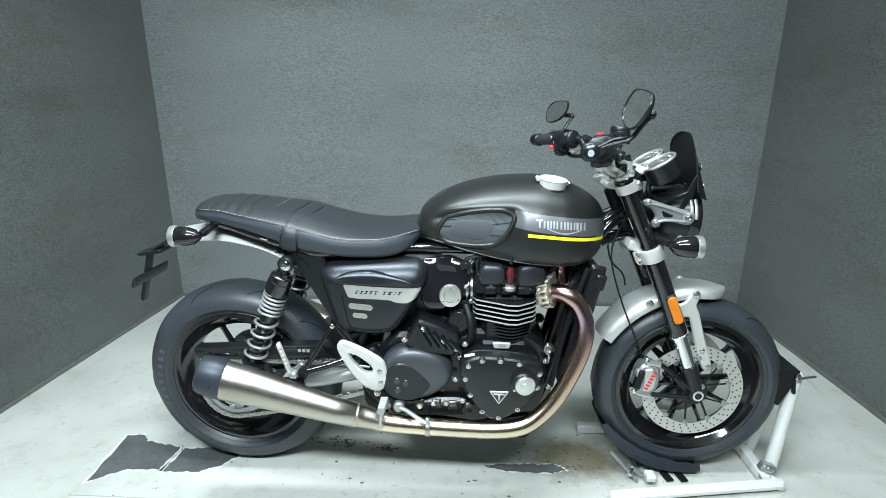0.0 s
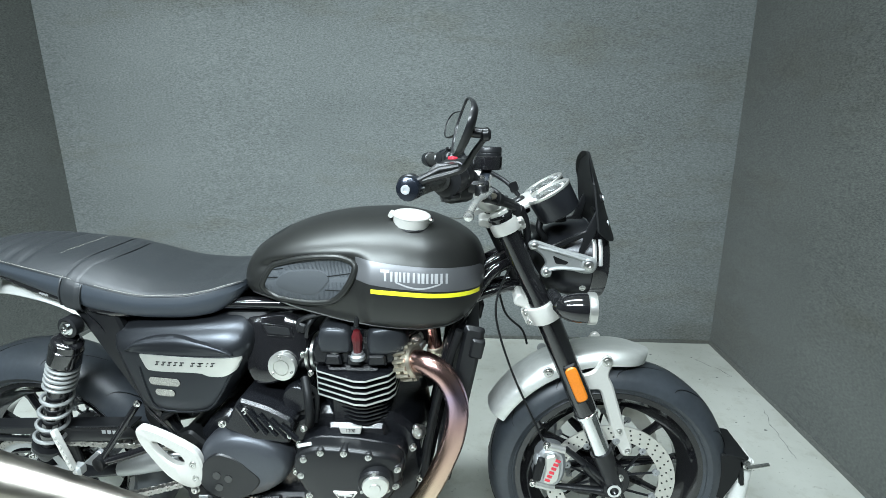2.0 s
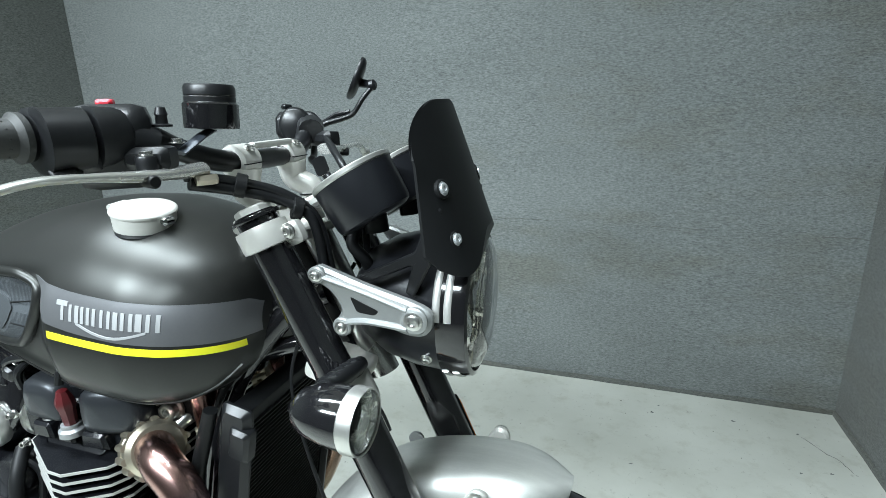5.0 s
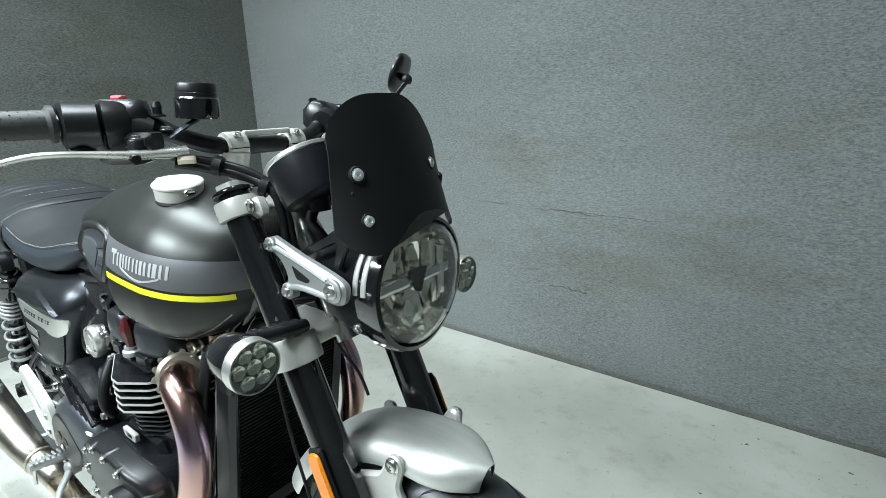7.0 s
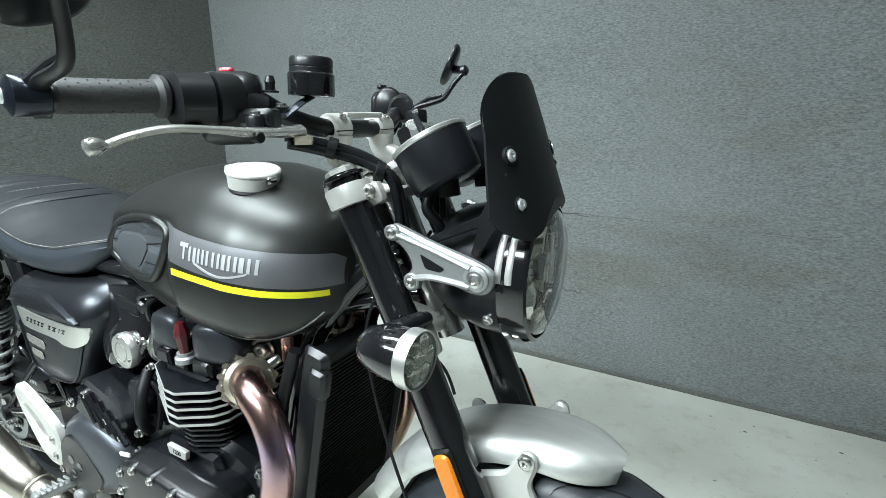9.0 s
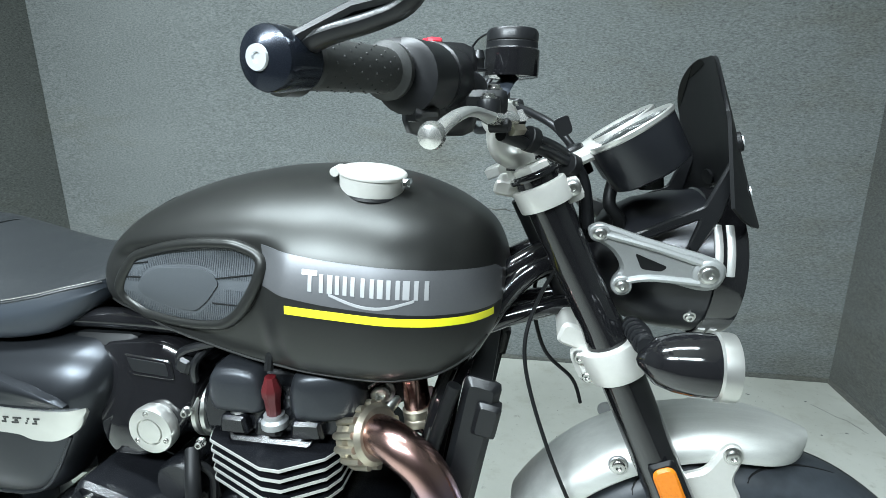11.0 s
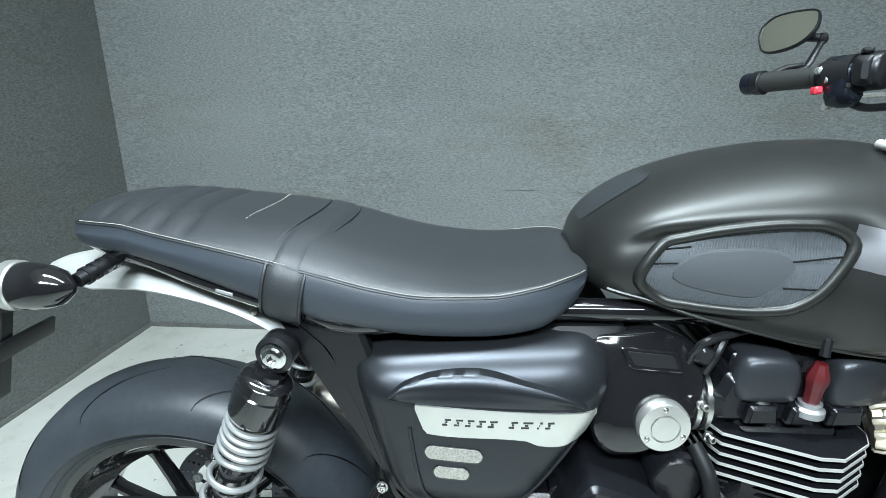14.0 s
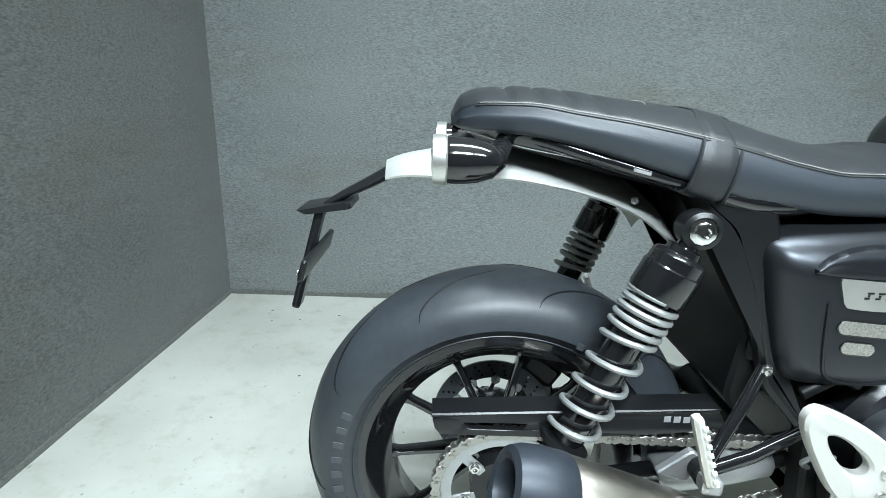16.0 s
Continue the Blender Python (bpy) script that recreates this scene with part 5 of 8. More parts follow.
part("rectifier_strut", tube(bmesh.new(), [(0.395, -0.105, 0.505), (0.44, -0.110, 0.535), (0.47, -0.105, 0.52)], 0.009, 10), M_MATT, frame_b)

# radiator
ra = Vector((1.115, 0, 0.715))
rb = Vector((1.035, 0, 0.345))
rd = (rb - ra).normalized()
rot = Matrix.Rotation(-math.atan2(rd.x, -rd.z), 4, "Y")
mid = (ra + rb) / 2
radiator = part("radiator", box(bmesh.new(), mid, (0.030, 0.225, (rb - ra).length - 0.02), 0.004, rot), M_MATT, bike, "black radiator with fine core")
for s in (-1, 1):
    part("radiator_tank", box(bmesh.new(), mid + Vector((0.004, s * 0.110, 0)), (0.046, 0.020, (rb - ra).length), 0.008, rot), M_SATIN, radiator)
    part("radiator_fitting", box(bmesh.new(), ra + rd * 0.05 + Vector((0.018, s * 0.116, 0)), (0.03, 0.024, 0.045), 0.005, rot), M_SATIN, radiator)
for k in range(44):
    c = ra + rd * (0.035 + 0.0070 * k) + Vector((0.0175, 0, 0))
    part("core_fin", box(bmesh.new(), c, (0.004, 0.198, 0.0016), 0.0004, rot), M_MATT, radiator)
part("bleed_hose", tube(bmesh.new(), spline([(1.085, -0.122, 0.71), (1.05, -0.125, 0.60), (1.02, -0.12, 0.48), (1.0, -0.115, 0.36)], 8), 0.009, 10), M_MATT, radiator)


# exhaust, one each side
def exhaust(s):
    P = [(0.962, 0.110, 0.628), (0.990, 0.125, 0.640), (1.025, 0.150, 0.640), (1.060, 0.160, 0.612), (1.081, 0.168, 0.559), (1.075, 0.176, 0.493), (1.049, 0.184, 0.428), (1.006, 0.193, 0.358), (0.955, 0.201, 0.306), (0.905, 0.207, 0.279), (0.84, 0.207, 0.266), (0.74, 0.207, 0.265), (0.62, 0.207, 0.270), (0.53, 0.207, 0.278), (0.475, 0.208, 0.287)]
    path = spline([(x, s * y, z) for x, y, z in P], 6)
    pipe = part("header_pipe", tube(bmesh.new(), path, [0.0245] * (len(path) - 12) + [0.0245 + 0.0003 * k for k in range(12)], 24), M_HEADER, bike, "heat-tinted copper and straw steel header pipe", 60)
    cl = lathe(bmesh.new(), (0.955, s * 0.104, 0.626), (0.88, s * 0.42, 0.30), [(0.030, 0.0), (0.0365, 0.004), (0.0365, 0.014), (0.031, 0.018), (0.031, 0.022), (0.038, 0.026), (0.038, 0.036), (0.0325, 0.042), (0.026, 0.043)], 32)
    part("header_clamp", cl, M_BRONZE, pipe, "ribbed weathered steel header clamp")
    a, u, v = frame_of((0.88, s * 0.42, 0.30))
    for k in range(14):
        th = 2 * math.pi * k / 14
        d = u * math.cos(th) + v * math.sin(th)
        c = Vector((0.955, s * 0.104, 0.626))
        part("clamp_rib", tube(bmesh.new(), [c + a * 0.003 + d * 0.0355, c + a * 0.012 + d * 0.038, c + a * 0.036 + d * 0.0385], 0.0048, 8), M_BRONZE, pipe)
    part("sensor_boss", tube(bmesh.new(), [(0.985, s * 0.09, 0.645), (1.005, s * 0.065, 0.665), (1.02, s * 0.05, 0.69)], [0.010, 0.008, 0.005], 10), M_BOLT, pipe)
    A, B = Vector((0.495, s * 0.207, 0.284)), Vector((-0.002, s * 0.270, 0.440))
    ax = (B - A).normalized()
    L = (B - A).length
    muf = part("muffler", lathe(bmesh.new(), A, ax, [(0.0275, -0.01), (0.0275, 0.020), (0.0300, 0.060), (0.0315, 0.085), (0.0330, 0.086), (0.0360, 0.15), (0.0422, 0.27), (0.0485, 0.40), (0.0520, L - 0.045), (0.0505, L - 0.040)], 48), M_STEEL, bike, "tapered brushed steel muffler with a black end cap", 60)
    part("muffler_band", lathe(bmesh.new(), A, ax, [(0.0318, 0.080), (0.0340, 0.0825), (0.0340, 0.0865), (0.0318, 0.089)], 48, True), M_BRONZE, muf)
    part("end_cap", lathe(bmesh.new(), A, ax, [(0.0505, L - 0.050), (0.0532, L - 0.046), (0.0535, L - 0.018), (0.051, L + 0.006), (0.046, L + 0.019), (0.038, L + 0.023), (0.031, L + 0.020), (0.028, L + 0.010), (0.028, L - 0.03)], 48), M_CAPM, muf, "satin blue-black end cap")
    part("rivet", lathe(bmesh.new(), A + ax * (L - 0.03) + Vector((0, s * 0.0532, 0.0)), (0, s, 0), [(0.004, 0), (0.0035, 0.0015), (0.0, 0.002)], 12), M_SATIN, muf)
    part("band_clamp", lathe(bmesh.new(), (0.628, s * 0.207, 0.2695), (1, 0, 0), [(0.0245, -0.007), (0.0275, -0.006), (0.0275, 0.006), (0.0245, 0.007)], 32, True), M_STEEL, pipe)
    part("clamp_ear", box(bmesh.new(), (0.628, s * 0.225, 0.298), (0.012, 0.014, 0.026), 0.003), M_STEEL, pipe)
    part("hanger", slab(bmesh.new(), rounded([(0.19, 0.405), (0.235, 0.44), (0.25, 0.43), (0.235, 0.395)], 0.006), s * 0.165, s * 0.178, 0.002), M_CAST, muf)


for s in (-1, 1):
    exhaust(s)
part("link_pipe", tube(bmesh.new(), spline([(1.02, 0.03, 0.60), (1.035, -0.03, 0.605), (1.028, -0.055, 0.635), (1.02, -0.055, 0.70)], 8), 0.017, 14), M_HEADER, engine, "bronze-tinted inner pipe")
part("link_collar", lathe(bmesh.new(), (1.029, -0.055, 0.632), (-0.1, 0, 1), [(0.019, -0.012), (0.0215, -0.010), (0.0215, -0.003), (0.0195, 0.0), (0.0215, 0.003), (0.0215, 0.012), (0.019, 0.014)], 24), M_BRONZE, engine)


# ---- fork, front brake, mudguard ----
def fork_at(z, s=-1, dx=0.0):
    return Vector((1.180 + 0.451 * (0.945 - z) + dx, s * 0.094, z))


FD = Vector((0.451, 0, -1)).normalized()
FN = Vector((1, 0, 0.451)).normalized()
fork = part("fork", lathe(bmesh.new(), fork_at(0.760, 0), -FD, [(0.020, -0.03), (0.020, 0.225), (0.016, 0.235), (0.0, 0.235)], 24), M_BOLT, bike, "black upside-down fork with silver clamps")
for s in (-1, 1):
    a = fork_at(0.972, s)
    L = (fork_at(0.505, s) - a).length
    part("outer_tube", lathe(bmesh.new(), a, FD, [(0.018, 0.0), (0.0235, 0.002), (0.0235, 0.20), (0.0265, 0.245), (0.0265, L - 0.09), (0.0275, L - 0.06), (0.0275, L - 0.012), (0.0255, L - 0.004), (0.0235, L)], 36), M_GLOSS, fork, "gloss black fork tube")
    part("wiper_seal", lathe(bmesh.new(), fork_at(0.508, s), FD, [(0.0255, -0.004), (0.0285, -0.002), (0.0285, 0.004), (0.024, 0.007)], 32), M_CHROME, fork)
    part("slider", lathe(bmesh.new(), fork_at(0.51, s), FD, [(0.0215, 0.0), (0.0215, 0.14), (0.0, 0.14)], 32), M_CHROME, fork, "bright metal fork slider")
    part("fork_cap", lathe(bmesh.new(), a, -FD, [(0.0235, -0.002), (0.0235, 0.002), (0.0225, 0.003), (0.0, 0.003)], 32), M_GLOSS, fork)
    part("cap_hex", lathe(bmesh.new(), a - FD * 0.003, -FD, [(0.0205, -0.004), (0.0215, -0.003), (0.0215, 0.006), (0.0195, 0.008), (0.008, 0.008), (0.0075, 0.006), (0.0, 0.006)], 6), M_SILVER, fork, "bright hexagonal fork cap")
    part("cap_ring", lathe(bmesh.new(), fork_at(0.968, s), -FD, [(0.0275, 0), (0.0280, 0.001), (0.0280, 0.004), (0.0275, 0.005)], 32), M_GLOSS, fork)
    # clamps round the tube
    part("upper_clamp", lathe(bmesh.new(), fork_at(0.930, s), -FD, [(0.0245, 0.006), (0.0295, 0.007), (0.0302, 0.010), (0.0302, 0.030), (0.0295, 0.033), (0.0245, 0.034)], 36), M_SILVER, fork, "silver painted top clamp")
    part("lower_clamp", lathe(bmesh.new(), fork_at(0.730, s), -FD, [(0.0270, 0.0), (0.0355, 0.002), (0.0365, 0.008), (0.0365, 0.036), (0.0350, 0.041), (0.0270, 0.042)], 36), M_SILVER, fork, "silver painted lower clamp")
    part("clamp_lug", box(bmesh.new(), fork_at(0.948, s, 0.030) + Vector((0.0, -s * 0.012, 0.004)), (0.026, 0.024, 0.028), 0.007, Matrix.Rotation(radians(-24.3), 4, "Y")), M_SILVER, fork)
    bolt_part(fork_at(0.951, s, 0.033) + Vector((0, s * 0.001, 0.006)), (0, s, 0), fork, 0.007, 0.006)
    for dz in (-0.010, 0.014):
        bolt_part(fork_at(0.733 + dz, s, -0.040) + Vector((0, s * 0.002, 0)), (-0.2, s, 0.0), fork, 0.0065, 0.008)
    part("clamp_lug", box(bmesh.new(), fork_at(0.736, s, -0.034) + Vector((0, -s * 0.010, 0)), (0.034, 0.028, 0.040), 0.007, Matrix.Rotation(radians(-24.3), 4, "Y")), M_SILVER, fork)
    # reflector
    rp = fork_at(0.588, s) + FN * 0.004
    ro = part("reflector_base", box(bmesh.new(), rp + Vector((0, s * 0.027, 0)), (0.030, 0.008, 0.094), 0.006, Matrix.Rotation(radians(-24.3), 4, "Y")), M_MATT, fork)
    pts = rounded([(-0.0135, -0.043), (0.0135, -0.043), (0.0135, 0.043), (-0.0135, 0.043)], 0.0128, 8)
    bm = bmesh.new()
    slab(bm, pts, s * 0.029, s * 0.036, 0.003)
    bmesh.ops.transform(bm, matrix=Matrix.Translation(rp) @ Matrix.Rotation(radians(-24.3), 4, "Y"), verts=bm.verts)
    part("reflector", bm, M_AMBER, fork, "long amber side reflector")
    # foot casting with arms to the brake caliper
    foot = part("fork_foot", tube(bmesh.new(), [fork_at(0.415, s), fork_at(0.375, s), Vector((1.452, s * 0.096, 0.335)), Vector((1.458, s * 0.096, 0.312))], [0.026, 0.023, 0.020, 0.017], 20), M_SATIN, fork, "dark cast fork foot")
    part("axle_boss", lathe(bmesh.new(), (FRONT.x, s * 0.070, FRONT.z), (0, s, 0), [(0.024, 0), (0.026, 0.030), (0.023, 0.038), (0.014, 0.038), (0.013, 0.030), (0.0, 0.030)], 28), M_SATIN, foot)
    part("axle_end", lathe(bmesh.new(), (FRONT.x, s * 0.104, FRONT.z + 0.004), (0, s, 0), [(0.0165, 0), (0.0165, 0.014), (0.0105, 0.0145), (0.010, 0.005), (0, 0.005)], 24), M_CHROME, foot)
    for p, q in (((1.432, 0.345), (1.338, 0.412)), ((1.44, 0.312), (1.316, 0.316)), ((1.38, 0.380), (1.43, 0.325))):
        part("caliper_arm", tube(bmesh.new(), [(p[0], s * 0.094, p[1]), (q[0], s * 0.088, q[1])], [0.011, 0.008], 12, True, 0.8), M_SATIN, foot)
    bolt_part((1.468, s * 0.098, 0.352), (0, s, 0), foot, 0.0065, 0.007)

part("top_yoke", slab(bmesh.new(), rounded([(1.122, 0.946), (1.205, 0.932), (1.210, 0.950), (1.126, 0.964)], 0.008), -0.085, 0.085, 0.003), M_SILVER, fork, "silver painted top yoke")
part("stem_nut", lathe(bmesh.new(), (1.128, 0.0, 0.960), -FD, [(0.020, 0), (0.021, 0.001), (0.021, 0.012), (0.018, 0.014), (0.009, 0.014), (0.008, 0.010), (0, 0.010)], 6), M_TURNED, fork)
part("lower_yoke", slab(bmesh.new(), rounded([(1.200, 0.758), (1.267, 0.736), (1.277, 0.763), (1.210, 0.786)], 0.010), -0.085, 0.085, 0.004), M_SILVER, fork, "silver painted lower yoke")


def brake_disc(c, y, R, inner, parent, mat_d, holes, carrier_mat, s):
    """Drilled floating rotor with carrier arms and bobbins."""
    bm = lathe(bmesh.new(), c + Vector((0, y, 0)), (0, 1, 0), [(R, -0.0022), (R, 0.0022), (inner, 0.0022), (inner, -0.0022)], 96, True)
    d = part("brake_disc", bm, mat_d, parent, "drilled steel brake disc", 25)
    bm = bmesh.new()
    for k in range(holes):
        a = 2 * math.pi * k / holes
        for j, rr in enumerate((inner + 0.008, (R + inner) / 2, R - 0.008)):
            th = a + j * 0.045
            lathe(bm, c + Vector((math.cos(th) * rr, y + s * 0.0024, math.sin(th) * rr)), (0, s, 0), [(0.0026, 0), (0.0026, 0.0004), (0, 0.0004)], 8)
    part("drill_holes", bm, M_GLOSS, parent)
    for k in range(10):
        a = 2 * math.pi * (k + 0.4) / 10
        rr = inner - 0.004
        p = c + Vector((math.cos(a) * rr, y, math.sin(a) * rr))
        part("bobbin", lathe(bmesh.new(), p - Vector((0, s * 0.003, 0)), (0, s, 0), [(0.009, 0), (0.009, 0.006), (0.006, 0.0075), (0.003, 0.0075), (0.003, 0.005), (0, 0.005)], 16), M_CAST, parent)
        q0 = c + Vector((math.cos(a - 0.22) * 0.042, y, math.sin(a - 0.22) * 0.042))
        q1 = c + Vector((math.cos(a + 0.22) * 0.042, y, math.sin(a + 0.22) * 0.042))
        part("carrier_arm", tube(bmesh.new(), [q0 if k % 2 else q1, p], [0.0042, 0.0034], 8, True, 0.6), carrier_mat, parent)
    part("carrier", lathe(bmesh.new(), c + Vector((0, y, 0)), (0, 1, 0), [(0.048, -0.004), (0.048, 0.004), (0.030, 0.006), (0.030, -0.006)], 40, True), carrier_mat, parent)
    return d


for s in (-1, 1):
    brake_disc(FRONT, s * 0.066, 0.157, 0.118, front_wheel, M_ROTOR, 36, M_SATIN, s)
    co = [(v.x, v.z) for v in spline([(1.267, 0, 0.393), (1.290, 0, 0.417), (1.328, 0, 0.410), (1.338, 0, 0.381), (1.334, 0, 0.345), (1.316, 0, 0.322), (1.281, 0, 0.325), (1.261, 0, 0.342), (1.268, 0, 0.366)], 4, True)]
    cal = part("brake_caliper", slab(bmesh.new(), co, s * 0.050, s * 0.100, 0.007), M_CAST, fork, "silver four-piston brake caliper with red bars")
    part("caliper_face", slab(bmesh.new(), rounded([(1.286, 0.402), (1.312, 0.408), (1.325, 0.380), (1.321, 0.345), (1.306, 0.332), (1.284, 0.336), (1.290, 0.368)], 0.008), s * 0.098, s * 0.108, 0.003), M_TURNED, cal)
    part("caliper_bridge", box(bmesh.new(), (1.274, s * 0.094, 0.368), (0.020, 0.030, 0.060), 0.006, ryx(12)), M_MATT, cal)
    for z, r in ((0.385, 0.013), (0.350, 0.013)):
        part("piston_bulge", lathe(bmesh.new(), (1.275, s * 0.085, z), (0, s, 0), [(r * 1.15, 0), (r * 1.1, 0.012), (r * 0.8, 0.017), (0, 0.018)], 16), M_CAST, cal)
    rot_c = Matrix.Rotation(radians(-72), 4, "Y")
    for k in range(6):
        t = (k - 2.5) * 0.0098
        part("caliper_bar", box(bmesh.new(), Vector((1.3055 + 0.014 * t / 0.03, s * 0.1086, 0.370 + t)), (0.0066, 0.0016, 0.0125), 0.0006, rot_c), M_REDSW, cal)
    for p in ((1.300, 0.421), (1.280, 0.322)):
        part("caliper_lug", tube(bmesh.new(), [(p[0] - 0.012, s * 0.094, p[1] + 0.002), (p[0] + 0.034, s * 0.094, p[1] - 0.008)], 0.0085, 12), M_TURNED, cal)
    for p in ((1.292, 0.424), (1.263, 0.330)):
        bolt_part((p[0], s * 0.096, p[1]), (-0.5, s, 0.1), cal, 0.007, 0.012)
    if s < 0:
        part("brake_line", tube(bmesh.new(), spline([(1.285, s * 0.080, 0.425), (1.262, s * 0.085, 0.47), (1.20, s * 0.075, 0.60), (1.165, s * 0.060, 0.72), (1.18, s * 0.045, 0.80), (1.222, s * 0.050, 0.88)], 10), 0.0026, 8), M_MATT, fork)
part("abs_cable", tube(bmesh.new(), spline([(1.215, 0.045, 0.87), (1.175, 0.035, 0.79), (1.19, 0.045, 0.69), (1.235, 0.05, 0.64), (1.25, 0.055, 0.60)], 10), 0.0028, 8), M_MATT, fork)

# front mudguard
rows = []
for i in range(41):
    t = i / 40
    a = radians(150 - 74 * t)
    R = 0.347 + 0.004 * math.sin(math.pi * t) - 0.010 * t
    wv = 0.066 * (1 - max(0, (t - 0.80) / 0.2) ** 2.4 * 0.72) * (0.92 + 0.08 * math.sin(math.pi * min(1, t * 1.6)))
    drop = 0.040 - 0.008 * t
    row, row2 = [], []
    for j in range(-9, 10):
        u = j / 9
        r = R - drop * abs(u) ** 2.6
        y = wv * math.sin(u * math.pi / 2 * 0.98)
        row.append(FRONT + Vector((math.cos(a) * r, y, math.sin(a) * r)))
        row2.append(FRONT + Vector((math.cos(a) * (r - 0.003), y * 0.965, math.sin(a) * (r - 0.003))))
    rows.append(row + row2[::-1])
mud = part("front_mudguard", skin(bmesh.new(), rows), M_BRUSH, bike, "brushed alloy front mudguard", 45)
for s in (-1, 1):
    part("mudguard_stay", slab(bmesh.new(), rounded([(1.410, 0.651), (1.420, 0.662), (1.434, 0.658), (1.438, 0.644), (1.428, 0.612), (1.440, 0.590), (1.468, 0.505), (1.500, 0.420), (1.500, 0.398), (1.477, 0.396), (1.455, 0.440), (1.412, 0.575), (1.345, 0.566), (1.345, 0.602), (1.395, 0.622)], 0.010), s * 0.060, s * 0.073, 0.004), M_SILVER, mud, "grey cast mudguard stay")
    bolt_part((1.423, s * 0.072, 0.648), (0, s, 0), mud, 0.0085, 0.007)
    part("stay_lug", lathe(bmesh.new(), (1.290, s * 0.064, 0.614), (0, s, 0), [(0.0125, 0), (0.0125, 0.003), (0.011, 0.0045), (0, 0.0045)], 24), M_BRKT, mud)
    bolt_part((1.290, s * 0.068, 0.614), (0, s, 0), mud, 0.0085, 0.006)
    for p in ((1.464, 0.466), (1.488, 0.412)):
        bolt_part((p[0], s * 0.073, p[1]), (0, s, 0), mud, 0.006, 0.006)

# ---- headlight, screen, dials ----
HL = Vector((1.388, 0.0272, 0.842))
HA = Vector((1, 0.063, -0.02)).normalized()
lampb = part("headlight", lathe(bmesh.new(), HL, HA, [(r * 1.10, h) for r, h in [(0.0, -0.150), (0.030, -0.146), (0.058, -0.128), (0.076, -0.095), (0.085, -0.055), (0.0875, -0.020), (0.0885, -0.018)]], 64, False, False), M_BOWL, bike, "matt dark headlight bowl with clear round lens", 55)
part("headlight_rim", lathe(bmesh.new(), HL, HA, [(r * 1.10, h) for r, h in [(0.086, -0.020), (0.0905, -0.018), (0.0910, 0.010), (0.0895, 0.016), (0.084, 0.018), (0.083, 0.010), (0.083, -0.02)]], 64, True), M_GLOSS, lampb, "gloss black rim with bright slots")
for s in (-1, 1):
    for x in (-0.0105, 0.0030):
        for lo_a, hi_a in ((3, 40), (-72, -46)):
            path = [HL + HA * x + Vector((0, s * math.cos(radians(a)) * 0.1002, math.sin(radians(a)) * 0.1002)) for a in np.linspace(lo_a, hi_a, 12)]
            part("rim_slot", tube(bmesh.new(), path, 0.0046, 8, True, 0.4), M_EDGE, lampb, "bright machined slot")
part("reflector_bowl", lathe(bmesh.new(), HL, HA, [(r * 1.10, h) for r, h in [(0.082, 0.008), (0.080, -0.010), (0.074, -0.034), (0.058, -0.056), (0.032, -0.070), (0.0, -0.074)]], 14, False, False), M_REFL, lampb, "faceted bright reflector", 8)
part("lamp_bar", box(bmesh.new(), HL + HA * -0.004, (0.018, 0.158, 0.017), 0.005), M_CHROME, lampb)
bm = bmesh.new()
bt = rounded([(-0.018, 0.014), (0.018, 0.014), (0.003, -0.019), (-0.003, -0.019)], 0.003)
skin(bm, [[HL + HA * x + Vector((0, p, q + 0.002)) for p, q in bt] for x in (0.004, 0.010)])
part("lamp_badge", bm, M_GLOSS, lampb)
for k, (y, z0, z1) in enumerate(((0.046, -0.050, 0.050), (0.058, -0.038, 0.038))):
    part("reflector_strip", box(bmesh.new(), HL + HA * (-0.010 + 0.006 * k) + Vector((0, y, (z0 + z1) / 2)), (0.020, 0.010, z1 - z0), 0.002), M_REFL, lampb)
part("lower_shield", lathe(bmesh.new(), HL + HA * -0.020 + Vector((0, 0, -0.050)), HA, [(0.030, 0), (0.028, 0.016), (0.014, 0.024), (0.0, 0.025)], 6), M_REFL, lampb, "", 10)
lens = part("lens", lathe(bmesh.new(), HL, HA, [(r * 1.10, h) for r, h in [(0.0835, 0.012), (0.078, 0.021), (0.062, 0.028), (0.035, 0.032), (0.0, 0.033), (0.0, 0.0305), (0.035, 0.0295), (0.061, 0.0255), (0.076, 0.019), (0.081, 0.011)]], 64, True), M_LENS, lampb, "clear domed headlight lens")
lens.visible_shadow = False
bolt_part(HL + Vector((-0.030, -0.082, -0.052)), (0, -1, -0.4), lampb, 0.0055, 0.005)

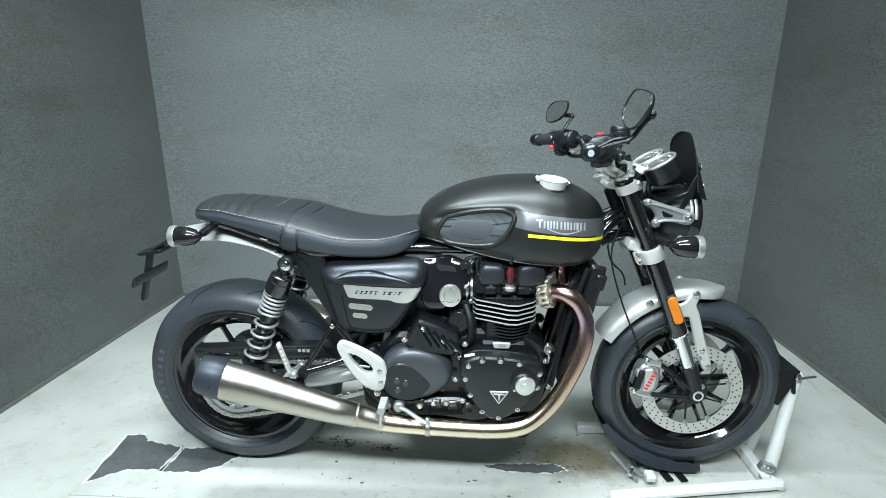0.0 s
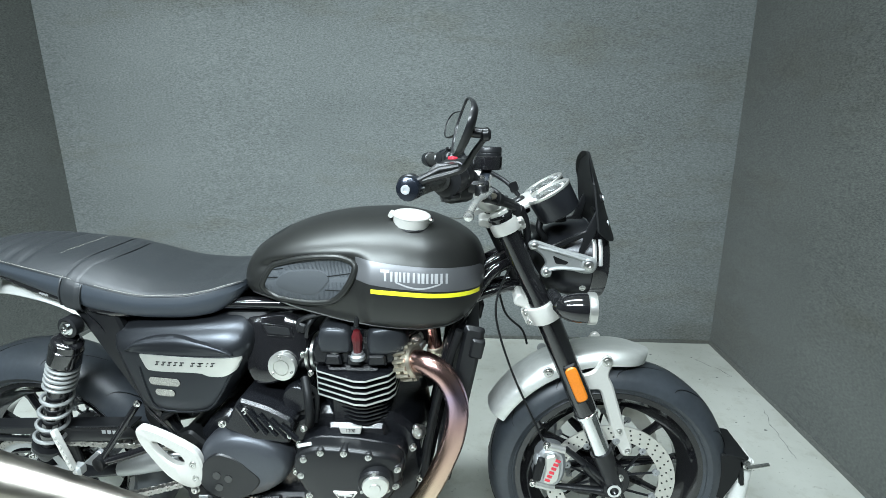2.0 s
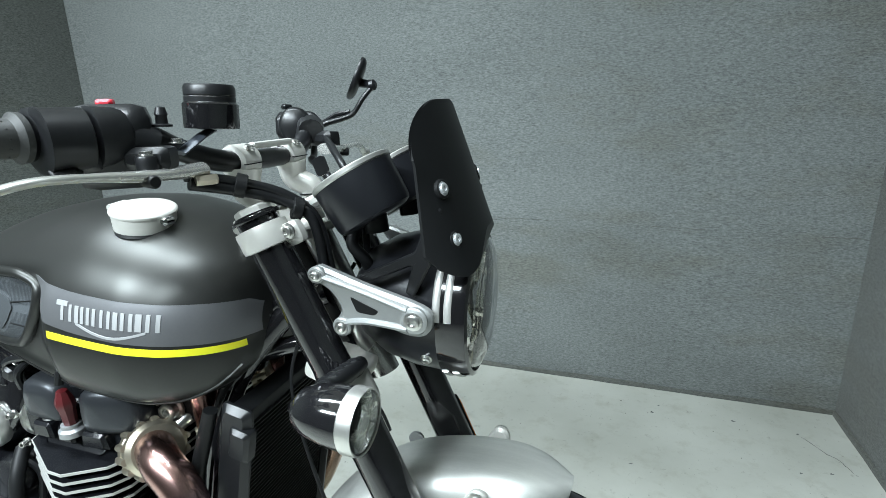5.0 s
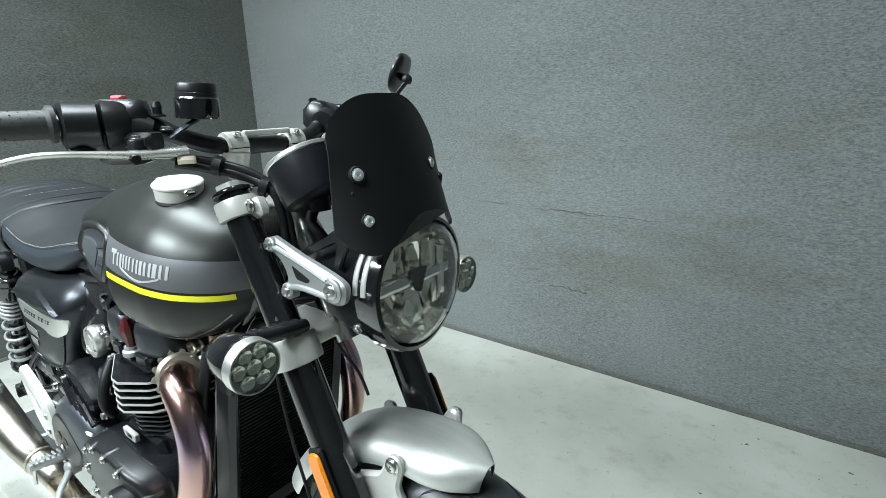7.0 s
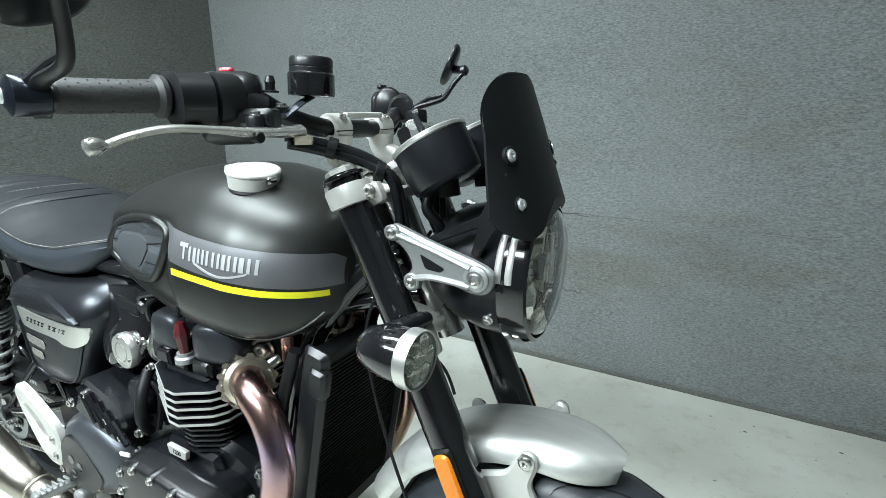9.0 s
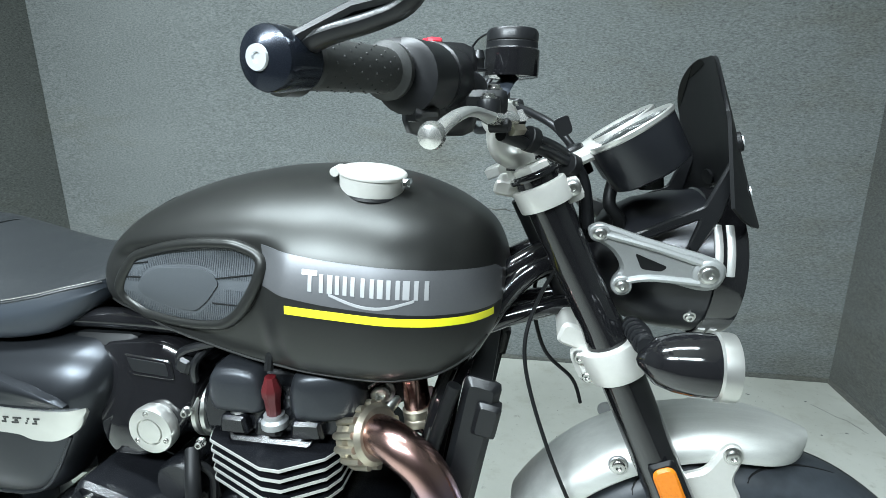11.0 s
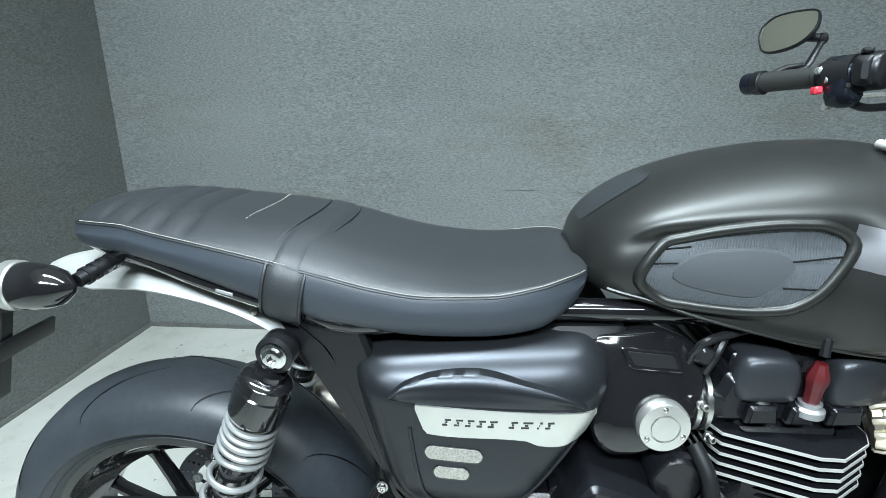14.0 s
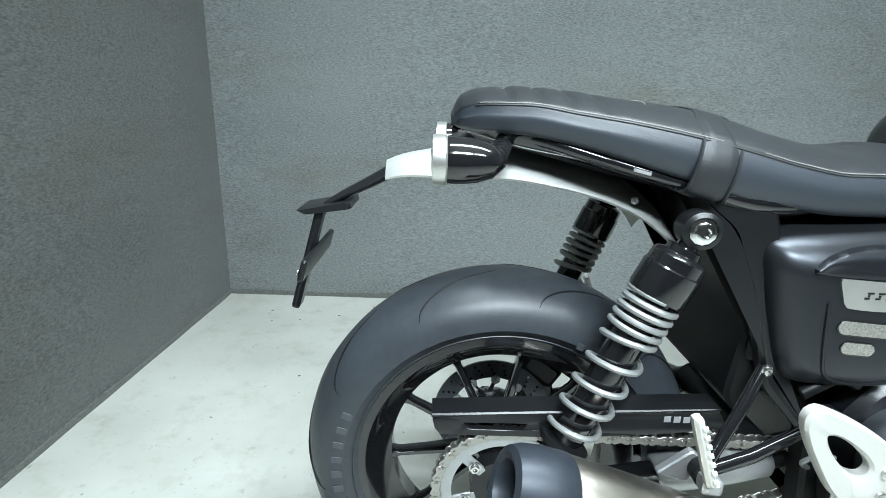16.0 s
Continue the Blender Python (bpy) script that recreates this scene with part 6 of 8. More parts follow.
for s in (-1, 1):
    o = [(1.230, 0.906), (1.240, 0.914), (1.252, 0.912), (1.300, 0.894), (1.368, 0.872), (1.380, 0.856), (1.372, 0.838), (1.352, 0.835), (1.320, 0.842), (1.284, 0.840), (1.276, 0.828), (1.262, 0.830), (1.260, 0.842), (1.268, 0.858), (1.256, 0.880), (1.236, 0.894)]
    off = 0.030 if s > 0 else 0.0
    hole = [(1.282, 0.878), (1.318, 0.862), (1.312, 0.856), (1.290, 0.858)]
    part("headlight_bracket", slab(bmesh.new(), [(v.x, v.z) for v in spline([(x, 0, z) for x, z in o], 4, True)], s * 0.078 + off, s * 0.093 + off, 0.004), M_BRKT, lampb, "grey cast headlight bracket")
    part("bracket_window", slab(bmesh.new(), rounded(hole, 0.004), s * 0.090 + off, s * 0.0937 + off, 0.0004), M_MATT, lampb)
    part("bracket_ridge", tube(bmesh.new(), spline([(1.245, s * 0.093 + off, 0.902), (1.30, s * 0.0935 + off, 0.886), (1.352, s * 0.0935 + off, 0.868)], 6), 0.0045, 8), M_BRKT, lampb)
    part("bracket_ridge", tube(bmesh.new(), spline([(1.270, s * 0.093 + off, 0.842), (1.300, s * 0.0935 + off, 0.848), (1.352, s * 0.0935 + off, 0.845)], 6), 0.0042, 8), M_BRKT, lampb)
    for x, z, r in ((1.242, 0.903, 0.0075), (1.270, 0.838, 0.0075), (1.360, 0.856, 0.0105)):
        part("bracket_eye", lathe(bmesh.new(), (x, s * 0.090 + off, z), (0, s, 0), [(r * 1.55, 0), (r * 1.55, 0.005), (r * 1.35, 0.0065), (0, 0.0065)], 24), M_BRKT, lampb)
        bolt_part((x, s * 0.096 + off, z), (0, s, 0), lampb, r * 0.8, 0.006)
    # stays that carry the screen
    part("screen_stay", slab(bmesh.new(), rounded([(1.275, 0.893), (1.355, 0.935), (1.378, 0.99), (1.388, 0.985), (1.375, 0.925), (1.352, 0.875), (1.342, 0.88), (1.352, 0.918), (1.285, 0.885)], 0.004), s * 0.066 + off, s * 0.074 + off, 0.002), M_SATIN, lampb)

# fly screen, a curved sheet with rounded top corners and an arched foot
FOOT = pchip([-1.0, -0.9, -0.72, -0.5, -0.2, 0.1, 0.4, 0.7, 0.9, 1.0], [0.937, 0.918, 0.908, 0.914, 0.936, 0.948, 0.946, 0.933, 0.916, 0.904])
rows = []
for i in range(25):
    t = i / 24
    row, back = [], []
    for j in range(-16, 17):
        u = math.sin(j / 16 * math.pi / 2)
        au = abs(u)
        foot = FOOT(u)
        zz = foot + (1.096 - 0.060 * (1 - (1 - max(0, (au - 0.20) / 0.80) ** 2) ** 0.5) - foot) * t
        k = (zz - 0.905) / 0.195
        half = 0.111 - 0.022 * k
        x = 1.430 - 0.066 * k - 0.022 * au ** 2 - 0.016 * min(1.4, max(0, (0.64 - k) / 0.39)) * au ** 6
        row.append(Vector((x, half * u + 0.011, zz)))
        back.append(Vector((x - 0.0035, half * u * 0.985 + 0.011, zz)))
    rows.append(row + back[::-1])
screen = part("fly_screen", skin(bmesh.new(), rows), M_MATT, bike, "matt black curved fly screen", 45)
for s in (-1, 1):
    for x, z in ((1.3868, 1.005), (1.4012, 0.951)):
        face = Vector((1, s * 0.317, 0.34)).normalized()
        at = Vector((x, 0.011 + s * (0.073 if s < 0 else 0.066), z))
        part("grommet", lathe(bmesh.new(), at, face, [(0.0110, -0.004), (0.0105, 0.0002), (0.0090, 0.0012), (0.0075, 0.0004), (0, 0.0004)], 24), M_MATT, screen)
        bolt_part(at, face, screen, 0.0058, 0.0028, M_SCREW)

# twin dials
GN = Vector((-0.51, 0, 0.86)).normalized()
for s in (-1, 1):
    g = Vector((1.273, s * 0.051, 1.016))
    dial = part("instrument", lathe(bmesh.new(), g, GN, [(0.0, -0.057), (0.038, -0.057), (0.0445, -0.054), (0.0465, -0.048), (0.0488, -0.006), (0.0490, 0.0)], 48, False, False), M_BOWL, bike, "black round instrument with bright bezel")
    part("bezel", lathe(bmesh.new(), g, GN, [(0.0485, -0.003), (0.0502, -0.001), (0.0502, 0.003), (0.0485, 0.0045), (0.0455, 0.0036), (0.0415, 0.0), (0.0415, -0.003)], 48, True), M_TURNED, dial, "bright bezel ring")
    part("dial_face", lathe(bmesh.new(), g, GN, [(0.0470, -0.004), (0.0470, -0.002), (0.0, -0.002)], 40), M_DIAL, dial)
    a, u, v = frame_of(GN)
    for k in range(24):
        th = radians(-130 + 260 * k / 23)
        p, q = g + GN * -0.001 + (u * math.cos(th) + v * math.sin(th)) * 0.031, g + GN * -0.001 + (u * math.cos(th) + v * math.sin(th)) * 0.037
        part("dial_mark", tube(bmesh.new(), [p, q], 0.0007, 4), M_LOGO, dial)
    part("needle", tube(bmesh.new(), [g + GN * 0.0005, g + GN * 0.0005 - u * 0.026 - v * 0.016], [0.0014, 0.0006], 6), M_LOGO, dial)
    gl = part("dial_glass", lathe(bmesh.new(), g, GN, [(0.0425, 0.0010), (0.0425, 0.0022), (0.0, 0.0030), (0.0, 0.0010)], 40, True), M_LENS, dial)
    gl.visible_shadow = False
    part("dial_neck", tube(bmesh.new(), [g - GN * 0.05, g - GN * 0.075 + Vector((-0.01, 0, 0))], 0.014, 12), M_MATT, dial)
fb = fbox("dial_bracket", (1.222, 0, 0.985), (0.05, 0.12, 0.014), M_SILVER, bike, 0.004, ryx(-25))
part("wiring_loom", tube(bmesh.new(), spline([(1.265, -0.02, 0.965), (1.258, -0.035, 0.93), (1.272, -0.03, 0.905), (1.27, -0.01, 0.87)], 8), 0.008, 10), M_MATT, fb)
part("ignition_barrel", lathe(bmesh.new(), (1.212, 0.0, 0.985), (-0.43, 0, 0.9), [(0.018, -0.03), (0.018, 0.006), (0.015, 0.009), (0.0, 0.009)], 24), M_SATIN, fb)
part("key", slab(bmesh.new(), rounded([(1.196, 1.004), (1.214, 1.012), (1.206, 1.034), (1.188, 1.026)], 0.006), -0.0015, 0.0015, 0.0006), M_SATIN, fb)


# ---- turn signals ----
def indicator(c, axis, stem, parent_name, group_label, r=0.031, L=0.085):
    """Bullet lamp: c is the lens centre, axis points out of the lens."""
    a = Vector(axis).normalized()
    b = part("turn_signal", lathe(bmesh.new(), Vector(c), -a, [(r * 0.97, 0.012), (r, 0.020), (r * 0.985, 0.034), (r * 0.90, 0.050), (r * 0.72, 0.066), (r * 0.45, L - 0.004), (r * 0.2, L + 0.003), (0.0, L + 0.005)], 40), M_GLOSS, bike, group_label, 60)
    part("ring", lathe(bmesh.new(), Vector(c), -a, [(r * 0.985, -0.001), (r * 1.04, -0.0015), (r * 1.06, 0.002), (r * 1.06, 0.013), (r * 0.99, 0.015), (r * 0.97, 0.012)], 40, True), M_TURNED, b, "brushed silver lens ring")
    part("lens", lathe(bmesh.new(), Vector(c), a, [(r * 0.98, -0.004), (r * 0.97, 0.0), (r * 0.5, 0.003), (0.0, 0.004)], 36), M_SMOKE, b, "smoked lens")
    part("lamp_back", lathe(bmesh.new(), Vector(c), -a, [(r * 0.97, 0.008), (r * 0.97, 0.010), (0, 0.010)], 24), M_CAST, b)
    aa, u, v = frame_of(a)
    for k in range(7):
        d = Vector((0, 0, 0)) if k == 6 else (u * math.cos(k * math.pi / 3) + v * math.sin(k * math.pi / 3)) * r * 0.62
        part("led_cup", lathe(bmesh.new(), Vector(c) - a * 0.0075 + d, a, [(r * 0.31, 0), (r * 0.29, 0.003), (r * 0.14, 0.0008), (0, 0.0006)], 14), M_REFL, b)
    part("stem", tube(bmesh.new(), spline(stem, 6), 0.0095, 12), M_SATIN, b, "ribbed black rubber stem")
    for k in range(5):
        t = (k + 1) / 6
        q0, q1 = Vector(stem[0]), Vector(stem[-1])
        part("stem_rib", lathe(bmesh.new(), q0.lerp(q1, t), q1 - q0, [(0.0095, -0.0035), (0.0118, -0.003), (0.0118, 0.003), (0.0095, 0.0035)], 20), M_SATIN, b)
    return b


for s in (-1, 1):
    dz = 0.800 if s < 0 else 0.790
    indicator((1.353, s * 0.206, dz), (1, s * 0.02, -0.02), [(1.285, s * 0.178, dz + 0.002), (1.29, s * 0.120, 0.795), (1.285, s * 0.085, 0.788)], "front", "gloss black bullet turn signal with smoked lens", 0.0305, 0.078)
    indicator((-0.108, s * 0.143, 0.797), (-1.0, s * 0.02, 0.0), [(-0.036, s * 0.125, 0.800), (-0.026, s * 0.09, 0.808), (-0.02, s * 0.05, 0.815)], "rear", "gloss black bullet turn signal with smoked lens", 0.0295, 0.078)


# ---- handlebar and controls ----
BAR = [(1.100, 0.160, 1.065), (1.075, 0.200, 1.068), (1.052, 0.240, 1.067), (0.997, 0.345, 1.067)]
R_TURN = Matrix.Translation((1.003, -0.333, 0)) @ Matrix.Rotation(radians(8.5), 4, "Z") @ Matrix.Translation((-1.003, 0.333, 0))
MID = [(1.105, -0.128, 1.050), (1.120, -0.095, 1.036), (1.128, -0.058, 1.030), (1.124, 0.0, 1.028), (1.119, 0.052, 1.028), (1.111, 0.090, 1.033), (1.102, 0.118, 1.042)]
# the left half of the bar sits a little lower and further back
L_TURN = Matrix.Translation((1.115, 0.13, 1.052)) @ Matrix.Rotation(radians(3.3), 4, "Z") @ Matrix.Rotation(radians(-5.2), 4, "X") @ Matrix.Translation((-1.115, -0.13, -1.052))
path = spline([R_TURN @ Vector((x, -y, z)) + Vector((0.018, -0.010, 0.002)) for x, y, z in BAR[::-1]] + MID + [L_TURN @ Vector(p) + Vector((-0.006, -0.016, 0)) for p in BAR], 6)
bar = part("handlebar", tube(bmesh.new(), path, 0.0125, 16), M_SATIN, bike, "black tubular handlebar")
for s in (-1, 1):
    base, top = (Vector((1.156, -0.062, 0.953)), Vector((1.128, -0.058, 1.030))) if s < 0 else (Vector((1.152, 0.058, 0.953)), Vector((1.119, 0.052, 1.028)))
    rp_ = spline([base, base + Vector((-0.001, 0, 0.016)), base + Vector((-0.004, 0, 0.030)), base.lerp(top, 0.62) + Vector((-0.006, 0, -0.004)), top + Vector((0.004, 0, -0.008))], 6)
    ris = part("riser", tube(bmesh.new(), rp_, [0.0205 - 0.0045 * math.sin(math.pi * min(1, i / (len(rp_) - 1))) for i in range(len(rp_))], 20), M_SILVER, bar, "silver painted swan-neck handlebar riser", 60)
    part("riser_seam", lathe(bmesh.new(), base + Vector((-0.001, 0, 0.020)), (-0.1, 0, 1), [(0.0183, 0), (0.0190, 0.0004), (0.0190, 0.0016), (0.0183, 0.002)], 24), M_MATT, ris)
    part("riser_clamp", lathe(bmesh.new(), top + Vector((0, -0.0155, 0)), (0, 1, 0), [(0.0130, 0), (0.0195, 0.001), (0.0205, 0.004), (0.0205, 0.027), (0.0195, 0.030), (0.0130, 0.031)], 28, True), M_SILVER, ris, "silver painted clamp")
    for dx in (-0.019, 0.019):
        part("clamp_seam", box(bmesh.new(), top + Vector((dx, 0, -0.002)), (0.0045, 0.032, 0.0014), 0.0004), M_MATT, ris)
        bolt_part(top + Vector((dx * 0.72, 0, 0.0145)), (dx * 12, 0, 1), ris, 0.0052, 0.005)
    g0, g1 = Vector((1.048, s * 0.248, 1.067)), Vector((1.003, s * 0.333, 1.067))
    gd = (g1 - g0).normalized()
    gl = (g1 - g0).length
    grip = part("grip", lathe(bmesh.new(), g0, gd, [(0.014, 0), (0.0225, 0.001), (0.0230, 0.006), (0.0175, 0.010), (0.0172, gl * 0.5), (0.0175, gl - 0.004), (0.014, gl)], 28), M_GRIP, bar, "black dimpled rubber grip")
    a_, u_, v_ = frame_of(gd)
    bm = bmesh.new()
    for i in range(9):
        for k in range(12):
            th = 2 * math.pi * (k + 0.5 * (i % 2)) / 12
            d = u_ * math.cos(th) + v_ * math.sin(th)
            box(bm, g0 + gd * (0.016 + 0.0085 * i) + d * 0.0173, (0.0014, 0.0014, 0.0014), 0.0003)
    part("grip_pattern", bm, M_GRIP, grip)
    part("grip_flange", lathe(bmesh.new(), g0 - gd * 0.002, -gd, [(0.020, 0), (0.026, 0.003), (0.027, 0.009), (0.024, 0.014), (0.016, 0.016)], 28), M_SATIN, grip)
    end = part("bar_end", lathe(bmesh.new(), g1, gd, [(0.015, 0), (0.0185, 0.002), (0.0188, 0.010), (0.0196, 0.020), (0.0196, 0.027), (0.0188, 0.0288), (0.0085, 0.034), (0.0, 0.034)], 36), M_POLISH, bar, "polished black bar end")
    part("bar_end_screw", lathe(bmesh.new(), g1 + gd * 0.0335, gd, [(0.0078, 0), (0.0074, 0.002), (0.0032, 0.002), (0.003, 0.0008), (0, 0.0008)], 20), M_SCREW, end, "bright bar end screw")
    if s > 0:
        part("clamp_bridge", box(bmesh.new(), (1.134, -0.003, 1.047), (0.010, 0.084, 0.008), 0.003), M_SILVER, bar, "silver bridge between the clamps")
    # switch pod
    sw = part("switch_housing", tube(bmesh.new(), [(1.095, s * 0.168, 1.067), (1.093, s * 0.172, 1.067), (1.080, s * 0.195, 1.067), (1.079, s * 0.197, 1.067)], [0.022, 0.027, 0.0285, 0.025], 24, True, 1.05), M_SATIN, bar, "black switch housing", 50)
    part("throttle_drum", tube(bmesh.new(), [(1.0775, s * 0.199, 1.066), (1.077, s * 0.200, 1.066), (1.060, s * 0.230, 1.066), (1.059, s * 0.232, 1.066)], [0.024, 0.0295, 0.0300, 0.024], 24, True, 1.0), M_SATIN, sw, "", 50)
    part("switch_face", box(bmesh.new(), (1.068, s * 0.177, 1.066), (0.026, 0.030, 0.044), 0.009, Matrix.Rotation(radians(-s * 28), 4, "Z")), M_SATIN, sw)
    part("drum_rib", box(bmesh.new(), (1.073, s * 0.224, 1.036), (0.022, 0.026, 0.012), 0.004, Matrix.Rotation(radians(-s * 28), 4, "Z")), M_SATIN, sw)
    kill = (1.079, -0.168, 1.099) if s < 0 else (1.072, 0.180, 1.096)
    if s < 0:
        part("switch_pod", box(bmesh.new(), (1.086, -0.173, 1.057), (0.068, 0.046, 0.082), 0.015, Matrix.Rotation(radians(28), 4, "Z")), M_SATIN, sw, "black rounded switch pod", 50)
        part("start_button", box(bmesh.new(), (1.044, -0.169, 1.060), (0.012, 0.015, 0.014), 0.003, Matrix.Rotation(radians(28), 4, "Z")), M_REDSW, sw, "red start button")
    part("switch_button", box(bmesh.new(), kill, (0.014, 0.018, 0.008), 0.003, Matrix.Rotation(radians(-s * 28), 4, "Z")), M_REDSW if s < 0 else M_SATIN, sw, "red engine stop switch" if s < 0 else "")
    part("switch_lower", box(bmesh.new(), (1.072, s * 0.200, 1.046), (0.034, 0.040, 0.020), 0.007, Matrix.Rotation(radians(-s * 28), 4, "Z")), M_SATIN, sw)
    if s > 0:
        part("switch_pod", box(bmesh.new(), (1.066, 0.210, 1.054), (0.046, 0.050, 0.080), 0.018, Matrix.Rotation(radians(-28), 4, "Z")), M_POLISH, sw, "glossy rounded switch pod", 50)
        part("horn_button", box(bmesh.new(), (1.036, 0.222, 1.042), (0.012, 0.016, 0.012), 0.003), M_REDSW, sw, "small red button")
        part("switch_button", box(bmesh.new(), (1.038, 0.222, 1.073), (0.012, 0.015, 0.011), 0.003), M_BRKT, sw)
        part("switch_button", lathe(bmesh.new(), (1.044, 0.212, 1.058), (-1, 0.2, 0), [(0.006, 0), (0.006, 0.004), (0.005, 0.0052), (0, 0.0052)], 16), M_BRKT, sw)
    # lever with perch
    perch = part("lever_perch", tube(bmesh.new(), [(1.118, s * 0.140, 1.056), (1.108, s * 0.160, 1.064)], 0.0185, 16), M_SATIN, bar, "black lever perch")
    part("perch_block", box(bmesh.new(), (1.130, s * 0.158, 1.046), (0.046, 0.030, 0.022), 0.006, Matrix.Rotation(radians(-s * 20), 4, "Z")), M_SATIN, perch)
    part("pivot_eye", lathe(bmesh.new(), (1.138, s * 0.170, 1.020), (0, 0, 1), [(0.010, 0.010), (0.011, 0.012), (0.011, 0.027), (0.010, 0.029), (0.0, 0.029)], 20), M_SATIN, perch)
    bolt_part((1.138, s * 0.170, 1.049), (0, 0, 1), perch, 0.006, 0.005)
    lv = spline([(1.152, s * 0.118, 1.030), (1.150, s * 0.140, 1.030), (1.146, s * 0.180, 1.031), (1.141, s * 0.220, 1.035), (1.137, s * 0.255, 1.038), (1.131, s * 0.280, 1.038), (1.125, s * 0.308, 1.033), (1.120, s * 0.328, 1.026)], 6)
    lever = part("lever", tube(bmesh.new(), lv, [0.0135 - 0.0072 * min(1, i / 20) for i in range(len(lv))], 14, True, 0.62, (0, 0, 1)), M_LEVER, bar, "silver cast lever with a ball end")
    part("lever_ball", lathe(bmesh.new(), Vector(lv[-1]) - Vector((0, -s * 0.004, 0)), (-0.1, s, -0.15), [(0.005, -0.002), (0.0078, 0.003), (0.0090, 0.008), (0.0075, 0.0135), (0.0, 0.0165)], 20), M_LEVER, lever)
    part("lever_adjuster", lathe(bmesh.new(), (1.141, s * 0.178, 1.026), (0.9, s * 0.3, 0), [(0.0065, 0), (0.0065, 0.016), (0.005, 0.018), (0.0, 0.018)], 12), M_MATT, lever)
    for ob in (grip, end, sw, perch, lever):
        if s > 0:
            ob.matrix_basis = Matrix.Translation((-0.020, -0.025, 0.0) if ob is sw else (-0.004, -0.015, 0.0)) @ L_TURN
        elif ob in (perch, lever):
            ob.matrix_basis = Matrix.Translation((-0.012, -0.018, 0))
        else:
            ob.matrix_basis = Matrix.Translation((0.020, -0.018, 0) if ob is sw else (0.018, 0, 0.003)) @ R_TURN
    if s < 0:
        part("perch_clamp", box(bmesh.new(), (1.094, -0.143, 1.058), (0.046, 0.026, 0.030), 0.008, Matrix.Rotation(radians(-18), 4, "Z")), M_SATIN, perch)
    # mirror on its arm
    arm = [(1.006, s * 0.340, 1.070), (1.030, s * 0.350, 1.080), (1.062, s * 0.356, 1.088), (1.086, s * 0.361, 1.098), (1.104, s * 0.368, 1.125), (1.122, s * 0.378, 1.150)]
    mirror = part("mirror_arm", tube(bmesh.new(), spline(arm, 6), [0.0085 - 0.00008 * i for i in range(31)], 12, True, 0.75), M_SATIN, bar, "black bent mirror arm")
    part("mirror_clamp", lathe(bmesh.new(), g1 - gd * 0.004, gd, [(0.0180, 0), (0.0215, 0.002), (0.0215, 0.014), (0.018, 0.016)], 28), M_SATIN, mirror)
    part("arm_web", tube(bmesh.new(), [(1.012, s * 0.352, 1.078), (1.05, s * 0.353, 1.096), (1.080, s * 0.358, 1.101)], 0.0045, 8), M_SATIN, mirror)
    part("ball_joint", lathe(bmesh.new(), (1.112, s * 0.378, 1.150), (1, 0, 0.1), [(0.006, 0), (0.0105, 0.004), (0.0105, 0.012), (0.006, 0.016)], 16), M_SATIN, mirror)
    mc = Vector((1.089, -0.376, 1.163)) if s < 0 else Vector((1.076, 0.404, 1.168))
    mn = Vector((-0.93, -0.14, 0.30)).normalized() if s < 0 else Vector((-0.80, -0.42, 0.43)).normalized()
    mh = mn.cross(Vector((0, 0, 1))).normalized()
    if mh.y * s < 0:
        mh = -mh
    mu = mn.cross(mh).normalized()
    if mu.z < 0:
        mu = -mu
    shape = [(v.x, v.z) for v in spline([(-0.052, 0, 0.020), (-0.035, 0, 0.042), (0.030, 0, 0.046), (0.055, 0, 0.030), (0.058, 0, 0.004), (0.040, 0, -0.034), (0.012, 0, -0.045), (-0.030, 0, -0.036), (-0.052, 0, -0.010)], 4, True)]

    def mring(f, d):
        lean = radians(-11) if s < 0 else 0.0
        return [mc + mn * d + mh * (p * math.cos(lean) - q * math.sin(lean)) * (1.06 if s < 0 else 0.94) * f + mu * ((q * math.cos(lean) + p * math.sin(lean)) * 0.95 * f - 0.002) for p, q in shape]
    part("mirror_stem", tube(bmesh.new(), [(1.118, s * 0.378, 1.152), mc - mn * 0.006 + Vector((0, 0, -0.006))], [0.0075, 0.0085], 12), M_SATIN, mirror)
    part("mirror_shell", skin(bmesh.new(), [mring(0.2, -0.010), mring(0.6, -0.009), mring(0.86, -0.006), mring(0.98, -0.001), mring(1.0, 0.004), mring(0.97, 0.007), mring(0.93, 0.0065), mring(0.925, 0.004)]), M_SATIN, mirror, "black mirror shell", 50)
    part("mirror_glass", skin(bmesh.new(), [mring(0.93, 0.003), mring(0.925, 0.0048)]), M_MIRROR, mirror, "mirror glass", 20)
    mirror.matrix_basis = Matrix.Translation((-0.004, -0.015, 0.0)) @ L_TURN if s > 0 else Matrix.Translation((0.012, 0, 0.003))

# brake fluid reservoir on its bracket, bleed nipple, hoses
RC = Vector((1.141, -0.112, 1.070))
res = part("fluid_reservoir", lathe(bmesh.new(), RC, (0.03, 0.05, 1), [(0.022, 0.0), (0.0275, 0.001), (0.0280, 0.004), (0.0280, 0.026), (0.0260, 0.028)], 40), M_GLOSS, bar, "gloss black brake fluid reservoir")
part("reservoir_lid", lathe(bmesh.new(), RC, (0.03, 0.05, 1), [(0.0245, 0.026), (0.0258, 0.0275), (0.0258, 0.033), (0.0250, 0.034), (0.0258, 0.035), (0.0258, 0.043), (0.024, 0.046), (0.0, 0.0465)], 40), M_SATIN, res)
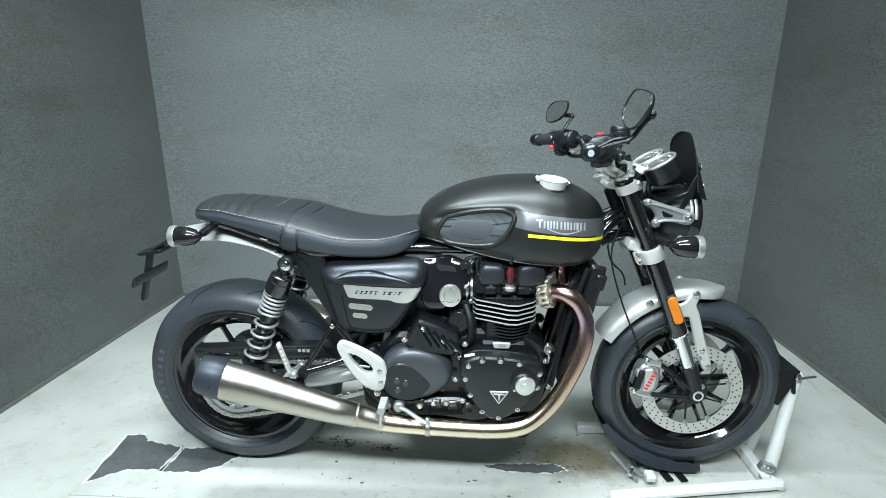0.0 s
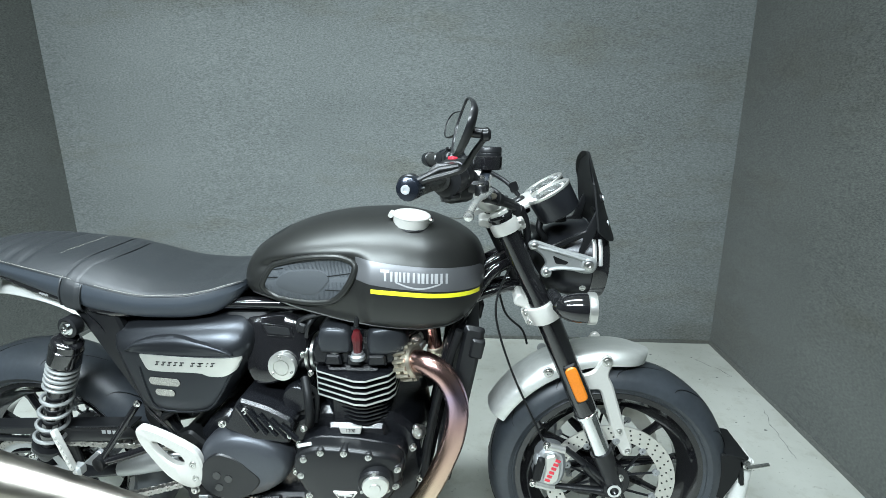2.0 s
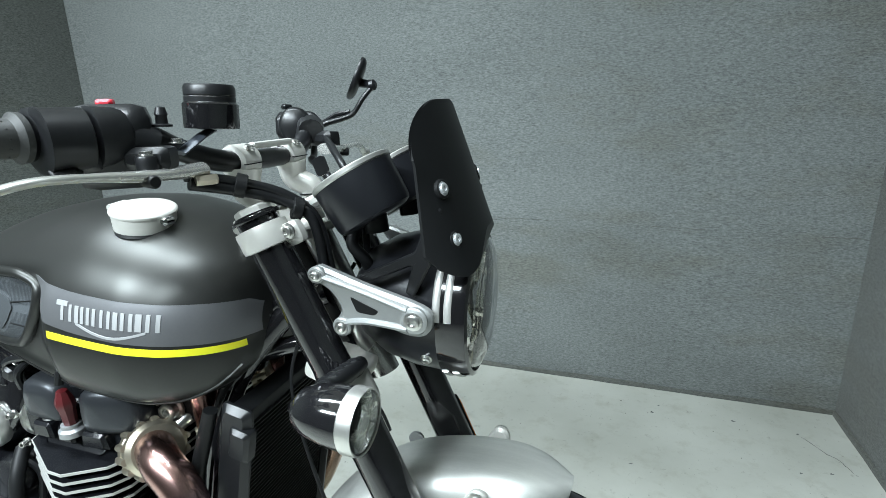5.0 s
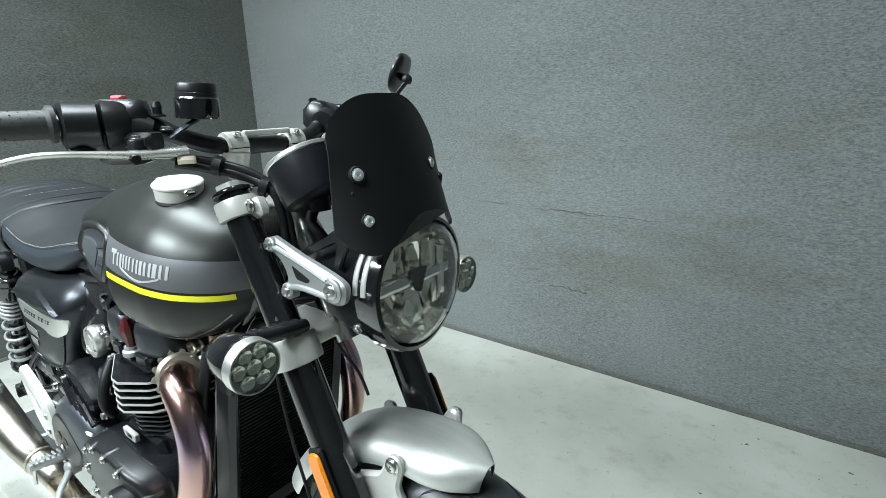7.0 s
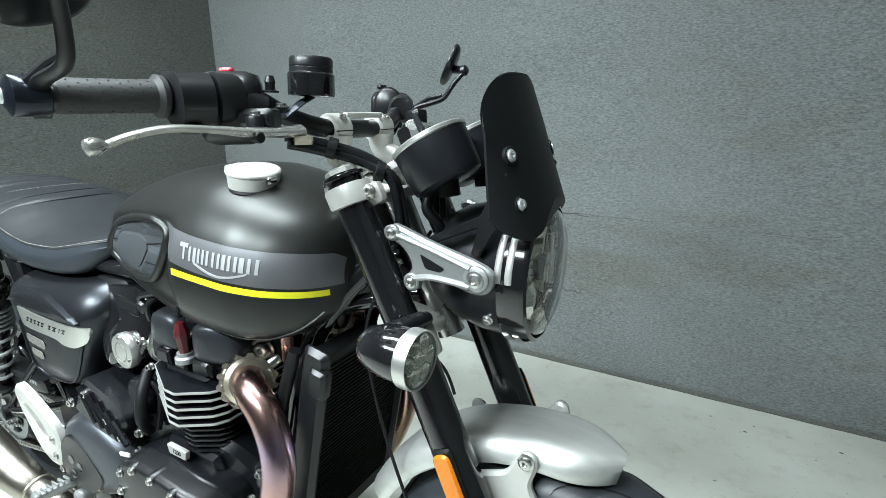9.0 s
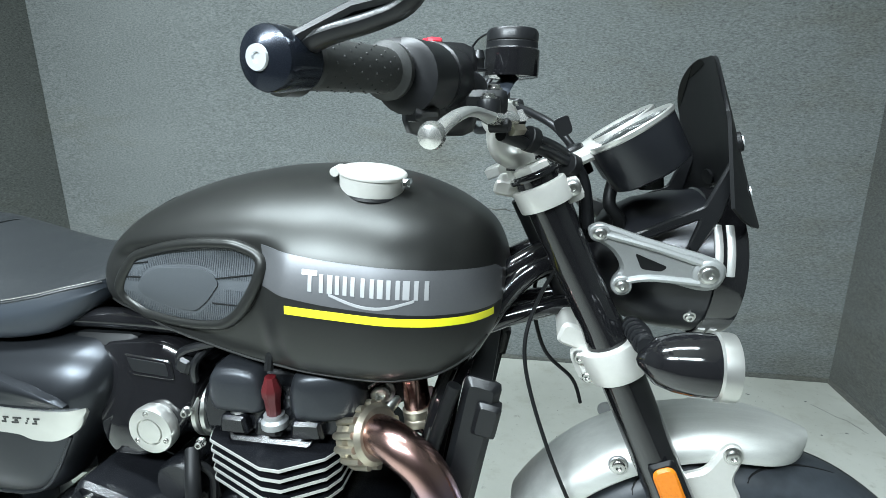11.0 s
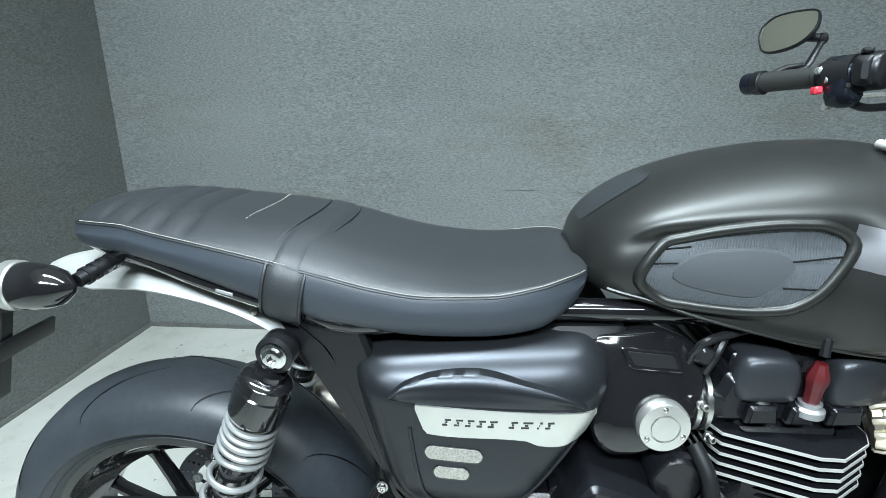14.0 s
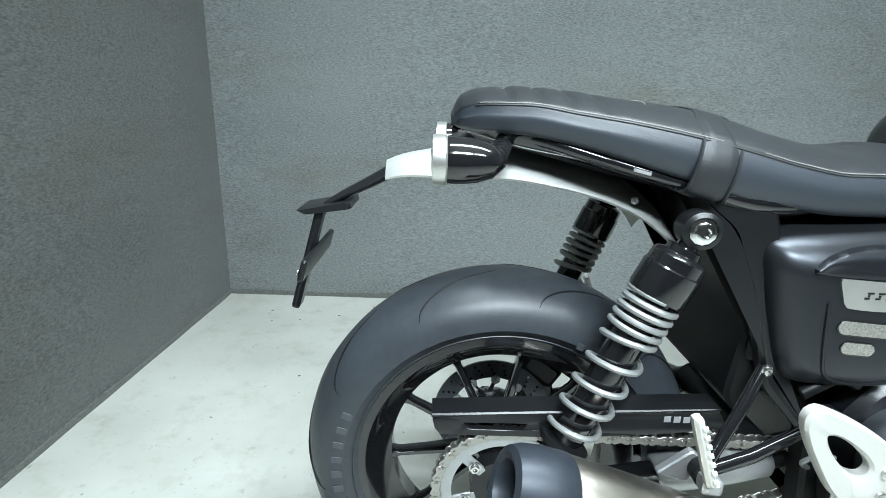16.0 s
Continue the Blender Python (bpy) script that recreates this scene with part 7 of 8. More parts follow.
part("reservoir_bracket", tube(bmesh.new(), [(1.140, -0.112, 1.070), (1.136, -0.124, 1.064), (1.128, -0.148, 1.048)], 0.0105, 10, True, 0.3), M_CAPM, res, "slotted grey bracket")
bolt_part((1.128, -0.150, 1.058), (0, 0, 1), res, 0.006, 0.005)
part("bleed_nipple", lathe(bmesh.new(), (1.112, -0.150, 1.075), (0.05, 0, 1), [(0.010, 0), (0.010, 0.002), (0.006, 0.003), (0.0055, 0.010), (0.0065, 0.012), (0.0045, 0.019), (0, 0.020)], 14), M_SATIN, res)
for k, pth in enumerate([[(1.135, -0.150, 1.016), (1.155, -0.115, 1.006), (1.190, -0.078, 0.990), (1.222, -0.062, 0.965), (1.232, -0.060, 0.90)],
                         [(1.130, -0.150, 1.024), (1.158, -0.108, 1.014), (1.198, -0.072, 0.994), (1.226, -0.055, 0.96), (1.238, -0.052, 0.88)],
                         [(1.118, 0.150, 1.05), (1.16, 0.10, 1.035), (1.20, 0.06, 1.01), (1.23, 0.05, 0.96), (1.236, 0.045, 0.86)]]):
    part("control_hose", tube(bmesh.new(), spline(pth, 10), 0.0055 if k else 0.0065, 10), M_SATIN, bar, "black control hose")
part("control_hose", tube(bmesh.new(), spline([(1.058, 0.214, 1.022), (1.075, 0.185, 1.008), (1.095, 0.150, 1.010), (1.120, 0.115, 1.012), (1.165, 0.075, 0.995), (1.215, 0.055, 0.95)], 8), 0.0065, 10), M_SATIN, bar, "black control hose")
for c in ((1.163, -0.106, 1.009), (1.208, -0.069, 0.978)):
    part("hose_tie", lathe(bmesh.new(), c, (0.7, 0.6, -0.3), [(0.0125, -0.006), (0.0135, -0.005), (0.0135, 0.005), (0.0125, 0.006)], 14), M_MATT, bar)
part("hose_union", lathe(bmesh.new(), (1.144, -0.150, 1.020), (0.5, 0.8, 0), [(0.006, 0), (0.006, 0.02), (0.005, 0.022)], 6), M_BRONZE, bar)


# ---- rear suspension, chain drive, tail ----
def resample(poly, n):
    p = [Vector((x, z, 0)) for x, z in poly]
    d = [0.0]
    for a, b in zip(p, p[1:] + p[:1]):
        d.append(d[-1] + (b - a).length)
    out = []
    q = p + p[:1]
    for k in range(n):
        s = d[-1] * k / n
        i = max(j for j in range(len(p)) if d[j] <= s + 1e-9)
        t = (s - d[i]) / max(d[i + 1] - d[i], 1e-9)
        v = q[i].lerp(q[i + 1], t)
        out.append((v.x, v.y))
    return out


def window_plate(outer, inner, y0, y1, n=48, bev=0.003):
    """A plate with a window right through it."""
    o, i = resample(outer, n), resample(inner, n)
    k = min(range(n), key=lambda j: (i[j][0] - o[0][0]) ** 2 + (i[j][1] - o[0][1]) ** 2)
    i = i[k:] + i[:k]
    s = 1 if y1 > y0 else -1

    def grow(base, other, f):
        return [(a[0] + (b[0] - a[0]) * f, a[1] + (b[1] - a[1]) * f) for a, b in zip(base, other)]
    rings = [(o, y0), (o, y1 - s * bev), (grow(o, i, 0.12), y1), (grow(i, o, 0.12), y1), (i, y1 - s * bev), (i, y0)]
    return skin_loop(bmesh.new(), [[(x, y, z) for x, z in r] for r, y in rings])


def smooth_poly(pts, n=4):
    return [(v.x, v.z) for v in spline([(x, 0, z) for x, z in pts], n, True)]


S_TOP, S_BOT = Vector((0.207, 0, 0.721)), Vector((0.068, 0, 0.402))


def shock(s):
    off = Vector((0, s * 0.122, 0))
    a, b = S_TOP + off, S_BOT + off
    d = (b - a).normalized()
    L = (b - a).length
    body = part("shock_absorber", lathe(bmesh.new(), a, d, [(0.012, 0.018), (0.014, 0.045), (0.0225, 0.06), (0.0225, L - 0.03), (0.012, L - 0.01)], 24), M_GLOSS, bike, "black shock absorber with grey coil spring")
    part("top_eye", lathe(bmesh.new(), a - Vector((0, s * 0.016, 0)), (0, s, 0), [(0.016, 0), (0.024, 0.002), (0.024, 0.028), (0.018, 0.031), (0.016, 0.028), (0.0, 0.028)], 28), M_SATIN, body)
    bolt_part(a + Vector((0, s * 0.012, 0)), (0, s, 0), body, 0.0125, 0.010, M_CHROME)
    part("upper_shroud", lathe(bmesh.new(), a, d, [(0.012, 0.026), (0.021, 0.028), (0.022, 0.036), (0.030, 0.038), (0.0335, 0.042), (0.0340, 0.056), (0.0358, 0.058), (0.0362, 0.093), (0.035, 0.097), (0.016, 0.097)], 48), M_GLOSS, body, "black spring shroud")
    aa, u, v = frame_of(d)
    path = []
    turns = [(0.0, 0.096), (5.0, 0.158), (9.6, L - 0.028)]
    for k in range(281):
        n = 9.6 * k / 280
        h = turns[0][1] + (turns[1][1] - turns[0][1]) * n / 5 if n < 5 else turns[1][1] + (turns[2][1] - turns[1][1]) * ((n - 5) / 4.6) ** 0.95
        if n > 8.6:
            h = min(h, L - 0.028)
        th = 2 * math.pi * n
        path.append(a + d * h + (u * math.cos(th) + v * math.sin(th)) * 0.0315)
    part("coil_spring", tube(bmesh.new(), path, 0.0042, 8), M_BRKT, body, "light grey coil spring")
    part("lower_seat", lathe(bmesh.new(), a, d, [(0.016, L - 0.024), (0.034, L - 0.022), (0.034, L - 0.014), (0.018, L - 0.006)], 32), M_SATIN, body)
    part("lower_eye", lathe(bmesh.new(), b - Vector((0, s * 0.014, 0)), (0, s, 0), [(0.013, 0), (0.019, 0.002), (0.019, 0.026), (0.013, 0.028)], 24), M_SATIN, body)


for s in (-1, 1):
    shock(s)

swing = part("swingarm", tube(bmesh.new(), [(0.455, -0.105, 0.392), (0.36, -0.112, 0.375), (0.26, -0.118, 0.352), (0.14, -0.118, 0.334), (0.03, -0.112, 0.317), (-0.005, -0.112, 0.315)], [0.030, 0.030, 0.029, 0.026, 0.024, 0.020], 16, True, 0.55, (0, 0, 1)), M_SATIN, bike, "black swingarm with a silver front casting")
part("swing_leg", tube(bmesh.new(), [(0.455, 0.105, 0.392), (0.36, 0.118, 0.375), (0.26, 0.122, 0.352), (0.14, 0.118, 0.334), (0.03, 0.112, 0.317), (-0.005, 0.112, 0.315)], [0.036, 0.034, 0.033, 0.028, 0.024, 0.020], 16, True, 0.55, (0, 0, 1)), M_SATIN, swing)
part("swing_bridge", tube(bmesh.new(), [(0.385, -0.11, 0.385), (0.385, 0.11, 0.385)], 0.028, 16), M_SATIN, swing)
part("front_casting", tube(bmesh.new(), [(0.225, -0.116, 0.350), (0.231, -0.116, 0.351), (0.28, -0.114, 0.360), (0.34, -0.112, 0.372), (0.39, -0.108, 0.381), (0.40, -0.108, 0.383)], [0.028, 0.035, 0.039, 0.041, 0.041, 0.034], 18, True, 0.62, (0, 0, 1)), M_BRKT, swing, "silver grey casting")
part("pivot_cap", lathe(bmesh.new(), (0.452, -0.118, 0.39), (0, -1, 0), [(0.030, 0), (0.030, 0.010), (0.022, 0.014), (0, 0.014)], 24), M_SILVER, swing)
for s in (-1, 1):
    part("shock_mount", slab(bmesh.new(), rounded([(0.045, 0.33), (0.115, 0.345), (0.105, 0.415), (0.062, 0.415)], 0.010), s * 0.100, s * 0.114, 0.004), M_SATIN, swing)
    part("axle_nut", lathe(bmesh.new(), (REAR.x, s * 0.118, REAR.z), (0, s, 0), [(0.022, 0), (0.022, 0.006), (0.016, 0.008), (0.016, 0.018), (0, 0.018)], 6), M_BOLT, swing)

# sprocket and chain
SP, SR, CY = Vector((REAR.x, 0, REAR.z)), 0.100, -0.128
part("rear_sprocket", window_plate([(SP.x + SR * math.cos(a), SP.z + SR * math.sin(a)) for a in np.linspace(0, 2 * math.pi, 97)[:-1]], [(SP.x + 0.079 * math.cos(a), SP.z + 0.079 * math.sin(a)) for a in np.linspace(0, 2 * math.pi, 97)[:-1]], CY + 0.003, CY - 0.003, 96, 0.0005), M_CAST, rear_wheel, "grey steel sprocket")
part("sprocket_carrier", lathe(bmesh.new(), SP + Vector((0, CY - 0.002, 0)), (0, 1, 0), [(0.050, 0), (0.050, 0.03), (0.030, 0.034), (0.0, 0.034)], 32), M_SATIN, rear_wheel)
for k in range(6):
    th = k * math.pi / 3 + 0.3
    part("sprocket_arm", box(bmesh.new(), SP + Vector((math.cos(th) * 0.062, CY, math.sin(th) * 0.062)), (0.040, 0.005, 0.018), 0.002, Matrix.Rotation(-th, 4, "Y")), M_CAST, rear_wheel)
    bolt_part(SP + Vector((math.cos(th) * 0.060, CY - 0.003, math.sin(th) * 0.060)), (0, -1, 0), rear_wheel, 0.007, 0.008)
F_SP, FR_ = Vector((0.475, 0, 0.385)), 0.038
chain_path = []
for a in np.linspace(radians(98), radians(278), 40):
    chain_path.append((SP.x + (SR + 0.003) * math.cos(a), SP.z + (SR + 0.003) * math.sin(a)))
low0, low1 = chain_path[-1], (F_SP.x, F_SP.z - FR_)
top0, top1 = (F_SP.x, F_SP.z + FR_), chain_path[0]
pts = chain_path + [(low0[0] + (low1[0] - low0[0]) * t, low0[1] + (low1[1] - low0[1]) * t - 0.012 * math.sin(math.pi * t)) for t in np.linspace(0.03, 1, 30)] + [(F_SP.x + FR_ * math.cos(a), F_SP.z + FR_ * math.sin(a)) for a in np.linspace(radians(-80), radians(80), 8)] + [(top0[0] + (top1[0] - top0[0]) * t, top0[1] + (top1[1] - top0[1]) * t) for t in np.linspace(0, 0.98, 30)]
N = 104
cp = resample(pts, N)
link_o = link_i = None
chain = None
for k in range(N):
    p, q = Vector((cp[k][0], 0, cp[k][1])), Vector((cp[(k + 1) % N][0], 0, cp[(k + 1) % N][1]))
    if (p - q).length > 0.05:
        continue
    dd = q - p
    m = Matrix.Translation(Vector((0, CY, 0)) + (p + q) / 2) @ Matrix.Rotation(-math.atan2(dd.z, dd.x), 4, "Y")
    L = 0.0160
    if k % 2 == 0:
        bm = bmesh.new()
        oc = [(x * 1.0, z) for x, z in smooth_poly([(-L * 0.95, 0), (-L * 0.75, 0.0072), (-L * 0.4, 0.0076), (0, 0.0052), (L * 0.4, 0.0076), (L * 0.75, 0.0072), (L * 0.95, 0), (L * 0.75, -0.0072), (L * 0.4, -0.0076), (0, -0.0052), (-L * 0.4, -0.0076), (-L * 0.75, -0.0072)], 2)]
        for yy in (-0.0085, 0.0065):
            slab(bm, oc, yy, yy + 0.002, 0.0004)
        for xx in (-L * 0.55, L * 0.55):
            lathe(bm, (xx, -0.0105, 0), (0, 1, 0), [(0.0028, 0), (0.0028, 0.021)], 10)
        if chain is None:
            chain = part("drive_chain", bm, M_CHAIN, bike, "steel drive chain")
            chain.matrix_basis = m
            base_inv = m.inverted()
            link_o = chain.data
        else:
            bm.free()
            o = new("chain_link", link_o)
            o.parent = chain
            o.matrix_basis = base_inv @ m
    else:
        if link_i is None:
            bm = bmesh.new()
            lathe(bm, (-0.005, -0.006, 0), (0, 1, 0), [(0.0062, 0), (0.0062, 0.012)], 10)
            lathe(bm, (0.005, -0.006, 0), (0, 1, 0), [(0.0062, 0), (0.0062, 0.012)], 10)
            box(bm, (0, -0.0052, 0), (0.020, 0.0016, 0.0095), 0.0005)
            box(bm, (0, 0.0052, 0), (0.020, 0.0016, 0.0095), 0.0005)
            o = part("inner_link", bm, M_CHAIN, chain)
            link_i = o.data
        else:
            o = new("inner_link", link_i)
            o.parent = chain
        o.matrix_basis = base_inv @ m
guard = part("chain_guard", window_plate(rounded([(-0.112, 0.446), (0.05, 0.456), (0.285, 0.470), (0.30, 0.445), (0.22, 0.432), (0.08, 0.420), (-0.105, 0.418)], 0.006), rounded([(-0.07, 0.437), (0.02, 0.438), (0.012, 0.429), (-0.06, 0.429)], 0.003), -0.106, -0.116, 64, 0.002), M_SATIN, bike, "satin black chain guard")
part("guard_top", slab(bmesh.new(), rounded([(-0.112, 0.443), (0.05, 0.453), (0.285, 0.467), (0.286, 0.472), (0.05, 0.459), (-0.112, 0.449)], 0.001), -0.116, -0.072, 0.002), M_SATIN, guard)
for k in range(3):
    part("guard_mark", slab(bmesh.new(), [(0.205 + 0.014 * k, 0.459), (0.215 + 0.014 * k, 0.4595), (0.215 + 0.014 * k, 0.4505), (0.205 + 0.014 * k, 0.450)], -0.1158, -0.1166, 0.0002), M_LOGO, guard, "small pale warning mark")
brake_disc(REAR, 0.090, 0.110, 0.076, rear_wheel, M_DRIVE, 24, M_SATIN, -1)
part("abs_ring", lathe(bmesh.new(), REAR + Vector((0, 0.094, 0)), (0, 1, 0), [(0.052, 0), (0.052, 0.002), (0.040, 0.002), (0.040, 0)], 48, True), M_CAST, rear_wheel)
for k in range(24):
    th = 2 * math.pi * k / 24
    part("abs_slot", box(bmesh.new(), REAR + Vector((math.cos(th) * 0.046, 0.0935, math.sin(th) * 0.046)), (0.009, 0.001, 0.004), 0.0003, Matrix.Rotation(-th, 4, "Y")), M_GLOSS, rear_wheel)
part("rear_caliper", box(bmesh.new(), (0.085, 0.105, 0.405), (0.075, 0.050, 0.045), 0.010, ryx(35)), M_SATIN, bike, "black rear brake caliper")

# rear mudguard strip and number plate arm

GP = pchip([-0.190, -0.150, -0.08, -0.02, 0.06, 0.14, 0.20, 0.222], [0.770, 0.788, 0.800, 0.803, 0.792, 0.768, 0.728, 0.700])
rows = []
for i in range(37):
    x = -0.176 + 0.398 * i / 36
    t = i / 36
    half = 0.058 if t > 0.25 else 0.026 + 0.032 * (t / 0.25) ** 0.8
    row, back = [], []
    for j in range(-8, 9):
        u = j / 8
        row.append((x, half * u, GP(x) - (0.038 - 0.014 * (1 - min(1, t * 4))) * abs(u) ** 2.2))
        back.append((x, half * u * 0.96, GP(x) - 0.003 - (0.038 - 0.014 * (1 - min(1, t * 4))) * abs(u) ** 2.2))
    rows.append(row + back[::-1])
tailg = part("rear_mudguard", skin(bmesh.new(), rows), M_BRUSH, bike, "brushed alloy rear mudguard", 45)
bolt_part((0.150, -0.058, 0.742), (0, -1, 0.2), tailg, 0.004, 0.004)
arm_p = spline([(-0.165, 0.0, 0.763), (-0.20, 0.0, 0.742), (-0.235, 0.0, 0.722), (-0.262, 0.0, 0.705)], 4)
plate_arm = part("plate_bracket", tube(bmesh.new(), arm_p, [0.018 - 0.0008 * i for i in range(len(arm_p))], 12, True, 0.6), M_SATIN, bike, "black number plate bracket without a plate")
part("plate_light", pillow(bmesh.new(), rounded([(-0.300, 0.700), (-0.225, 0.716), (-0.222, 0.704), (-0.288, 0.693)], 0.004), 0.045, [(1.0, -0.020), (0.9, -0.024)]), M_SATIN, plate_arm)
rotp = Matrix.Rotation(radians(15), 4, "Y")
part("bracket_bar", box(bmesh.new(), (-0.289, 0.0, 0.622), (0.012, 0.030, 0.165), 0.005, rotp), M_SATIN, plate_arm)
part("cross_bar", box(bmesh.new(), (-0.277, 0.0, 0.628), (0.008, 0.172, 0.032), 0.003, rotp), M_SATIN, plate_arm)
for y in (-0.085, -0.05, 0.05, 0.085):
    part("plate_hole", lathe(bmesh.new(), (-0.2815, y, 0.627), (-0.966, 0, 0.259), [(0.004, 0), (0.004, 0.0015), (0, 0.0015)], 10), M_BOLT, plate_arm)
part("tail_light", box(bmesh.new(), (-0.070, 0, 0.826), (0.035, 0.075, 0.020), 0.008), M_GLOSS, bike, "small dark tail light under the seat")
part("tail_tray", slab(bmesh.new(), rounded([(-0.070, 0.832), (0.02, 0.823), (0.12, 0.800), (0.22, 0.775), (0.22, 0.752), (0.10, 0.778), (0.0, 0.805), (-0.06, 0.818)], 0.006), -0.055, 0.055, 0.006), M_SATIN, bike, "black plastic tray under the seat")
part("rear_emblem", box(bmesh.new(), (0.138, -0.1060, 0.787), (0.022, 0.0015, 0.0045), 0.0006, ryx(14)), M_LOGO, bike, "small pale script bar on the seat rail")

bpy.data.objects["chain_guard"].matrix_basis = Matrix.Translation((0.008, -0.022, -0.001))

# footrests, heel guards, pedal
for s in (-1, 1):
    heel_o = smooth_poly([(0.362, 0.505), (0.372, 0.516), (0.390, 0.515), (0.44, 0.495), (0.490, 0.466), (0.503, 0.446), (0.507, 0.424), (0.502, 0.392), (0.487, 0.376), (0.462, 0.377), (0.425, 0.400), (0.388, 0.448), (0.366, 0.485)])
    heel_i = smooth_poly([(0.398, 0.480), (0.418, 0.478), (0.448, 0.459), (0.466, 0.440), (0.460, 0.428), (0.438, 0.432), (0.412, 0.455)])
    heel = part("heel_guard", window_plate(heel_o, heel_i, s * 0.150, s * 0.166, 64, 0.004), M_SILVER, bike, "silver painted heel guard plate")
    for x, z in ((0.487, 0.432), (0.489, 0.400)):
        bolt_part((x, s * 0.164, z), (0, s, 0), heel, 0.007, 0.006)
    carrier = part("footrest_carrier", slab(bmesh.new(), rounded([(0.43, 0.405), (0.46, 0.40), (0.515, 0.352), (0.545, 0.325), (0.53, 0.305), (0.49, 0.318), (0.44, 0.365)], 0.008), s * 0.120, s * 0.150, 0.005), M_MATT, bike, "black footrest carrier")
    for x, z in ((0.445, 0.388), (0.475, 0.362), (0.505, 0.322)):
        bolt_part((x, s * 0.150, z), (0, s, 0), carrier, 0.0075, 0.008)
    part("rider_peg", tube(bmesh.new(), [(0.500, s * 0.150, 0.338), (0.498, s * 0.190, 0.342), (0.496, s * 0.222, 0.345)], [0.012, 0.013, 0.012], 8, True, 0.8), M_BRKT, carrier, "silver ribbed footpeg")
    for k in range(6):
        part("peg_rib", box(bmesh.new(), (0.498, s * (0.162 + 0.0105 * k), 0.353), (0.022, 0.004, 0.006), 0.001), M_BRKT, carrier)
    part("peg_feeler", tube(bmesh.new(), [(0.498, s * 0.212, 0.340), (0.493, s * 0.215, 0.315), (0.494, s * 0.216, 0.300)], 0.004, 8), M_BOLT, carrier)
    pp = part("passenger_peg", box(bmesh.new(), (0.212, s * 0.215, 0.482), (0.012, 0.018, 0.092), 0.004, ryx(-20)), M_SILVER, bike, "silver ribbed passenger peg folded up")
    for k in range(7):
        part("peg_rib", box(bmesh.new(), Vector((0.212, s * 0.215, 0.482)) + ryx(-20) @ Vector((0.004, s * 0.009, -0.036 + 0.0115 * k)), (0.007, 0.004, 0.006), 0.001, ryx(-20)), M_SILVER, pp)
    part("peg_hinge", box(bmesh.new(), (0.232, s * 0.205, 0.434), (0.024, 0.026, 0.020), 0.005), M_BRKT, pp)
    rod = part("peg_strut", tube(bmesh.new(), [(0.335, s * 0.100, 0.538), (0.300, s * 0.125, 0.490), (0.245, s * 0.160, 0.418)], 0.0080, 12), M_GLOSS, bike, "gloss black passenger peg strut")
    part("strut_arm", tube(bmesh.new(), [(0.245, s * 0.160, 0.418), (0.32, s * 0.135, 0.432), (0.42, s * 0.105, 0.455)], 0.0090, 12), M_GLOSS, rod)
    part("strut_boss", lathe(bmesh.new(), (0.247, s * 0.145, 0.418), (0, s, 0), [(0.016, 0), (0.016, 0.024), (0.010, 0.026), (0, 0.026)], 16), M_MATT, rod)
    bolt_part((0.335, s * 0.108, 0.538), (0, s, 0), rod, 0.006, 0.006)
ped = part("brake_pedal", tube(bmesh.new(), spline([(0.535, -0.160, 0.325), (0.565, -0.180, 0.323), (0.600, -0.208, 0.317), (0.628, -0.224, 0.310)], 6), 0.0072, 12, True, 0.7), M_BRKT, bike, "silver rear brake pedal")
part("pedal_pad", box(bmesh.new(), (0.632, -0.230, 0.312), (0.012, 0.036, 0.011), 0.004), M_BRKT, ped)
part("pedal_boss", lathe(bmesh.new(), (0.540, -0.145, 0.325), (0, -1, 0), [(0.016, 0), (0.016, 0.022), (0.011, 0.026), (0, 0.026)], 20), M_BRKT, ped)
part("pushrod", tube(bmesh.new(), [(0.515, -0.140, 0.345), (0.475, -0.135, 0.40)], 0.0045, 8), M_BOLT, ped)
part("switch_spring", tube(bmesh.new(), [Vector((0.520 - 0.03 * k / 40, -0.13 + 0.005 * math.sin(k * 1.2), 0.315 + 0.005 * math.cos(k * 1.2))) for k in range(41)], 0.0012, 5), M_BOLT, ped)
part("loose_cable", tube(bmesh.new(), spline([(0.43, -0.11, 0.40), (0.405, -0.125, 0.418), (0.42, -0.13, 0.43), (0.45, -0.125, 0.425)], 8), 0.0035, 8), M_CAST, ped)

# ---- proportions: the body stands a little higher and wider than its first plan ----
RISE = pchip([0.20, 0.33, 0.45, 0.60, 0.70, 0.85, 0.95, 1.10], [0.0, 0.004, 0.018, 0.032, 0.036, 0.036, 0.028, 0.030])
SPREAD = pchip([-0.15, -0.10, 0.13, 0.21, 0.33, 0.45, 0.69, 0.90, 0.98, 1.08], [0.008, 0.013, 0.034, 0.042, 0.058, 0.056, 0.045, 0.045, 0.022, 0.0])
STRETCH = pchip([-0.32, -0.11, 0.20, 0.45, 1.00, 1.20], [-0.036, -0.014, 0.003, -0.006, -0.004, 0.0])
NARROW = {"fuel_tank": 0.0, "seat": 0.0, "swingarm": 0.0, "chain_guard": 0.2, "rear_caliper": 0.0, "header_pipe": 0.4, "muffler": 0.4}


def proportion(ob, wide, rise=1.0):
    m = ob.matrix_world.copy()
    back = m.inverted()
    for v in ob.data.vertices:
        p = m @ v.co
        side = smooth(0.0, 0.06, abs(p.y)) * (1 if p.y > 0 else -1)
        v.co = back @ Vector((p.x + STRETCH(p.x), p.y + wide * SPREAD(p.x) * side, p.z + rise * RISE(p.z)))


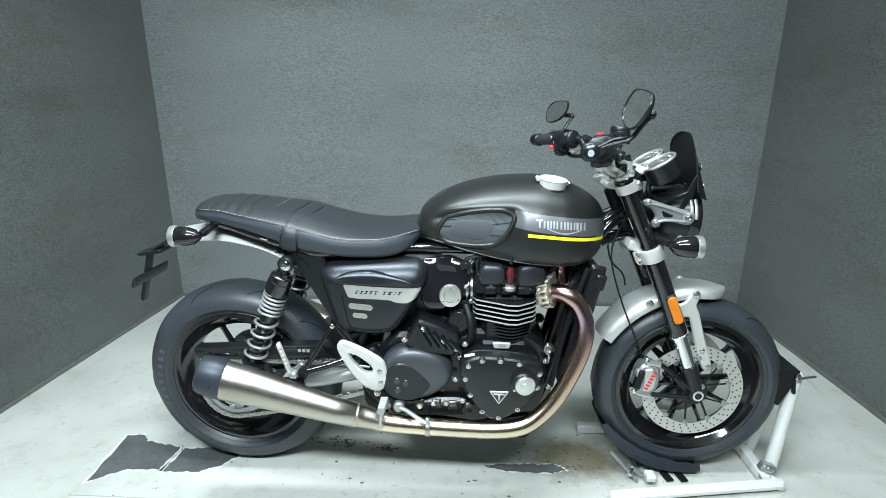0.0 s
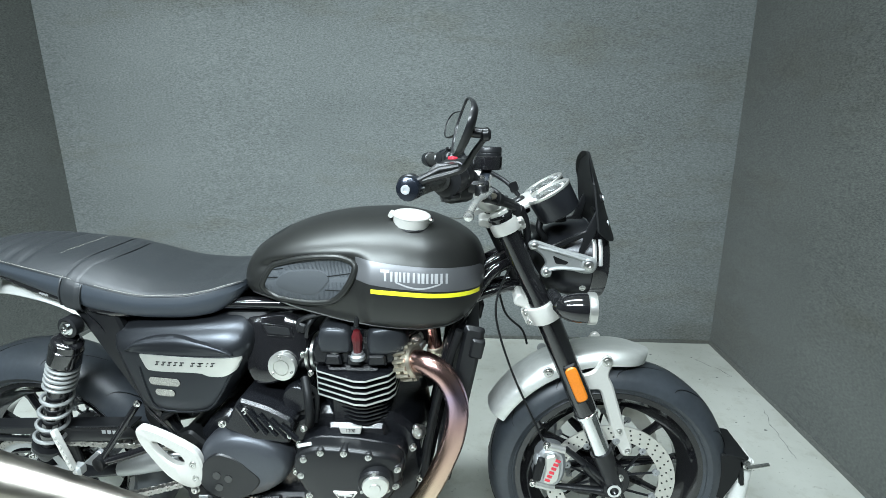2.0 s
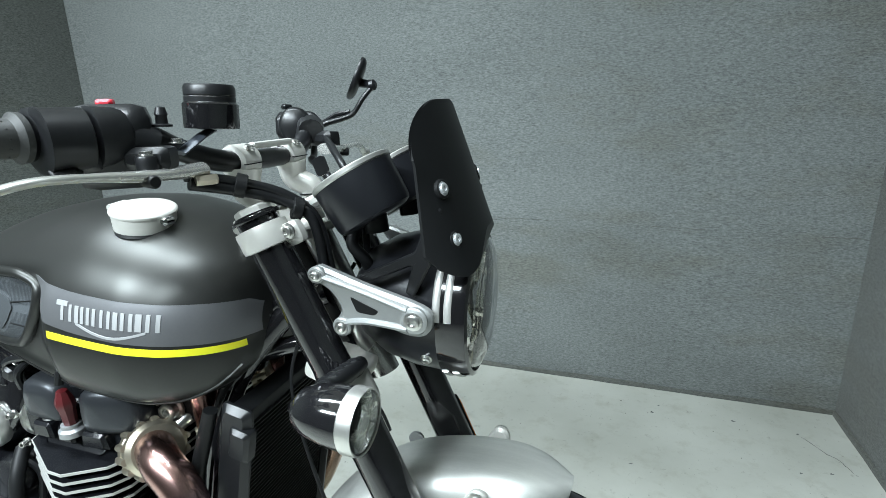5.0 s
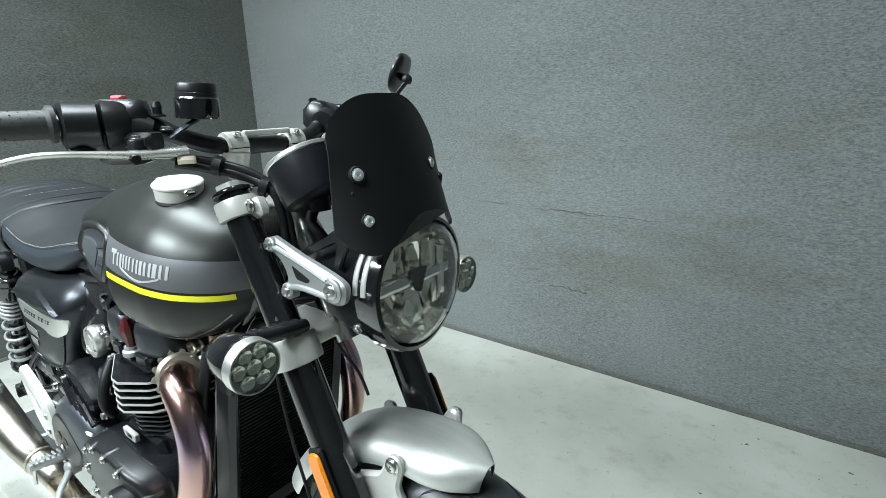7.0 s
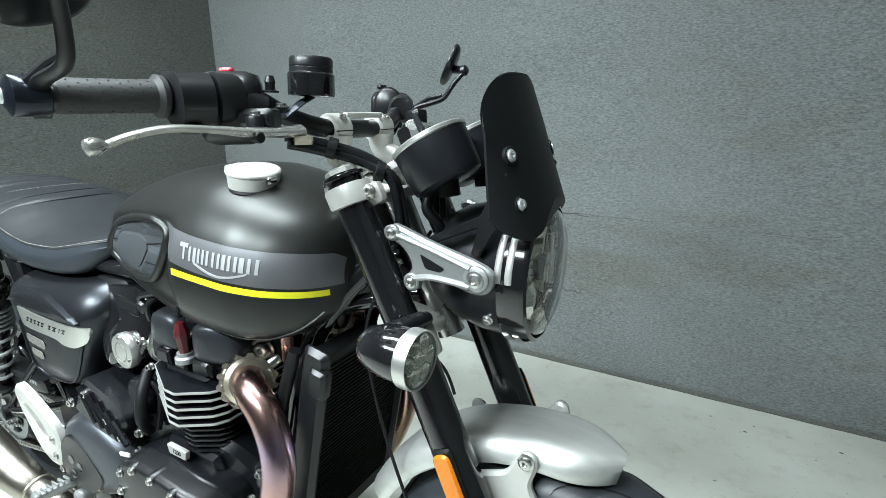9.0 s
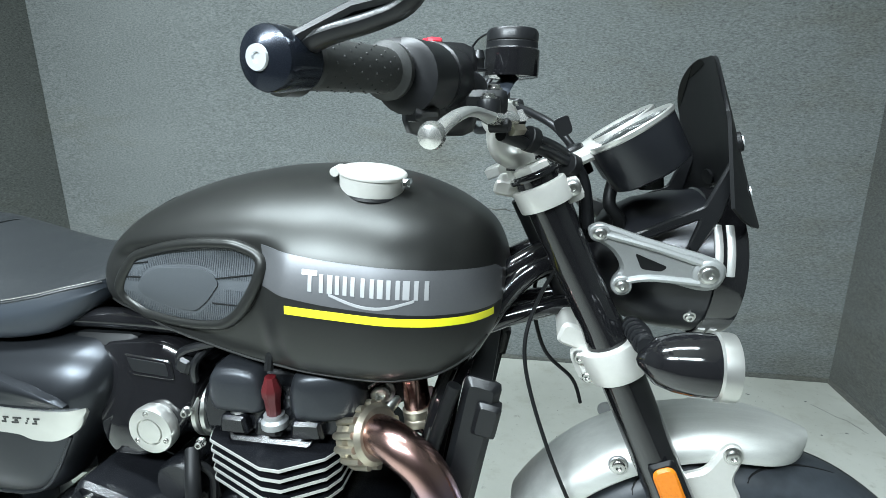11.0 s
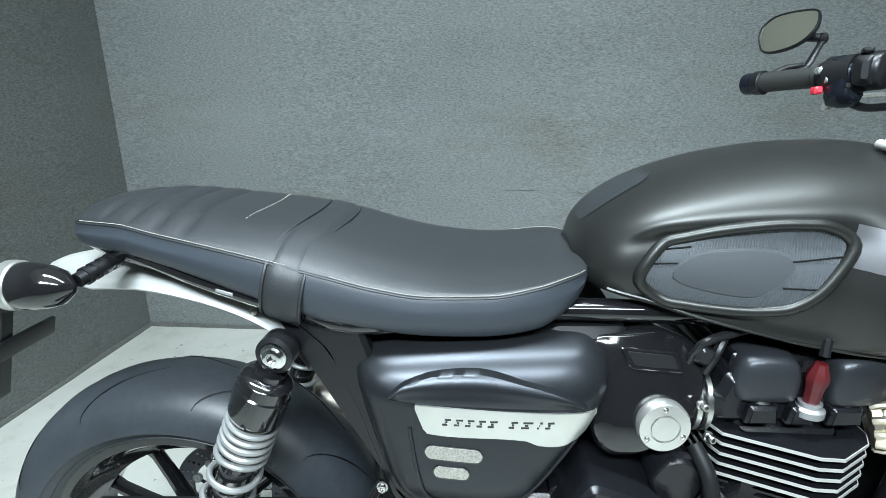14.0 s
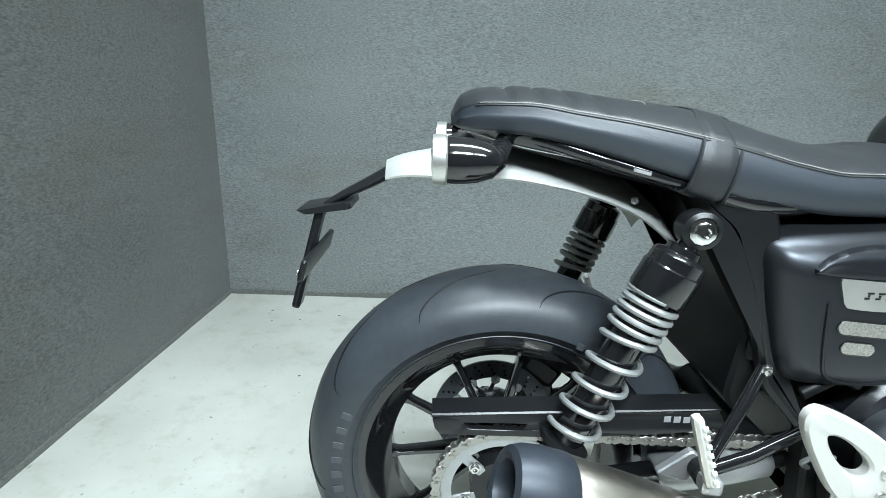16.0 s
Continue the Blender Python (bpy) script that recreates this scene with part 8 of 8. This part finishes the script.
bpy.context.view_layer.update()
for top in bike.children:
    if top.name in ("rear_wheel", "front_wheel", "drive_chain"):
        continue
    wide = NARROW.get(top.name.split(".")[0], 1.0)
    for ob in [top] + list(top.children_recursive):
        proportion(ob, wide, 0.1 if top.name == "front_mudguard" else 1.0)


# ---- wheel chock ----
chock = thing("wheel_chock", "scuffed white steel wheel chock with black cradle holding the front wheel", "wheel chock")


def bar_part(name, a, b, r, material=M_WHITE, label="", seg=16):
    return part(name, tube(bmesh.new(), [a, b], r, seg), material, chock, label)


Z0 = 0.026
part("base_bar", box(bmesh.new(), (1.475, -0.162, Z0), (0.58, 0.036, 0.034), 0.012, Matrix.Rotation(radians(8.5), 4, "Z")), M_WHITE, chock)
part("base_bar", box(bmesh.new(), (1.420, 0.150, Z0), (0.53, 0.034, 0.034), 0.006), M_WHITE, chock)
part("end_bar", box(bmesh.new(), (1.715, 0.015, Z0), (0.034, 0.24, 0.034), 0.006), M_WHITE, chock)
bar_part("front_post", (1.758, -0.045, 0.03), (1.790, -0.030, 0.372), 0.0205)
bar_part("front_post", (1.738, 0.060, 0.02), (1.798, 0.048, 0.352), 0.0200)
bar_part("floor_strut", (1.70, 0.08, 0.022), (1.75, -0.135, 0.022), 0.012)
part("top_bracket", slab(bmesh.new(), rounded([(1.748, 0.366), (1.795, 0.362), (1.795, 0.388), (1.755, 0.394)], 0.006), -0.055, -0.005, 0.004), M_WHITE, chock)
bolt_part((1.778, -0.055, 0.376), (0, -1, 0), chock, 0.009, 0.010)
part("hitch_pin", tube(bmesh.new(), [(1.775, -0.07, 0.376), (1.83, -0.06, 0.380)], 0.0045, 8), M_BOLT, chock)
for s in (-1, 1):
    part("front_cheek", slab(bmesh.new(), rounded([(1.715, 0.405), (1.775, 0.392), (1.762, 0.330), (1.735, 0.272), (1.712, 0.285), (1.722, 0.345)], 0.006), s * 0.052, s * 0.060, 0.002), M_MATT, chock, "black steel cheek plate")
part("front_web", box(bmesh.new(), (1.772, 0, 0.352), (0.010, 0.12, 0.075), 0.003, ryx(-10)), M_MATT, chock)
part("front_top", box(bmesh.new(), (1.755, 0, 0.397), (0.055, 0.12, 0.008), 0.002, ryx(8)), M_MATT, chock)
rows = []
CU = pchip([0, 0.3, 0.6, 1.0], [0.020, 0.040, 0.046, 0.030])
for i in range(33):
    t = i / 32
    a = radians(206 + 76 * t)
    w = 0.004 * math.sin(i * 1.05)
    row = []
    for u, r in ((-0.074, -1), (-0.076, 0.302), (-0.056, 0.3075), (0.056, 0.3075), (0.076, 0.302), (0.074, -1), (0.069, -1), (0.070, 0.300), (0.052, 0.3045), (-0.052, 0.3045), (-0.070, 0.300), (-0.069, -1)):
        rr = 0.304 - CU(t) if r < 0 else r
        row.append(FRONT + Vector((math.cos(a) * rr, u + (w if r < 0 else 0) * (1 if u > 0 else -1), math.sin(a) * rr)))
    rows.append(row)
part("cradle", skin(bmesh.new(), rows), M_CAPM, chock, "scuffed black curved cradle under the tyre", 30)
for x in (1.405, 1.452):
    part("cradle_tab", box(bmesh.new(), (x, -0.085, 0.012), (0.026, 0.050, 0.006), 0.003, Matrix.Rotation(radians(12), 4, "Z")), M_MATT, chock)
part("pivot_link", box(bmesh.new(), (1.300, -0.100, 0.038), (0.055, 0.012, 0.018), 0.004, ryx(35)), M_CAST, chock, "worn bare steel linkage")
part("pivot_link", box(bmesh.new(), (1.335, -0.125, 0.042), (0.030, 0.040, 0.022), 0.005), M_WHITE, chock)
bar_part("pivot_pin", (1.270, -0.125, 0.045), (1.300, -0.070, 0.055), 0.007, M_BOLT, "", 10)
bar_part("rear_strut", (1.215, -0.085, 0.10), (1.300, -0.115, 0.015), 0.006, M_CAST, "", 8)
part("foot_clamp", box(bmesh.new(), (1.728, -0.075, 0.052), (0.050, 0.036, 0.030), 0.008, ryx(20)), M_CAST, chock, "worn bare steel clamp")
bolt_part((1.722, -0.094, 0.058), (0, -1, 0.2), chock, 0.009, 0.010)
bolt_part((1.705, -0.094, 0.032), (0, -1, 0.2), chock, 0.008, 0.010)
